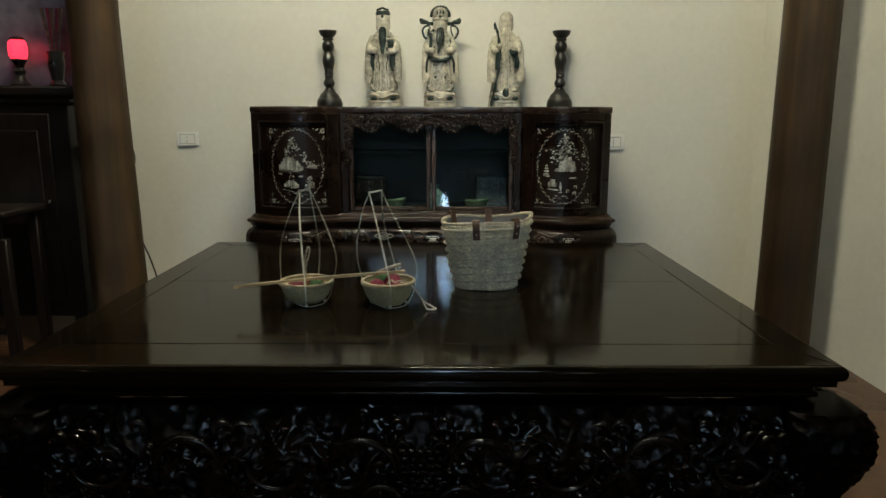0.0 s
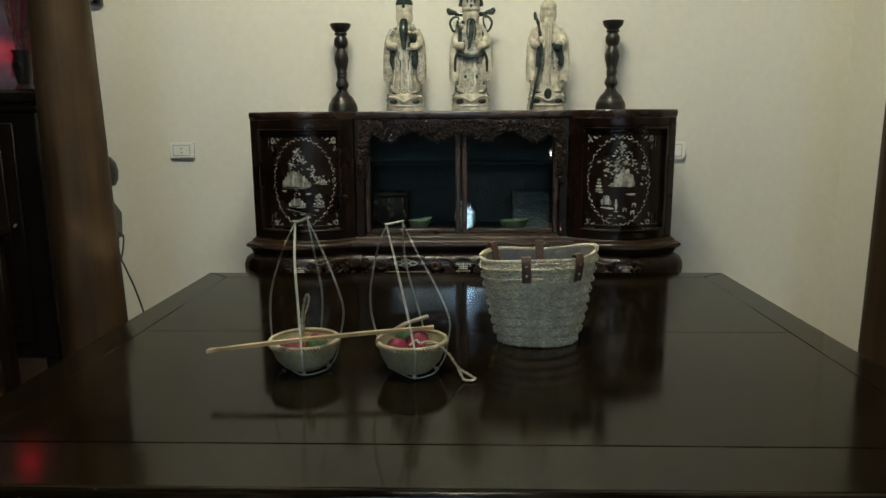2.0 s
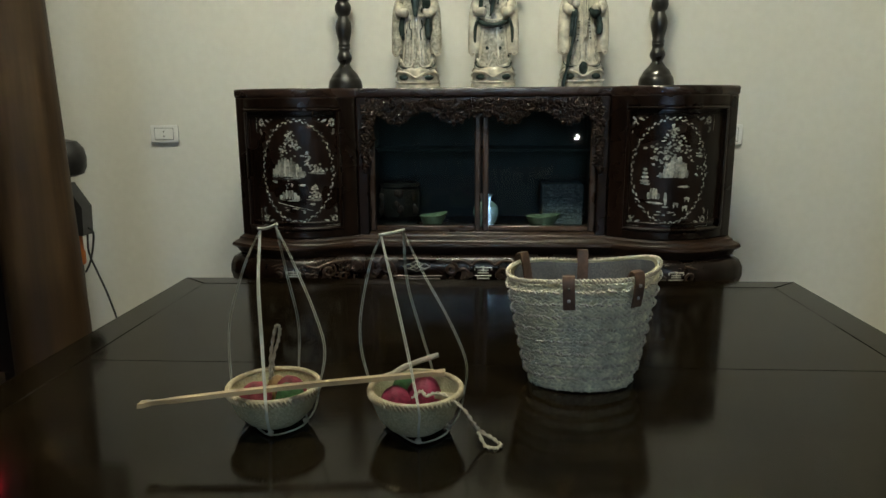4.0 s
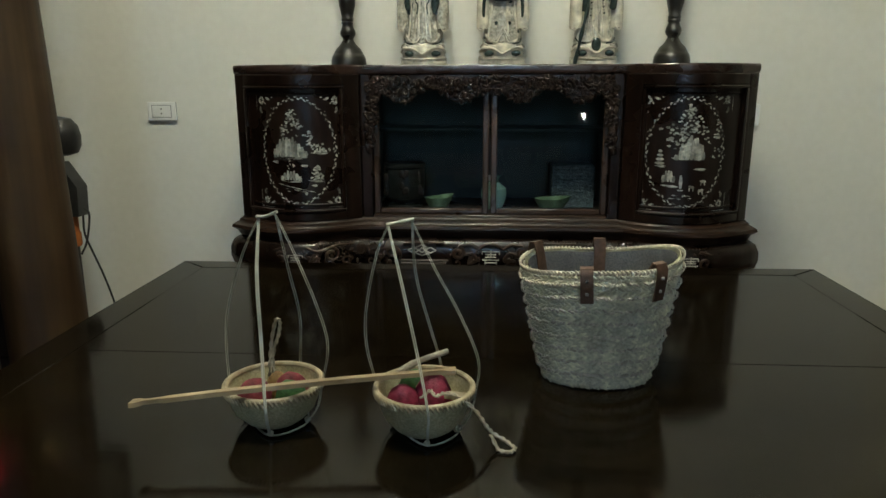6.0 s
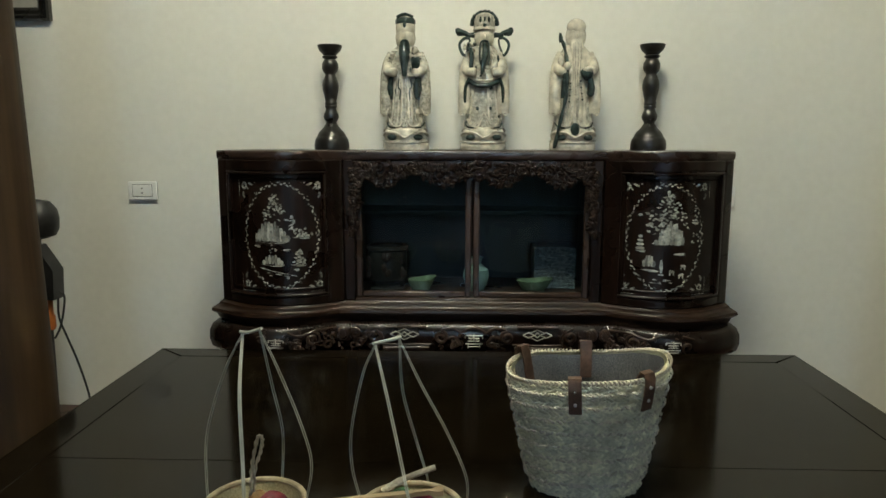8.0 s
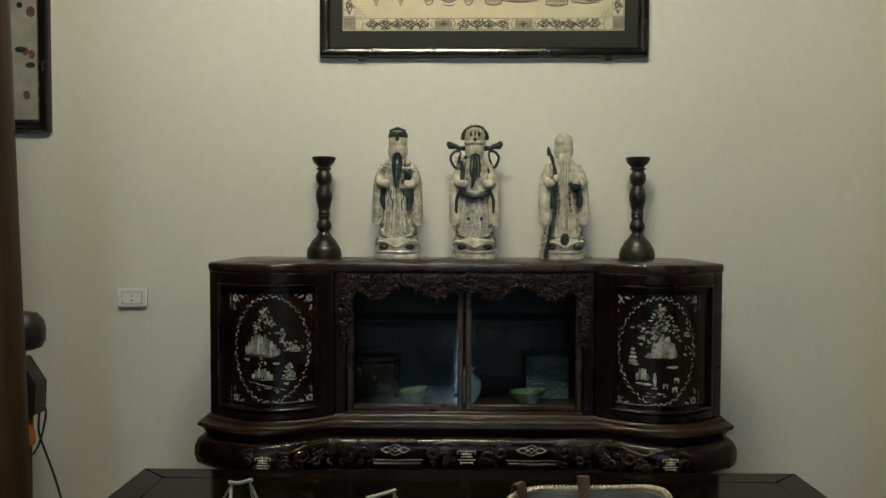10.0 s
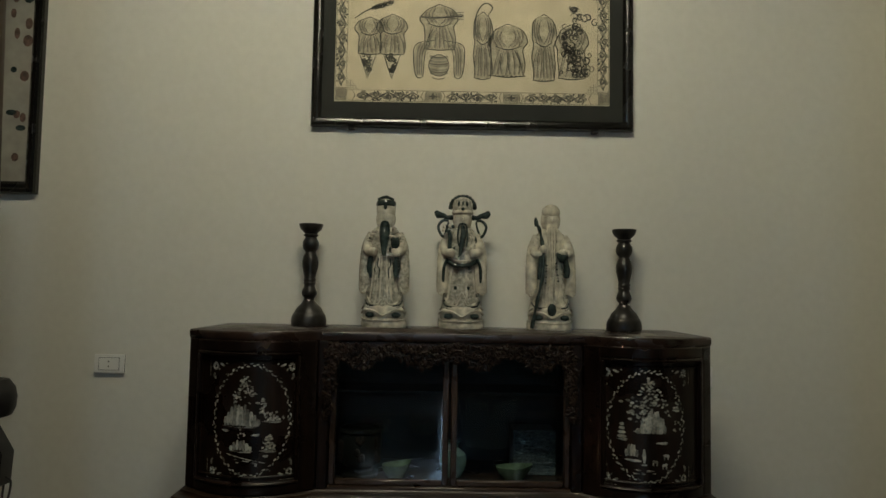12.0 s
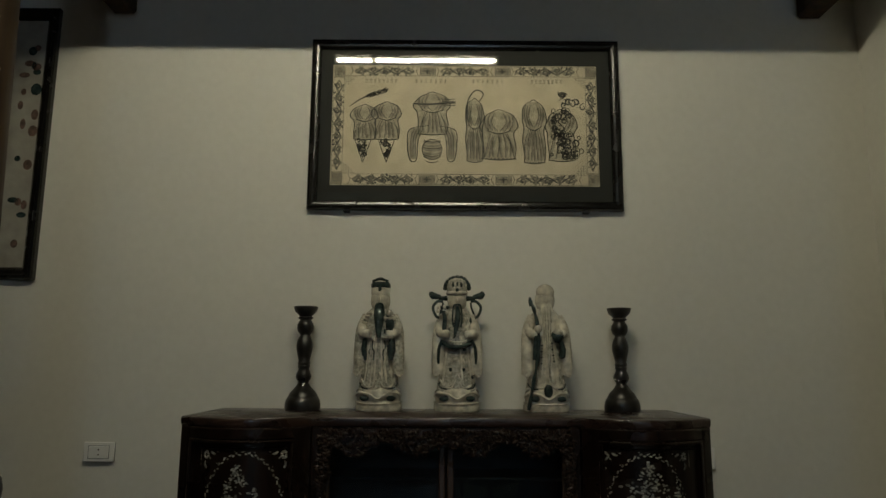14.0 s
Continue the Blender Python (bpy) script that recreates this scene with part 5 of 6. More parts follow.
statue(2, 0.046, 3.955, "cream ceramic robed figure with a winged official's hat")
statue(3, 0.412, 3.955, "cream ceramic robed elder with high bald head and staff")

# ---- inside the cabinet ----
zc = 0.662
pot = thing("lidded_pot", (-0.334, 3.76, zc), "dark brown turned wooden pot inside the cabinet", "pot")
part("body", Shape().lathe((-0.334, 3.76, zc), [(0.06, 0), (0.068, 0.004), (0.068, 0.016), (0.05, 0.026), (0.05, 0.034), (0.072, 0.05), (0.079, 0.09), (0.079, 0.15), (0.074, 0.165)], 32), BLACK_TURNED, pot, "dark rounded body")
part("rim", Shape().lathe((-0.334, 3.76, zc), [(0.074, 0.164), (0.082, 0.170), (0.082, 0.182), (0.07, 0.184), (0.066, 0.175)], 32), BLACK_TURNED, pot, "projecting rim")
for k in range(3):
    sh = Shape()
    a = -1.57 + 0.9 * (k - 1)
    for i in range(7):
        sh.blob((-0.334 + 0.079 * math.cos(a + rnd.uniform(-0.25, 0.25)), 3.76 + 0.079 * math.sin(a), zc + rnd.uniform(0.07, 0.15)), (0.011, 0.006, 0.016), 8, 5)
    part("carved_figure", sh, CARVED_ROSE, pot, "carved relief of leaves")


def dish(x, y, w, d, h, turn, label):
    sh = Shape()
    rr = []
    for r, z in ((0.45, 0), (0.5, 0.0), (0.75, 0.35), (0.93, 0.75), (1.0, 1.0), (0.97, 1.02), (0.88, 0.78), (0.68, 0.4), (0.4, 0.16)):
        ring = []
        for j in range(36):
            a = 2 * math.pi * j / 36
            tip = 1 + 0.16 * max(0, math.cos(a)) ** 6
            u, v = w * r * tip * math.cos(a), d * r * math.sin(a)
            lift = (0.18 * max(0, math.cos(a)) ** 2) * (z > 0.3)
            ring.append((x + u * math.cos(turn) - v * math.sin(turn), y + u * math.sin(turn) + v * math.cos(turn), zc + h * (z + lift)))
        rr.append(ring)
    sh.rings(rr)
    solid("leaf_dish", sh, CELADON, label, "dish", "green dishes in the cabinet", at=(x, y, zc))


dish(-0.198, 3.73, 0.056, 0.042, 0.052, 0.5, "small green glazed leaf-shaped dish tilted upward")
dish(0.243, 3.73, 0.066, 0.045, 0.05, 0.05, "wide green glazed oval dish")
vase = thing("celadon_vase", (0.018, 3.77, zc), "pale green celadon vase behind the glass doors", "vase")
part("body", Shape().lathe((0.018, 3.77, zc), [(0.03, 0), (0.034, 0.004), (0.046, 0.03), (0.053, 0.06), (0.048, 0.085), (0.03, 0.1), (0.022, 0.106)], 28), CELADON_PALE, vase, "rounded pale green body")
part("neck", Shape().lathe((0.018, 3.77, zc), [(0.022, 0.105), (0.02, 0.115), (0.026, 0.128), (0.031, 0.132), (0.027, 0.131), (0.017, 0.116)], 28), CELADON_PALE, vase, "short flared neck")
box = thing("woven_box", (0.335, 3.83, zc), "square silver-grey woven box in the cabinet", "box")
part("core", Shape().box(0.250, 0.415, 3.80, 3.93, zc, zc + 0.172, 0.004), SILVER_WEAVE, box)
for r in range(13):
    sh = Shape()
    for k in range(8):
        x0 = 0.2485 + 0.021 * k + (0.0105 if r % 2 else 0)
        sh.box(x0, min(0.4165, x0 + 0.0195), 3.7945, 3.7995, zc + 0.002 + 0.013 * r, zc + 0.013 + 0.013 * r, 0.0018)
    part("weave_row", sh, SILVER_WEAVE, box)

# ---- sockets on the wall ----


def wall_plate(x0, x1, z0, z1, socket, label):
    y = WALL
    p = thing("wall_socket" if socket else "wall_switch", ((x0 + x1) / 2, y, z0), label, "socket" if socket else "switch", "electric plates on the wall")
    part("back_box", Shape().box(x0 + 0.002, x1 - 0.002, y - 0.009, y + 0.003, z0 + 0.002, z1 - 0.002, 0.001), GREY_PLASTIC, p)
    part("plate", Shape().box(x0, x1, y - 0.018, y - 0.009, z0, z1, 0.003), WHITE_PLASTIC, p, "white plastic cover plate")
    w, h = (x1 - x0), (z1 - z0)
    # flat grey sheet in place of the shaded joint round the module
    part("gap", Shape().box(x0 + w * 0.15, x1 - w * 0.15, y - 0.0185, y - 0.0175, z0 + h * 0.16, z1 - h * 0.16), GREY_PLASTIC, p)
    if socket:
        part("module", Shape().box(x0 + w * 0.17, x1 - w * 0.17, y - 0.021, y - 0.018, z0 + h * 0.19, z1 - h * 0.19, 0.0015), WHITE_PLASTIC, p)
        for dz in (-0.010, 0.010):
            cx, cz = (x0 + x1) / 2, (z0 + z1) / 2 + dz
            part("pin_hole", Shape().plate([(cx + 0.0032 * math.cos(0.6283 * i), cz + 0.0032 * math.sin(0.6283 * i)) for i in range(10)], y - 0.0222, y - 0.0205), BLACK_PLASTIC, p)
    else:
        for k in range(2):
            part("rocker", Shape().box(x0 + w * (0.17 + 0.34 * k), x0 + w * (0.49 + 0.34 * k), y - 0.022, y - 0.018, z0 + h * 0.19, z1 - h * 0.19, 0.002), WHITE_PLASTIC, p)
    return p


wall_plate(-1.507, -1.380, 0.993, 1.073, True, "white wall socket with two pin holes")
wall_plate(1.002, 1.129, 0.974, 1.062, False, "white wall switch half behind the cabinet")

# ---- pictures on the wall ----


def picture_frame(parent, x0, x1, z0, z1, prof, material, name="frame_side"):
    """Four mitred sides; prof: rows of inset from the edge and distance from the wall."""
    corners = [(x0, z0, 1, 1), (x1, z0, -1, 1), (x1, z1, -1, -1), (x0, z1, 1, -1)]
    for i in range(4):
        a, b = corners[i], corners[(i + 1) % 4]
        part(name, Shape().rings([[(c[0] + c[2] * s, WALL - d, c[1] + c[3] * s) for s, d in prof] for c in (a, b)]), material, parent, sharp=25)


def stroke(shape, pts, w, y):
    """A flat brush line on a sheet: pts in x, z."""
    n, rows = len(pts), []
    for i in range(n):
        p, q = Vector(pts[max(0, i - 1)]), Vector(pts[min(n - 1, i + 1)])
        d = (q - p)
        d = d.normalized() if d.length > 1e-9 else Vector((1, 0))
        ww = w * 1.05 * (0.6 + 0.4 * math.sin(math.pi * i / max(1, n - 1))) / 2
        rows.append([(pts[i][0] - d.y * ww, y, pts[i][1] + d.x * ww), (pts[i][0] + d.y * ww, y, pts[i][1] - d.x * ww)])
    shape.rings(rows, closed=False, caps=False)


def oval(cx, cz, rx, rz, a0=0.0, a1=6.2832, n=18):
    return [(cx + rx * math.cos(a0 + (a1 - a0) * i / n), cz + rz * math.sin(a0 + (a1 - a0) * i / n)) for i in range(n + 1)]


def curve2(points, n=6):
    return [(p.x, p.z) for p in bow([(x, 0, z) for x, z in points], n)]


pic = thing("framed_print", (0.084, WALL, 2.05), "wide black-framed ink print behind glass on the wall", "picture", "framed pictures")
FX0, FX1, FZ0, FZ1 = -0.617, 0.787, 2.074, 2.874
picture_frame(pic, FX0, FX1, FZ0, FZ1, [(0, 0.0), (0, 0.026), (0.004, 0.034), (0.012, 0.037), (0.018, 0.033), (0.022, 0.028), (0.032, 0.026), (0.038, 0.021), (0.043, 0.012), (0.043, 0.0)], FRAME_BLACK)
part("mount", Shape().box(FX0 + 0.04, FX1 - 0.04, WALL - 0.009, WALL - 0.003, FZ0 + 0.04, FZ1 - 0.04), MAT_BOARD, pic, "dark green mount board")
QX0, QX1, QZ0, QZ1 = -0.520, 0.686, 2.188, 2.757
PY = WALL - 0.0105
sheet = part("print_sheet", Shape().box(QX0, QX1, PY, WALL - 0.0095, QZ0, QZ1), PAPER, pic, "yellowed paper with black ink pattern")
glass = part("glass", Shape().box(FX0 + 0.04, FX1 - 0.04, WALL - 0.0175, WALL - 0.0155, FZ0 + 0.04, FZ1 - 0.04), PICTURE_GLASS, pic, "clear reflecting picture glass")
glass.visible_shadow = False
for hx in (-0.44, 0.62):
    part("wall_peg", Shape().box(hx - 0.014, hx + 0.014, WALL - 0.03, WALL - 0.001, FZ0 - 0.012, FZ0 - 0.001, 0.002), BLACK_PLASTIC, pic, "small dark peg under the frame")
rnd = random.Random(23)
Y1, Y2 = PY - 0.0006, PY - 0.0012
border, wash, marks = Shape(), Shape(), Shape()
for d in (0.004, 0.052):
    for a, b in (((QX0 + d, QZ0 + d), (QX1 - d, QZ0 + d)), ((QX0 + d, QZ1 - d), (QX1 - d, QZ1 - d)), ((QX0 + d, QZ0 + d), (QX0 + d, QZ1 - d)), ((QX1 - d, QZ0 + d), (QX1 - d, QZ1 - d))):
        stroke(border, [a, ((a[0] + b[0]) / 2, (a[1] + b[1]) / 2), b], 0.0022, Y1)


def scroll_run(cu, cv, along, half, w, seed):
    """A run of S-scrolls, buds and leaves of half length half about cu, cv."""
    r = random.Random(seed)
    at2 = (lambda u, v: (cu + u, cv + v)) if along else (lambda u, v: (cu + v, cv + u))
    n = max(2, round(half / 0.029))
    wave = lambda u: w * 0.5 * math.sin(math.pi * n * (u + half) / (2 * half))
    us = [-half + 2 * half * i / (n * 8) for i in range(n * 8 + 1)]
    stroke(border, [at2(u, wave(u)) for u in us], 0.0065, Y1)
    stroke(wash, [at2(u, -wave(u) * 0.8) for u in us], 0.015, Y1 + 0.0002)
    for k in range(n):
        u = -half + 2 * half * (k + 0.5) / n
        sg = 1 if k % 2 == 0 else -1
        stroke(border, [at2(p[0], p[2]) for p in spiral((u, 0, -sg * w * 0.3), w * 0.62, w * 0.12, -sg * 1.2, sg * 1.2, 18)], 0.0058, Y2)
        stroke(wash, [at2(p[0], p[2]) for p in spiral((u, 0, sg * w * 0.55), w * 0.36, w * 0.08, sg * 1.57, 1.2, 10)], 0.009, Y1)
        for _ in range(5):
            q, v, a = u + r.uniform(-1, 1) * half / n, r.uniform(-0.85, 0.85) * w, r.uniform(0, 3)
            stroke(border if r.random() < 0.6 else wash, [at2(q + d * math.cos(a), v + d * math.sin(a)) for d in (-0.007, 0, 0.007)], 0.0075, Y1 - 0.0001)


def hatch_block(cu, cv, w, h, step):
    """A hatched block with a cross in the border band."""
    n = round(2 * w / step)
    for q in range(n + 1):
        u = cu - w + 2 * w * q / n
        stroke(wash, [(u, cv - h), (u + 0.002, cv), (u, cv + h)], step * 0.62, Y1)
        stroke(border, [(u + step * 0.4, cv - h), (u + step * 0.4 + 0.002, cv), (u + step * 0.4, cv + h)], 0.0016, Y1)
    for v in (-h * 0.5, 0, h * 0.5):
        stroke(border, [(cu - w, cv + v), (cu, cv + v), (cu + w, cv + v)], 0.0014, Y1)


W2 = 0.024
runs = ((0.195, 0.148), (0.5, 0.122), (0.805, 0.148))
for zz in (QZ0 + 0.028, QZ1 - 0.028):                # panels of scrolling vine along bottom and top, broken by cross blocks
    for k, (s, half) in enumerate(runs):
        cx = QX0 + (QX1 - QX0) * s
        scroll_run(cx, zz, True, half - 0.012, W2, k + 3)
        for sx in (-1, 1):
            stroke(border, [(cx + sx * (half + 0.008), zz - 0.024), (cx + sx * (half - 0.004), zz), (cx + sx * (half + 0.008), zz + 0.024)], 0.003, Y2)
    for s in (0.3575, 0.6425):
        cx = QX0 + (QX1 - QX0) * s
        hatch_block(cx, zz, 0.034, 0.022, 0.006)
        stroke(border, [(cx - 0.018, zz), (cx, zz), (cx + 0.018, zz)], 0.008, Y2)
        stroke(border, [(cx, zz - 0.014), (cx, zz), (cx, zz + 0.014)], 0.008, Y2)
for xx in (QX0 + 0.028, QX1 - 0.028):
    scroll_run(xx, (QZ0 + QZ1) / 2, False, (QZ1 - QZ0) / 2 - 0.075, W2, 9)
    for zz in (QZ0 + 0.034, QZ1 - 0.034):
        hatch_block(xx, zz, 0.022, 0.029, 0.005)
for sx, xx in ((1, QX0 + 0.058), (-1, QX1 - 0.058)):
    for sz, zz in ((1, QZ0 + 0.058), (-1, QZ1 - 0.058)):
        for q in range(4):
            stroke(border, [(xx + sx * 0.012 * q, zz), (xx + sx * 0.012 * q, zz + sz * (0.05 - 0.011 * q))], 0.0022, Y1)
            stroke(border, [(xx, zz + sz * 0.012 * q), (xx + sx * (0.05 - 0.011 * q), zz + sz * 0.012 * q)], 0.0022, Y1)
part("border_pattern", border, INK, sheet, "black scrolling vine border", kind="stuff")
part("grey_wash", wash, INK_WASH, sheet, "grey printed shading", kind="stuff")


def px(u):
    return QX0 + (u - 583) / (1062 - 583) * (QX1 - QX0)


def pz(v):
    return QZ0 + (332 - v) / (332 - 114) * (QZ1 - QZ0)


def motif(cx, top, foot, w, folds, seed):
    """A plain draped ornament in ink: pale fill, soft folds, dark outline."""
    m, sh, fill = Shape(), Shape(), Shape()
    r = random.Random(seed)
    h = top - foot
    right = curve2([(cx + w * 0.16, top - h * 0.16), (cx + w * 0.4, top - h * 0.24), (cx + w * 0.52, top - h * 0.42), (cx + w * 0.40, top - h * 0.56), (cx + w * 0.46, top - h * 0.8), (cx + w * 0.42, foot)], 5)
    left = [(2 * cx - x + w * 0.05 * math.sin((z - foot) * 40), z) for x, z in right]
    fill.plate(right + left[::-1], Y1 + 0.0003, Y1 + 0.0001)
    for edge in (left, right):
        stroke(m, edge, 0.0046, Y2)
    stroke(m, curve2([(cx - w * 0.16, top - h * 0.16), (cx, top - h * 0.13), (cx + w * 0.16, top - h * 0.16)]), 0.004, Y2)
    stroke(m, curve2([left[-1], (cx, foot - h * 0.02), right[-1]]), 0.0055, Y2)
    stroke(m, curve2([(cx - w * 0.34, top - h * 0.5), (cx, top - h * 0.56), (cx + w * 0.34, top - h * 0.5)]), 0.005, Y2)
    for sg in (-1, 1):                                  # crossed drapes over the upper half
        for k in range(3):
            stroke(m, curve2([(cx + sg * w * (0.12 + 0.11 * k), top - h * 0.2), (cx + sg * w * (0.2 + 0.09 * k), top - h * 0.36), (cx + sg * w * (0.02 + 0.12 * k), top - h * 0.52)]), 0.0024, Y2)
            stroke(sh, curve2([(cx + sg * w * (0.17 + 0.11 * k), top - h * 0.24), (cx + sg * w * (0.24 + 0.08 * k), top - h * 0.38), (cx + sg * w * (0.08 + 0.1 * k), top - h * 0.5)]), 0.0085, Y1)
    for k in range(folds):
        u = -0.4 + 0.8 * k / max(1, folds - 1)
        v = u + r.uniform(-0.06, 0.06)
        stroke(m, curve2([(cx + u * w * 0.55, top - h * 0.55), (cx + v * w * 0.9, top - h * 0.76), (cx + u * w, foot + h * 0.02)]), 0.0026, Y2)
        stroke(sh, curve2([(cx + u * w * 0.55 + 0.005, top - h * r.uniform(0.56, 0.64)), (cx + v * w * 0.9 + 0.006, top - h * 0.78), (cx + u * w + 0.004, foot + h * 0.03)]), 0.0085, Y1)
    return m, sh, fill


def tip(cx, z0, z1, w):
    """A hanging pointed ornament with curls."""
    m = Shape()
    stroke(m, curve2([(cx - w / 2, z0), (cx - w * 0.3, z0 - (z0 - z1) * 0.4), (cx, z1)]), 0.004, Y2)
    stroke(m, curve2([(cx + w / 2, z0), (cx + w * 0.3, z0 - (z0 - z1) * 0.4), (cx, z1)]), 0.004, Y2)
    for k in range(14):
        q = rnd.uniform(0.03, 0.7)
        stroke(m, [(p[0], p[2]) for p in spiral((cx + rnd.uniform(-0.36, 0.36) * w * (1 - q), 0, z0 - (z0 - z1) * q), 0.010, 0.002, rnd.uniform(0, 6), 1)], 0.0068, Y2)
    stroke(m, [(cx, z0 - (z0 - z1) * 0.4), (cx, z1 + 0.01)], 0.003, Y2)
    return m


rows = [(642, 178, 250, 46, 6), (682, 172, 250, 50, 6), (764, 152, 240, 62, 7), (840, 158, 288, 34, 6), (884, 182, 284, 66, 8), (947, 160, 290, 44, 7), (996, 180, 286, 56, 5)]
for cx, top, foot, w, folds in rows:
    m, sh, fill = motif(px(cx), pz(top), pz(foot), w * (QX1 - QX0) / 479, folds, cx)
    one = part("ink_motif", m, INK, sheet, "draped ink ornament with fold lines", kind="stuff")
    part("pale_fill", fill, PALE_WASH, sheet, "pale grey ink fill")
    part("grey_shading", sh, INK_WASH, sheet, kind="stuff")
for cx in (640, 682):
    part("ink_motif", tip(px(cx), pz(250), pz(292), 0.075), INK, sheet, "pointed curled ink ornament", kind="stuff")
m = Shape()
for sx in (-1, 1):
    stroke(m, curve2([(px(764) + sx * 0.02, pz(225)), (px(764) + sx * 0.1, pz(232)), (px(764) + sx * 0.112, pz(255)), (px(764) + sx * 0.1, pz(286)), (px(764) + sx * 0.07, pz(286)), (px(764) + sx * 0.065, pz(250))]), 0.0045, Y2)
for zz in (250, 262, 276, 287):
    stroke(m, oval(px(764), pz(zz), 0.045 - 0.004 * abs(zz - 262) / 6, 0.012, 3.3, 6.1, 8), 0.004, Y2)
stroke(m, oval(px(764), pz(268), 0.045, 0.048), 0.004, Y2)
stroke(m, curve2([(px(728), pz(185)), (px(760), pz(186)), (px(806), pz(182))]), 0.008, Y2)
for k in range(4):
    stroke(m, curve2([(px(782), pz(178 + 3 * k)), (px(806), pz(176 + 4 * k))]), 0.004, Y2)
for sx in (-1, 1):
    for k in range(4):
        stroke(m, curve2([(px(764) + sx * (0.04 + 0.016 * k), pz(230 + 2 * k)), (px(764) + sx * (0.06 + 0.012 * k), pz(246)), (px(764) + sx * (0.068 + 0.009 * k), pz(282))]), 0.0022, Y2)
fill, sh = Shape(), Shape()
fill.plate(oval(px(764), pz(268), 0.044, 0.047)[:-1], Y1 + 0.0003, Y1 + 0.0001)
for zz in (252, 258, 265, 272, 279):
    stroke(sh, oval(px(764), pz(zz), 0.04, 0.012, 3.3, 6.1, 8), 0.009, Y1)
for sx in (-1, 1):
    fill.plate([(px(764) + sx * 0.03, pz(227)), (px(764) + sx * 0.1, pz(232)), (px(764) + sx * 0.112, pz(255)), (px(764) + sx * 0.1, pz(286)), (px(764) + sx * 0.07, pz(286)), (px(764) + sx * 0.062, pz(250))], Y1 + 0.0003, Y1 + 0.0001)
    for k in range(3):
        stroke(sh, curve2([(px(764) + sx * (0.05 + 0.016 * k), pz(230)), (px(764) + sx * (0.076 + 0.009 * k), pz(250)), (px(764) + sx * (0.076 + 0.009 * k), pz(284))]), 0.008, Y1)
part("pale_fill", fill, PALE_WASH, sheet, "pale grey ink fill", kind="stuff")
part("grey_shading", sh, INK_WASH, sheet, kind="stuff")
part("ink_motif", m, INK, sheet, "jar-shaped ink ornament on legs", kind="stuff")
m = Shape()
for k in range(9):
    stroke(m, [(p[0], p[2]) for p in spiral((px(648 + 4 * k), 0, pz(172 - 1.5 * k)), 0.012, 0.003, rnd.uniform(0, 6), 1)], 0.006, Y2)
stroke(m, curve2([(px(615), pz(190)), (px(640), pz(174)), (px(684), pz(158))]), 0.006, Y2)
part("ink_motif", m, INK, sheet, "plume-shaped ink ornament", kind="stuff")
m = Shape()
for k in range(72):
    cz = rnd.uniform(165, 282)
    cx, cz = px(rnd.gauss(998 - 8 * math.sin(cz / 16), 11)), pz(cz)
    stroke(m, [(p[0], p[2]) for p in spiral((cx, 0, cz), rnd.uniform(0.010, 0.022), 0.003, rnd.uniform(0, 6), rnd.choice((-1, 1)))], rnd.uniform(0.003, 0.0075), Y2)
stroke(m, oval(px(1021), pz(272), 0.018, 0.03), 0.004, Y2)
for k in range(3):
    stroke(m, [(px(1016 + 4 * k), pz(262)), (px(1018 + 3 * k), pz(284))], 0.003, Y2)
stroke(m, curve2([(px(826), pz(215)), (px(828), pz(180)), (px(842), pz(160)), (px(856), pz(166)), (px(848), pz(182))]), 0.006, Y2)
for k in range(9):
    stroke(m, [(px(852 + 7.4 * k), pz(284)), (px(856 + 7.4 * k), pz(284))], 0.006, Y2)
for k in range(5):
    stroke(m, [(px(938 + 5 * k), pz(290)), (px(941 + 5 * k), pz(290))], 0.006, Y2)
part("ink_motif", m, INK, sheet, "dense curling ink ornament", kind="stuff")
for cx, n in ((671, 8), (761, 7), (864, 7), (971, 8)):
    m = Shape()
    for k in range(n):
        u = px(cx) - 0.066 + 0.132 * k / (n - 1)
        for q in range(3):
            stroke(m, [(u - 0.005, pz(146 - 2.6 * q)), (u + 0.005, pz(146 - 2.6 * q))], 0.0022, Y2)
        stroke(m, [(u, pz(147)), (u, pz(140))], 0.0022, Y2)
    part("caption_bars", m, INK, sheet, "row of small unreadable marks", kind="stuff")

side = thing("framed_scroll", (-2.12, WALL, 1.747), "tall dark-framed pale scroll picture beside the pillar", "picture", "framed pictures")
picture_frame(side, -2.47, -1.792, 1.753, 3.02, [(0, 0.0), (0, 0.024), (0.006, 0.034), (0.018, 0.036), (0.026, 0.028), (0.04, 0.026), (0.052, 0.016), (0.056, 0.008), (0.056, 0.0)], FRAME_BLACK)
part("sheet", Shape().box(-2.42, -1.842, WALL - 0.008, WALL - 0.003, 1.80, 2.97), PALE_PAPER, side, "pale scroll paper")
sh, sh2 = Shape(), Shape()
for k in range(34):
    u, z = rnd.uniform(-2.36, -1.96) if k < 14 else rnd.uniform(-1.94, -1.865), rnd.uniform(1.86, 2.9)
    (sh if k % 3 else sh2).plate(oval(u, z, rnd.uniform(0.012, 0.026), rnd.uniform(0.012, 0.03), n=9)[:-1], WALL - 0.0095, WALL - 0.0075)
part("maroon_blot", sh, MAROON, side, "faded maroon painted blots", kind="stuff")
part("green_blot", sh2, GREEN_GLAZE, side, "dark green painted blots", kind="stuff")

# ---- straw bag ----
BC, BT, BH = Vector((0.222, 2.410)), radians(7), 0.246


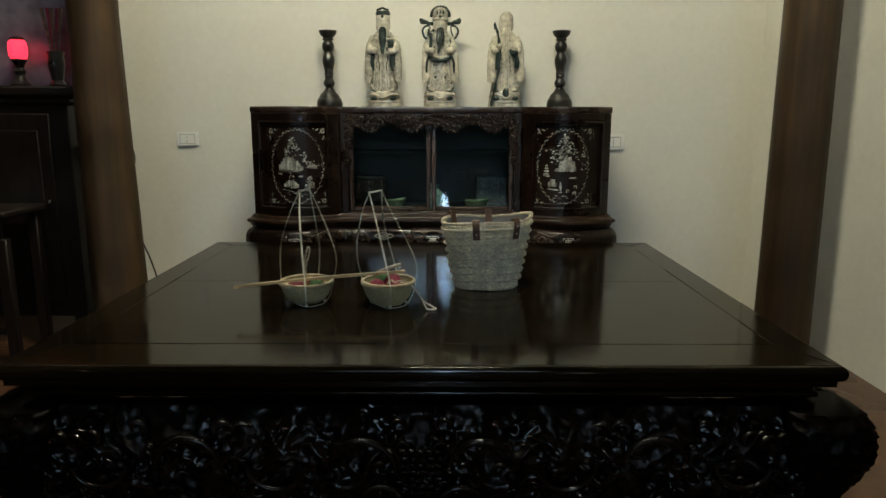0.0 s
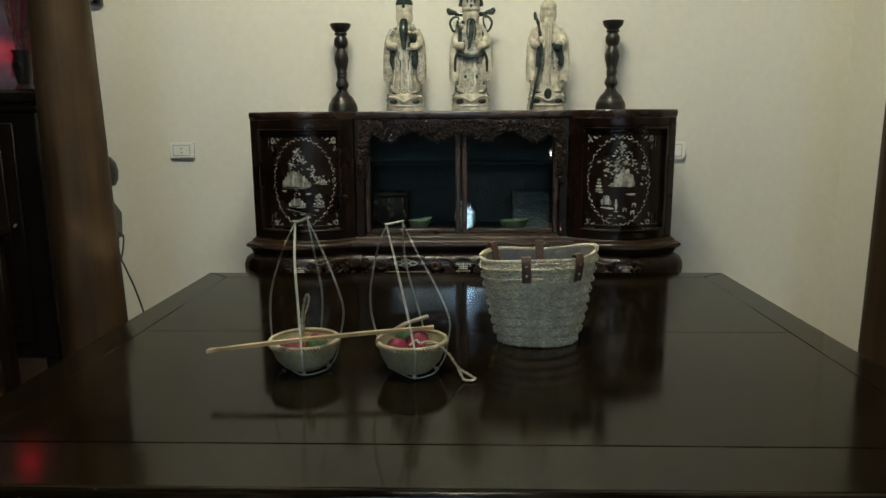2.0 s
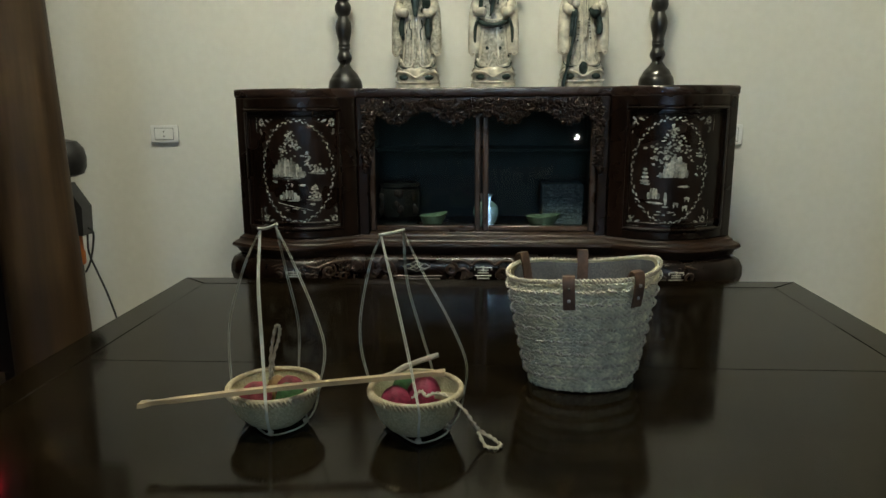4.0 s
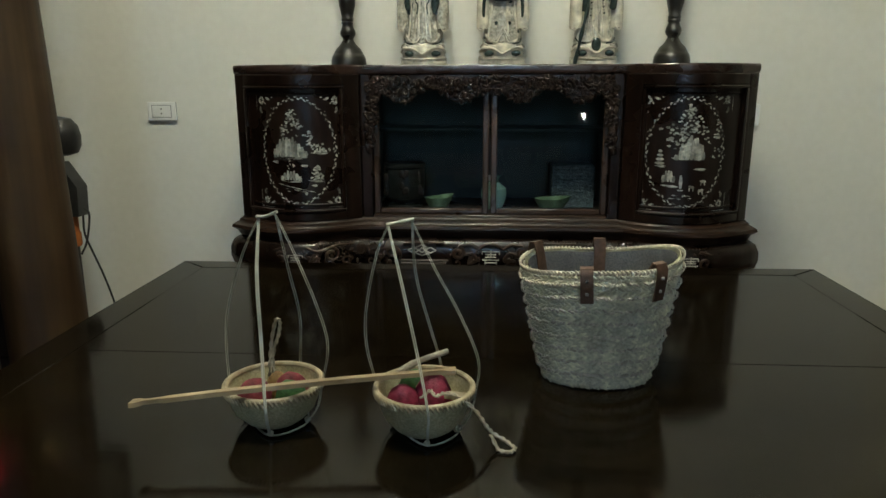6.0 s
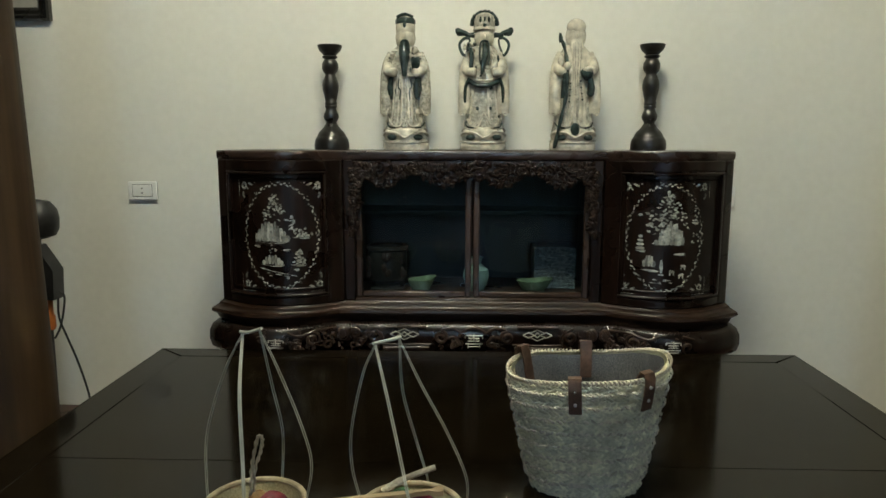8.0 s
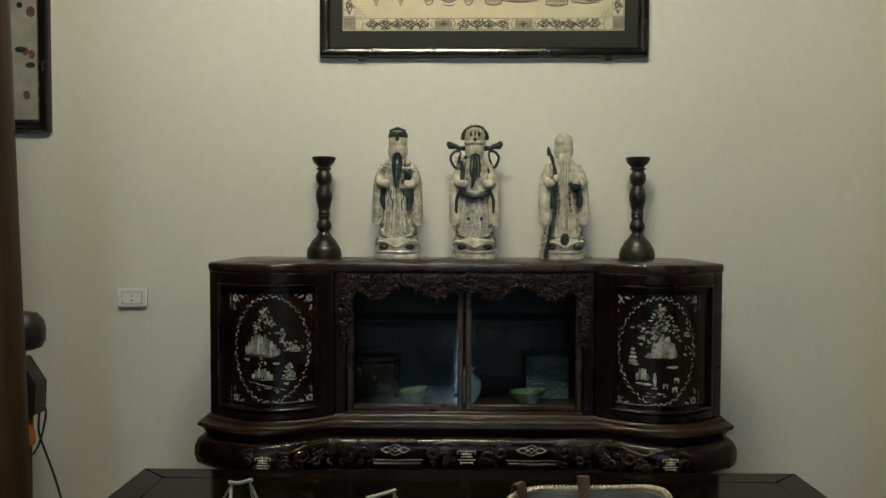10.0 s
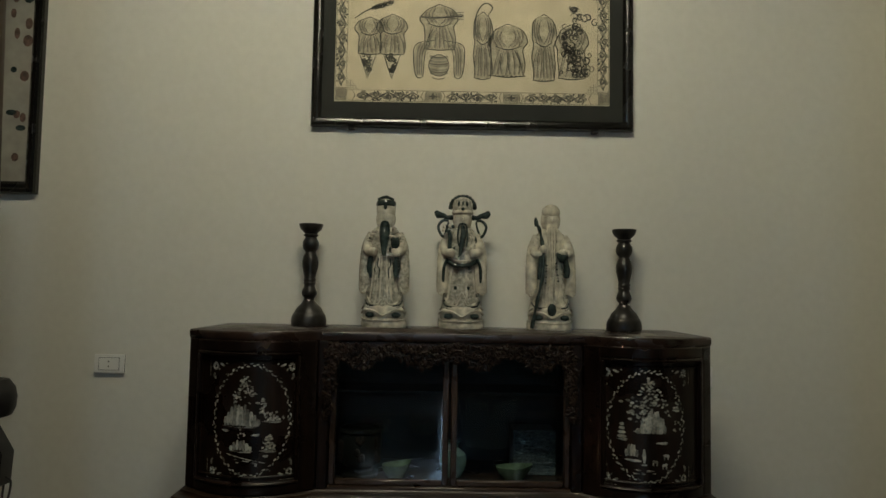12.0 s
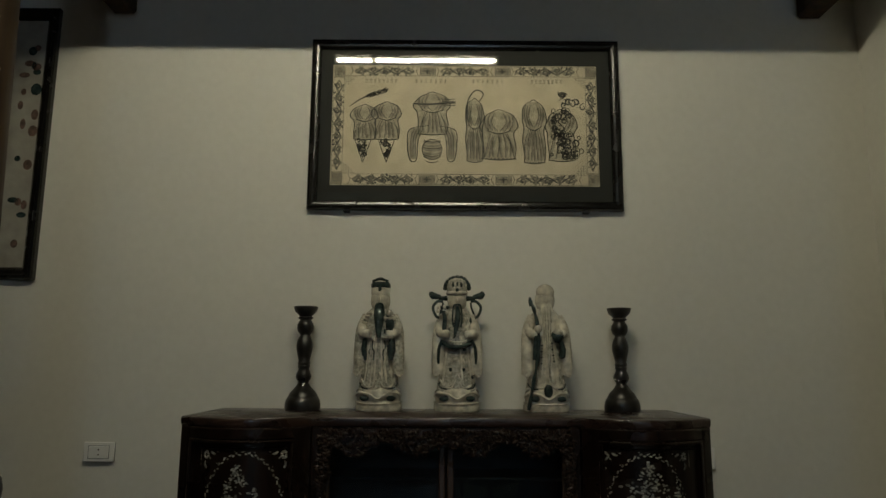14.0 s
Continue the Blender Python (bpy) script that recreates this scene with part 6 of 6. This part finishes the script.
def bag_at(a, s, grow=0.0):
    """A point of the bag's wall at angle a and height share s."""
    w, d = 0.108 + 0.055 * s ** 0.9 + grow, 0.083 + 0.024 * s + grow
    u, v = w * math.cos(a), d * math.sin(a)
    x, y = BC.x + u * math.cos(BT) - v * math.sin(BT), BC.y + u * math.sin(BT) + v * math.cos(BT)
    return Vector((x, y, TOP + 0.004 + BH * s + s * (0.008 * math.cos(a) + 0.004 * math.cos(2 * a + 0.5)) + (0.002 + 0.003 * s) * math.sin(3 * a + 1)))


def bag_axes(a, s):
    p = bag_at(a, s)
    t = (bag_at(a + 0.01, s) - p).normalized()
    up = (bag_at(a, s + 0.01) - p).normalized()
    return p, t, up, t.cross(up).normalized()


def laid(shape, a, s, length, width, height, slant, out, tilt=0.0):
    """A straw leaf lying on the wall of the bag, its face tilted upward by tilt."""
    p, t, up, n = bag_axes(a, s)
    n, up = n * math.cos(tilt) + up * math.sin(tilt), up * math.cos(tilt) - n * math.sin(tilt)
    d = t * math.cos(slant) + up * math.sin(slant)
    m = Matrix((d, n.cross(d), n)).transposed()
    shape.blob(p + bag_axes(a, s)[3] * out, (length, width, height), 6, 4, m)


def shingle(f):
    """How far a braid stands out at share f of its height: a full lower edge, drawn in above."""
    return 0.0115 * min(1, f / 0.14) * (1 - max(0, f - 0.14) / 0.86) - 0.0055


bag = thing("straw_bag", (BC.x, BC.y, TOP), "oval woven straw bag with brown leather tabs, open at the top", "bag")
N, M = 64, 72
shell = [[bag_at(2 * math.pi * j / N, i / M, shingle((i % 8) / 8) - 0.0008) for j in range(N)] for i in range(M + 1)]
floor_ring = [bag_at(2 * math.pi * j / N, 0, -0.03) for j in range(N)]
part("body", Shape().rings([floor_ring] + shell, caps=False).rings([[bag_at(2 * math.pi * j / N, 0, -0.03) + Vector((0, 0, q)) for j in range(N)] for q in (0, 0.004)]), STRAW, bag, "greenish straw wall")
rnd = random.Random(31)
for band in range(9):
    sh = Shape()
    for row in range(4):
        n = 84
        for k in range(n):
            a = 2 * math.pi * (k + 0.5 * row + rnd.uniform(-0.3, 0.3)) / n
            f = (row + 0.6) / 4.3 + rnd.uniform(-0.06, 0.06)
            laid(sh, a, (band + f) / 9, rnd.uniform(0.006, 0.011), rnd.uniform(0.0024, 0.0036), 0.0011, (0.45 if row % 2 else -0.45) + rnd.uniform(-0.25, 0.25), shingle(max(0.1, min(1, f))) + rnd.uniform(-0.0004, 0.0007), rnd.uniform(0.38, 0.6))
    part("straw_braid", sh, STRAW, bag, "plaited straw band", sharp=180)
for seam in range(1, 9):
    sh = Shape()
    for k in range(110):
        a = 2 * math.pi * (k + rnd.uniform(-0.4, 0.4)) / 110
        laid(sh, a, (seam + 0.15) / 9 + rnd.uniform(-0.008, 0.008), rnd.uniform(0.003, 0.0075), 0.0034 - 0.0010 * seam / 8, 0.0026 - 0.0008 * seam / 8, rnd.uniform(-0.9, 0.9), 0.0092 - 0.0012 * seam / 8 + rnd.uniform(-0.0012, 0.0012), 0.4)
    part("pale_stitching", sh, STRAW_PALE, bag, "pale uneven stitched seam", sharp=180)
for s0, name in ((1.0, "rim_binding"), (0.004, "foot_binding")):
    sh = Shape()
    for k in range(120):
        a = 2 * math.pi * k / 120
        for row in ((0, 1) if s0 == 1.0 else (0,)):
            laid(sh, a + row * 0.026, s0 - (0.012 * row if s0 == 1 else 0), 0.0068, 0.0028, 0.0024, (0.7 if row else -0.7) + rnd.uniform(-0.25, 0.25), 0.0015 + rnd.uniform(0, 0.001))
    part(name, sh, STRAW_PALE, bag, "whipped straw edge", sharp=180)
part("lining", Shape().rings([[bag_at(2 * math.pi * j / N, s, -0.009 - 0.016 * s * abs(noise.noise(Vector((2.2 * math.cos(2 * math.pi * j / N), 2.2 * math.sin(2 * math.pi * j / N), s * 2.5))))) for j in range(N)] for s in (0.02, 0.2, 0.4, 0.6, 0.75, 0.88, 0.955, 0.985)], caps=False)
     .rings([[bag_at(2 * math.pi * j / N, 0.03, g) for j in range(N)] for g in (-0.008, -0.04, -0.075)], caps=False), LINING, bag, "dotted blue-grey cloth lining", sharp=180)
for a, up_by, front in ((-1.93, 0.0, True), (-1.02, 0.003, True), (2.42, 0.012, False), (1.42, 0.016, False)):
    sh, path = Shape(), []
    p, t, up, n = bag_axes(a, 1.0)
    for s, out in ((0.76, 0.0118), (0.84, 0.0122), (0.93, 0.0116), (1.0, 0.009)):
        q, _, _, nn = bag_axes(a, s)
        path.append((q + nn * out, nn))
    path.append((p + n * 0.004 + Vector((0, 0, 0.008 + up_by)), n))
    path.append((p - n * 0.007 + Vector((0, 0, 0.008 + up_by)), n))
    for s in (0.99, 0.92, 0.84, 0.78):
        q, _, _, nn = bag_axes(a, s)
        path.append((q - nn * 0.014, nn))
    rr = []
    for i, (q, nn) in enumerate(path):
        d = (path[min(i + 1, len(path) - 1)][0] - path[max(0, i - 1)][0]).normalized()
        o = t.cross(d).normalized()
        rr.append([q - t * 0.0122 - o * 0.0014, q + t * 0.0122 - o * 0.0014, q + t * 0.0122 + o * 0.0014, q - t * 0.0122 + o * 0.0014])
    tab = part("leather_tab", Shape().rings(rr), LEATHER, bag, "folded brown leather handle tab")
    for s in (0.945, 0.84):
        q, _, _, nn = bag_axes(a, s)
        part("rivet", Shape().blob(q + nn * 0.0135, (0.0036, 0.0036, 0.0036), 10, 6), STEEL, tab, "round steel rivet")

# ---- shoulder baskets with their pole ----


def low(p):
    """Places in the basket group, brought down on the bed."""
    return (p[0] - 0.003, p[1] + 0.044, max(p[2] - 0.026, TOP + 0.0045))


def hanger_basket(c, rim_z, tops, lefts, name_label, seed):
    """A small bamboo bowl in four long rattan strips."""
    r = random.Random(seed)
    cx, cy = c
    h = rim_z - TOP - 0.006
    k = thing("carrying_basket", (cx, cy, TOP), name_label, "basket", "pair of carrying baskets")
    z = TOP + 0.004
    part("bowl", Shape().lathe((cx, cy, z), [(0.02, 0.0), (0.044, 0.001), (0.056, 0.010), (0.071, h * 0.38), (0.080, h * 0.7), (0.084, h), (0.080, h), (0.076, h * 0.7), (0.067, h * 0.38), (0.052, 0.014), (0.01, 0.007)], 48), BAMBOO_WEAVE, k, "grey-green woven bamboo bowl")
    part("rim", Shape().tube([(cx + 0.0835 * math.cos(a), cy + 0.0835 * math.sin(a), rim_z) for a in [2 * math.pi * j / 48 for j in range(49)]], 0.0052, 8), BAMBOO_RIM, k, "pale bamboo rim")
    st = Shape()
    for j in range(66):
        a = 2 * math.pi * j / 66
        m = Matrix.Rotation(a, 3, "Z") @ Matrix.Rotation(0.5, 3, "X")
        st.blob((cx + 0.087 * math.cos(a), cy + 0.087 * math.sin(a), rim_z - 0.0035), (0.0034, 0.0025, 0.0088), 6, 4, m)
    part("rim_stitching", st, BAMBOO_RIM, k, "close stitches under the rim", sharp=180)
    A, B = (low(q) for q in tops)
    lefts = [[low(q) for q in row] for row in lefts]
    feet = [(cx - 0.075, cy + 0.01), (cx + 0.012, cy - 0.082), (cx + 0.02, cy + 0.082), (cx + 0.078, cy - 0.012)]
    for i, (top, mids) in enumerate(((A, lefts[0]), (A, lefts[1]), (B, lefts[2]), (B, lefts[3]))):
        fx, fy = feet[i]
        ux, uy = (fx - cx) / 0.08, (fy - cy) / 0.08
        rim_p = (cx + ux * 0.092, cy + uy * 0.092, rim_z)
        under = [(cx + ux * 0.085, cy + uy * 0.085, TOP + h * 0.6), (cx + ux * 0.0735, cy + uy * 0.0735, TOP + h * 0.28), (cx + ux * 0.062, cy + uy * 0.062, TOP + 0.008)]
        sh = Shape()
        for o in (-0.0010, 0.0010):
            pts = bow([(top[0] + o, top[1], top[2])] + [(m[0] + o * 1.3, m[1] + o, m[2]) for j, m in enumerate(mids)] + [(rim_p[0] + o, rim_p[1] + o, rim_p[2])] + [(q[0] + o, q[1] + o, q[2]) for q in under], 6)
            sh.tube(pts, 0.00115 if i != 1 else 0.0015, 6, 0, 0.6)
        part("strap", sh, RATTAN, k, "doubled pale rattan strip")
        part("knot", Shape().blob((under[2][0], under[2][1], TOP + 0.009), (0.006, 0.006, 0.005), 8, 6, None, 0, 0.3), RATTAN, k)
    part("foot_loop", Shape().tube(bow([(cx + 0.79 * (f[0] - cx), cy + 0.79 * (f[1] - cy), TOP + 0.005) for f in (feet[0], feet[1], feet[3], feet[2], feet[0])], 5), 0.0018, 6), RATTAN, k, "rattan loop round the foot")
    part("top_tie", Shape().tube(bow([(A[0] - 0.004, A[1], A[2] + 0.002), (A[0] * 0.6 + B[0] * 0.4, A[1] * 0.6 + B[1] * 0.4, A[2] + 0.004), (B[0] + 0.003, B[1], B[2] + 0.004)], 5), 0.0029, 8), RATTAN, k, "wrapped tie joining the straps")
    return k


C1, C2, R1, R2 = (-0.388, 2.165), (-0.116, 2.147), 0.632, 0.638
hanger_basket(C1, R1, ((-0.403, 2.15, 0.951), (-0.366, 2.126, 0.962)),
              ([(-0.437, 2.145, 0.88), (-0.470, 2.14, 0.77)], [(-0.396, 2.10, 0.86), (-0.384, 2.065, 0.75)], [(-0.356, 2.15, 0.86), (-0.350, 2.185, 0.76)], [(-0.335, 2.125, 0.89), (-0.300, 2.12, 0.80), (-0.283, 2.115, 0.73)]),
              "woven bamboo bowl slung in rattan strips, with pink fibre eggs", 1)
hanger_basket(C2, R2, ((-0.168, 2.085, 0.952), (-0.131, 2.104, 0.956)),
              ([(-0.190, 2.095, 0.90), (-0.212, 2.105, 0.80), (-0.213, 2.11, 0.73)], [(-0.145, 2.065, 0.86), (-0.118, 2.035, 0.75)], [(-0.128, 2.125, 0.86), (-0.110, 2.165, 0.76)], [(-0.095, 2.10, 0.88), (-0.052, 2.095, 0.80), (-0.020, 2.093, 0.72)]),
              "woven bamboo bowl slung in rattan strips, with crimson balls", 2)
pole = Shape()
P0, P1 = Vector((-0.594, 2.054, 0.638)), Vector((-0.062, 2.149, 0.668))
rr = []
for i in range(49):
    s = i / 48
    p = P0.lerp(P1, s) + Vector((0, 0, 0.004 * math.sin(math.pi * s)))
    w = 0.0085 if 0.085 < s < 0.915 else (0.0045 if 0.04 < s < 0.96 else 0.0125)
    rr.append([(p.x, p.y - w * 0.8, p.z - 0.004), (p.x, p.y + w * 0.8, p.z - 0.004), (p.x, p.y + w * 0.7, p.z + 0.004), (p.x, p.y - w * 0.7, p.z + 0.004)])
solid("carrying_pole", pole.rings(rr), BAMBOO_POLE, "split bamboo shoulder pole with notched ends across the baskets", "pole", at=tuple(P0))


def egg(name, p, r, turn, mat, label, cat):
    s = Shape()
    p = low(p)
    s.blob(p, (r[0], r[1], r[2] * 0.88), 18, 12, Euler(turn).to_matrix(), 0, 0.06)
    solid(name, s, mat, label, cat, "fibre eggs and balls in the baskets", at=tuple(p), sharp=180)


egg("fibre_egg", (-0.420, 2.114, 0.630), (0.031, 0.026, 0.042), (0, 0.3, 0.2), PINK, "dull pink fibre-wrapped egg lying in the bowl", "egg")
egg("fibre_egg", (-0.358, 2.140, 0.632), (0.030, 0.022, 0.043), (0, -0.3, 0.5), PINK, "pink fibre-wrapped egg beside a green one", "egg")
egg("fibre_egg", (-0.350, 2.108, 0.632), (0.028, 0.018, 0.042), (0, -0.3, 0.5), LEAF_GREEN, "bright green fibre-wrapped egg", "egg")
egg("fibre_egg", (-0.388, 2.148, 0.628), (0.022, 0.02, 0.046), (0.1, 0.1, 0), OCHRE, "ochre brown fibre-wrapped egg", "egg")
egg("fibre_ball", (-0.149, 2.087, 0.632), (0.030, 0.029, 0.048), (0, 0, 0), CRIMSON, "dark crimson fibre ball in the bowl", "ball")
egg("fibre_ball", (-0.098, 2.105, 0.638), (0.034, 0.032, 0.055), (0, 0, 0), CRIMSON, "dark crimson fibre ball resting higher", "ball")
egg("fibre_egg", (-0.138, 2.142, 0.642), (0.026, 0.02, 0.048), (0.2, 0.3, 0), LEAF_GREEN, "green fibre bundle at the back of the bowl", "egg")


def twisted(pts, r):
    """Two twined strands."""
    sh = Shape()
    pts = [low(p) for p in pts]
    for ph in (0, math.pi):
        sh.tube([(p[0] + r * math.cos(i * 0.9 + ph), p[1] + r * math.sin(i * 0.9 + ph), p[2] + r * 0.6 * math.sin(i * 0.9 + ph)) for i, p in enumerate(pts)], r * 1.05, 6)
    return sh


solid("rope_loop", twisted(bow([(-0.398, 2.140, 0.66), (-0.397, 2.146, 0.70), (-0.392, 2.15, 0.735), (-0.384, 2.152, 0.765), (-0.377, 2.152, 0.758), (-0.381, 2.151, 0.735), (-0.391, 2.149, 0.705), (-0.393, 2.143, 0.66)], 7), 0.0019), ROPE, "upright twisted grey twine loop in the bowl", "rope", "twine loops", at=(-0.397, 2.146, 0.66), sharp=180)
solid("rope_loop", twisted(bow([(-0.115, 2.058, 0.664), (-0.10, 2.066, 0.674), (-0.09, 2.058, 0.668), (-0.075, 2.062, 0.672), (-0.05, 2.055, 0.668), (-0.022, 2.052, 0.645), (-0.006, 2.05, 0.622), (0.008, 2.056, 0.603), (0.03, 2.055, 0.590), (0.043, 2.04, 0.582), (0.034, 2.026, 0.580), (0.016, 2.030, 0.587), (0.002, 2.044, 0.608)], 7), 0.0019), ROPE, "twisted grey twine loop hanging over the rim", "rope", "twine loops", at=(-0.09, 2.06, 0.66), sharp=180)
solid("twig", Shape().tube([low(q) for q in bow([(-0.165, 2.135, 0.672), (-0.13, 2.15, 0.690), (-0.075, 2.165, 0.706)], 6)], [0.007] * 6 + [0.0055] * 6 + [0.005], 8), ROPE, "short grey fibrous stick in the bowl", "stick", at=(-0.13, 2.15, 0.69))
solid("bamboo_wedge", Shape().slab([(-0.080, 2.122), (-0.042, 2.112), (-0.040, 2.130), (-0.072, 2.136)], 0.628, 0.636), BAMBOO_RIM, "flat pale bamboo piece in the bowl", "bamboo piece", at=(-0.06, 2.08, 0.655))

# ---- beside the pillar ----
tool = thing("floor_tool", (-1.64, 3.6, FLOOR), "black and orange upright electric floor tool behind the pillar", "tool")
part("foot", Shape().lathe((-1.64, 3.6, FLOOR), [(0.12, 0), (0.13, 0.01), (0.12, 0.04), (0.03, 0.07)], 28), BLACK_PLASTIC, tool)
part("pole", Shape().tube([(-1.635, 3.6, FLOOR + 0.06), (-1.632, 3.6, 0.545)], 0.019, 14), BLACK_PLASTIC, tool, "black tube")
part("sleeve", Shape().lathe((-1.628, 3.6, 0.53), [(0.024, 0), (0.027, 0.01), (0.027, 0.05), (0.022, 0.06), (0.022, 0.125)], 18), ORANGE_PLASTIC, tool, "orange plastic sleeve")
cb = part("control_box", Shape().rings([[(-1.665, y, 0.652), (-1.578, y, 0.652), (-1.572, y, 0.765), (-1.60, y, 0.81), (-1.632, y, 0.86), (-1.665, y, 0.86)] for y in (3.565, 3.635)]), BLACK_PLASTIC, tool, "black control box")
part("knob", Shape().blob((-1.617, 3.556, 0.732), (0.016, 0.012, 0.016), 14, 9), WHITE_PLASTIC, cb, "white round knob")
part("neck", Shape().tube([(-1.645, 3.6, 0.85), (-1.642, 3.6, 0.91)], 0.014, 10), BLACK_PLASTIC, tool)
part("head", Shape().lathe((-1.634, 3.6, 0.885), [(0.03, 0.0), (0.058, 0.01), (0.070, 0.035), (0.073, 0.075), (0.066, 0.11), (0.045, 0.138), (0.0, 0.148)], 26), BLACK_PLASTIC, tool, "round black head")
part("cable", Shape().tube(bow([(-1.576, 3.6, 0.68), (-1.556, 3.598, 0.66), (-1.560, 3.59, 0.60), (-1.575, 3.585, 0.54), (-1.595, 3.58, 0.50)], 8), 0.004, 6), BLACK_PLASTIC, tool, "thin black cable loop")
part("cable", Shape().tube(bow([(-1.582, 3.6, 0.655), (-1.578, 3.59, 0.58), (-1.545, 3.58, 0.50), (-1.51, 3.57, 0.42), (-1.48, 3.568, 0.315), (-1.455, 3.57, 0.18), (-1.43, 3.60, FLOOR + 0.004), (-1.40, 3.75, FLOOR + 0.004)], 8), 0.0045, 6), BLACK_PLASTIC, tool, "black mains cable")

# ---- altar corner ----
AX, AY0, AY1, AT = -1.69, 3.30, 3.56, 1.306
altar = thing("altar_cabinet", (-2.4, 3.43, FLOOR), "tall dark wooden altar cabinet with panelled doors", "altar")
part("top", Shape().box(-3.1, AX, AY0, AY1, AT - 0.05, AT, 0.01), ALTAR_WOOD, altar, "thick dark altar top")
# added panel: its purple-grey colour holds the dim bluish light on the wall
part("wall_stand_in", Shape().box(-3.08, AX - 0.10, AY1 - 0.035, AY1 - 0.012, AT + 0.001, 1.735, 0.006), DIM_WALL_PANEL, altar, "glossy panel added in place of the dim bluish wall, catching the red light")
part("cornice", Shape().box(-3.08, AX - 0.045, AY0 + 0.02, AY1 - 0.01, AT - 0.085, AT - 0.051, 0.01), ALTAR_WOOD, altar)
part("case", Shape().box(-3.06, AX - 0.065, AY0 + 0.045, AY1 - 0.02, 0.16, AT - 0.086, 0.006), ALTAR_WOOD, altar, "dark panelled case")
for k in range(3):
    x0 = -3.05 + 0.41 * k
    d = part("door", Shape().box(x0, x0 + 0.39, AY0 + 0.027, AY0 + 0.044, 0.24, AT - 0.13, 0.005), ALTAR_WOOD, altar, "dark panelled door")
    part("panel", Shape().box(x0 + 0.055, x0 + 0.335, AY0 + 0.017, AY0 + 0.026, 0.32, AT - 0.21, 0.008), ALTAR_WOOD, d)
    part("handle", Shape().blob((x0 + 0.362, AY0 + 0.02, 0.75), (0.01, 0.014, 0.01), 10, 6), STEEL, d, "small brass knob")
for x in (-3.02, AX - 0.105):
    for y in (AY0 + 0.085, AY1 - 0.06):
        part("leg", Shape().box(x - 0.035, x + 0.035, y - 0.03, y + 0.03, FLOOR, 0.159, 0.006), ALTAR_WOOD, altar)
desk = thing("offering_table", (-2.4, 3.1, FLOOR), "dark wooden offering table before the altar", "table")
part("tabletop", Shape().box(-2.95, -1.857, 2.93, 3.27, 0.722, 0.752, 0.008), ALTAR_WOOD, desk, "dark table top")
part("apron", Shape().box(-2.9, -1.907, 2.97, 3.0, 0.626, 0.721, 0.005), ALTAR_WOOD, desk)
for x in (-2.9, -1.907):
    for y in (2.985, 3.235):
        part("leg", Shape().box(x - 0.025, x + 0.025, y - 0.022, y + 0.022, FLOOR, 0.625 if y < 3.1 else 0.721, 0.006), ALTAR_WOOD, desk)
part("stretcher", Shape().box(-2.874, -1.933, 2.973, 2.997, 0.40, 0.45, 0.004), ALTAR_WOOD, desk)
LX, LY = -2.012, 3.43
red = thing("red_lamp", (LX, LY, AT), "small glowing red glass lamp on a turned stand", "lamp")
part("stand", Shape().lathe((LX, LY, AT), [(0.045, 0), (0.047, 0.013), (0.027, 0.028), (0.018, 0.055), (0.029, 0.073), (0.018, 0.09), (0.027, 0.113), (0.038, 0.123), (0.038, 0.13)], 24), BLACK_TURNED, red, "dark turned stand")
part("shade", Shape().lathe((LX, LY, AT + 0.131), [(0.033, 0), (0.041, 0.018), (0.043, 0.055), (0.038, 0.082), (0.027, 0.092), (0.0, 0.094)], 24), RED_GLASS, red, "glowing red glass shade")
part("collar", Shape().lathe((LX, LY, AT + 0.222), [(0.03, 0), (0.032, 0.008), (0.018, 0.016), (0.0, 0.018)], 20), BLACK_TURNED, red)
JX, JY = -1.83, 3.43
urn = thing("incense_jar", (JX, JY, AT), "dark turned jar holding reddish incense bundles", "jar")
part("jar", Shape().lathe((JX, JY, AT), [(0.032, 0), (0.04, 0.01), (0.027, 0.03), (0.033, 0.065), (0.04, 0.11), (0.036, 0.145), (0.042, 0.16), (0.042, 0.166), (0.033, 0.164)], 24), BLACK_TURNED, urn, "dark turned jar")
for k in range(5):
    dx = -0.03 + 0.015 * k
    part("joss_stick", Shape().tube([(JX + dx * 0.4, JY, AT + 0.15), (JX + dx * 1.6, JY + 0.01 * (k % 2), AT + 0.37)], [0.007, 0.009], 8), CRIMSON if k % 2 else MAROON, urn)

# small bulb lamp behind the walk, seen only as a spark in the glass
bulb = thing("stand_lamp", (1.1, -2.0, FLOOR), "small bare bulb on a thin black stand", "lamp")
part("stand", Shape().lathe((1.1, -2.0, FLOOR), [(0.12, 0), (0.12, 0.015), (0.012, 0.03), (0.012, 0.72)], 20), BLACK_PLASTIC, bulb)
part("bulb", Shape().blob((1.1, -2.0, 0.78), (0.028, 0.028, 0.032), 16, 10), BULB_GLOW, bulb, "small glowing white bulb")
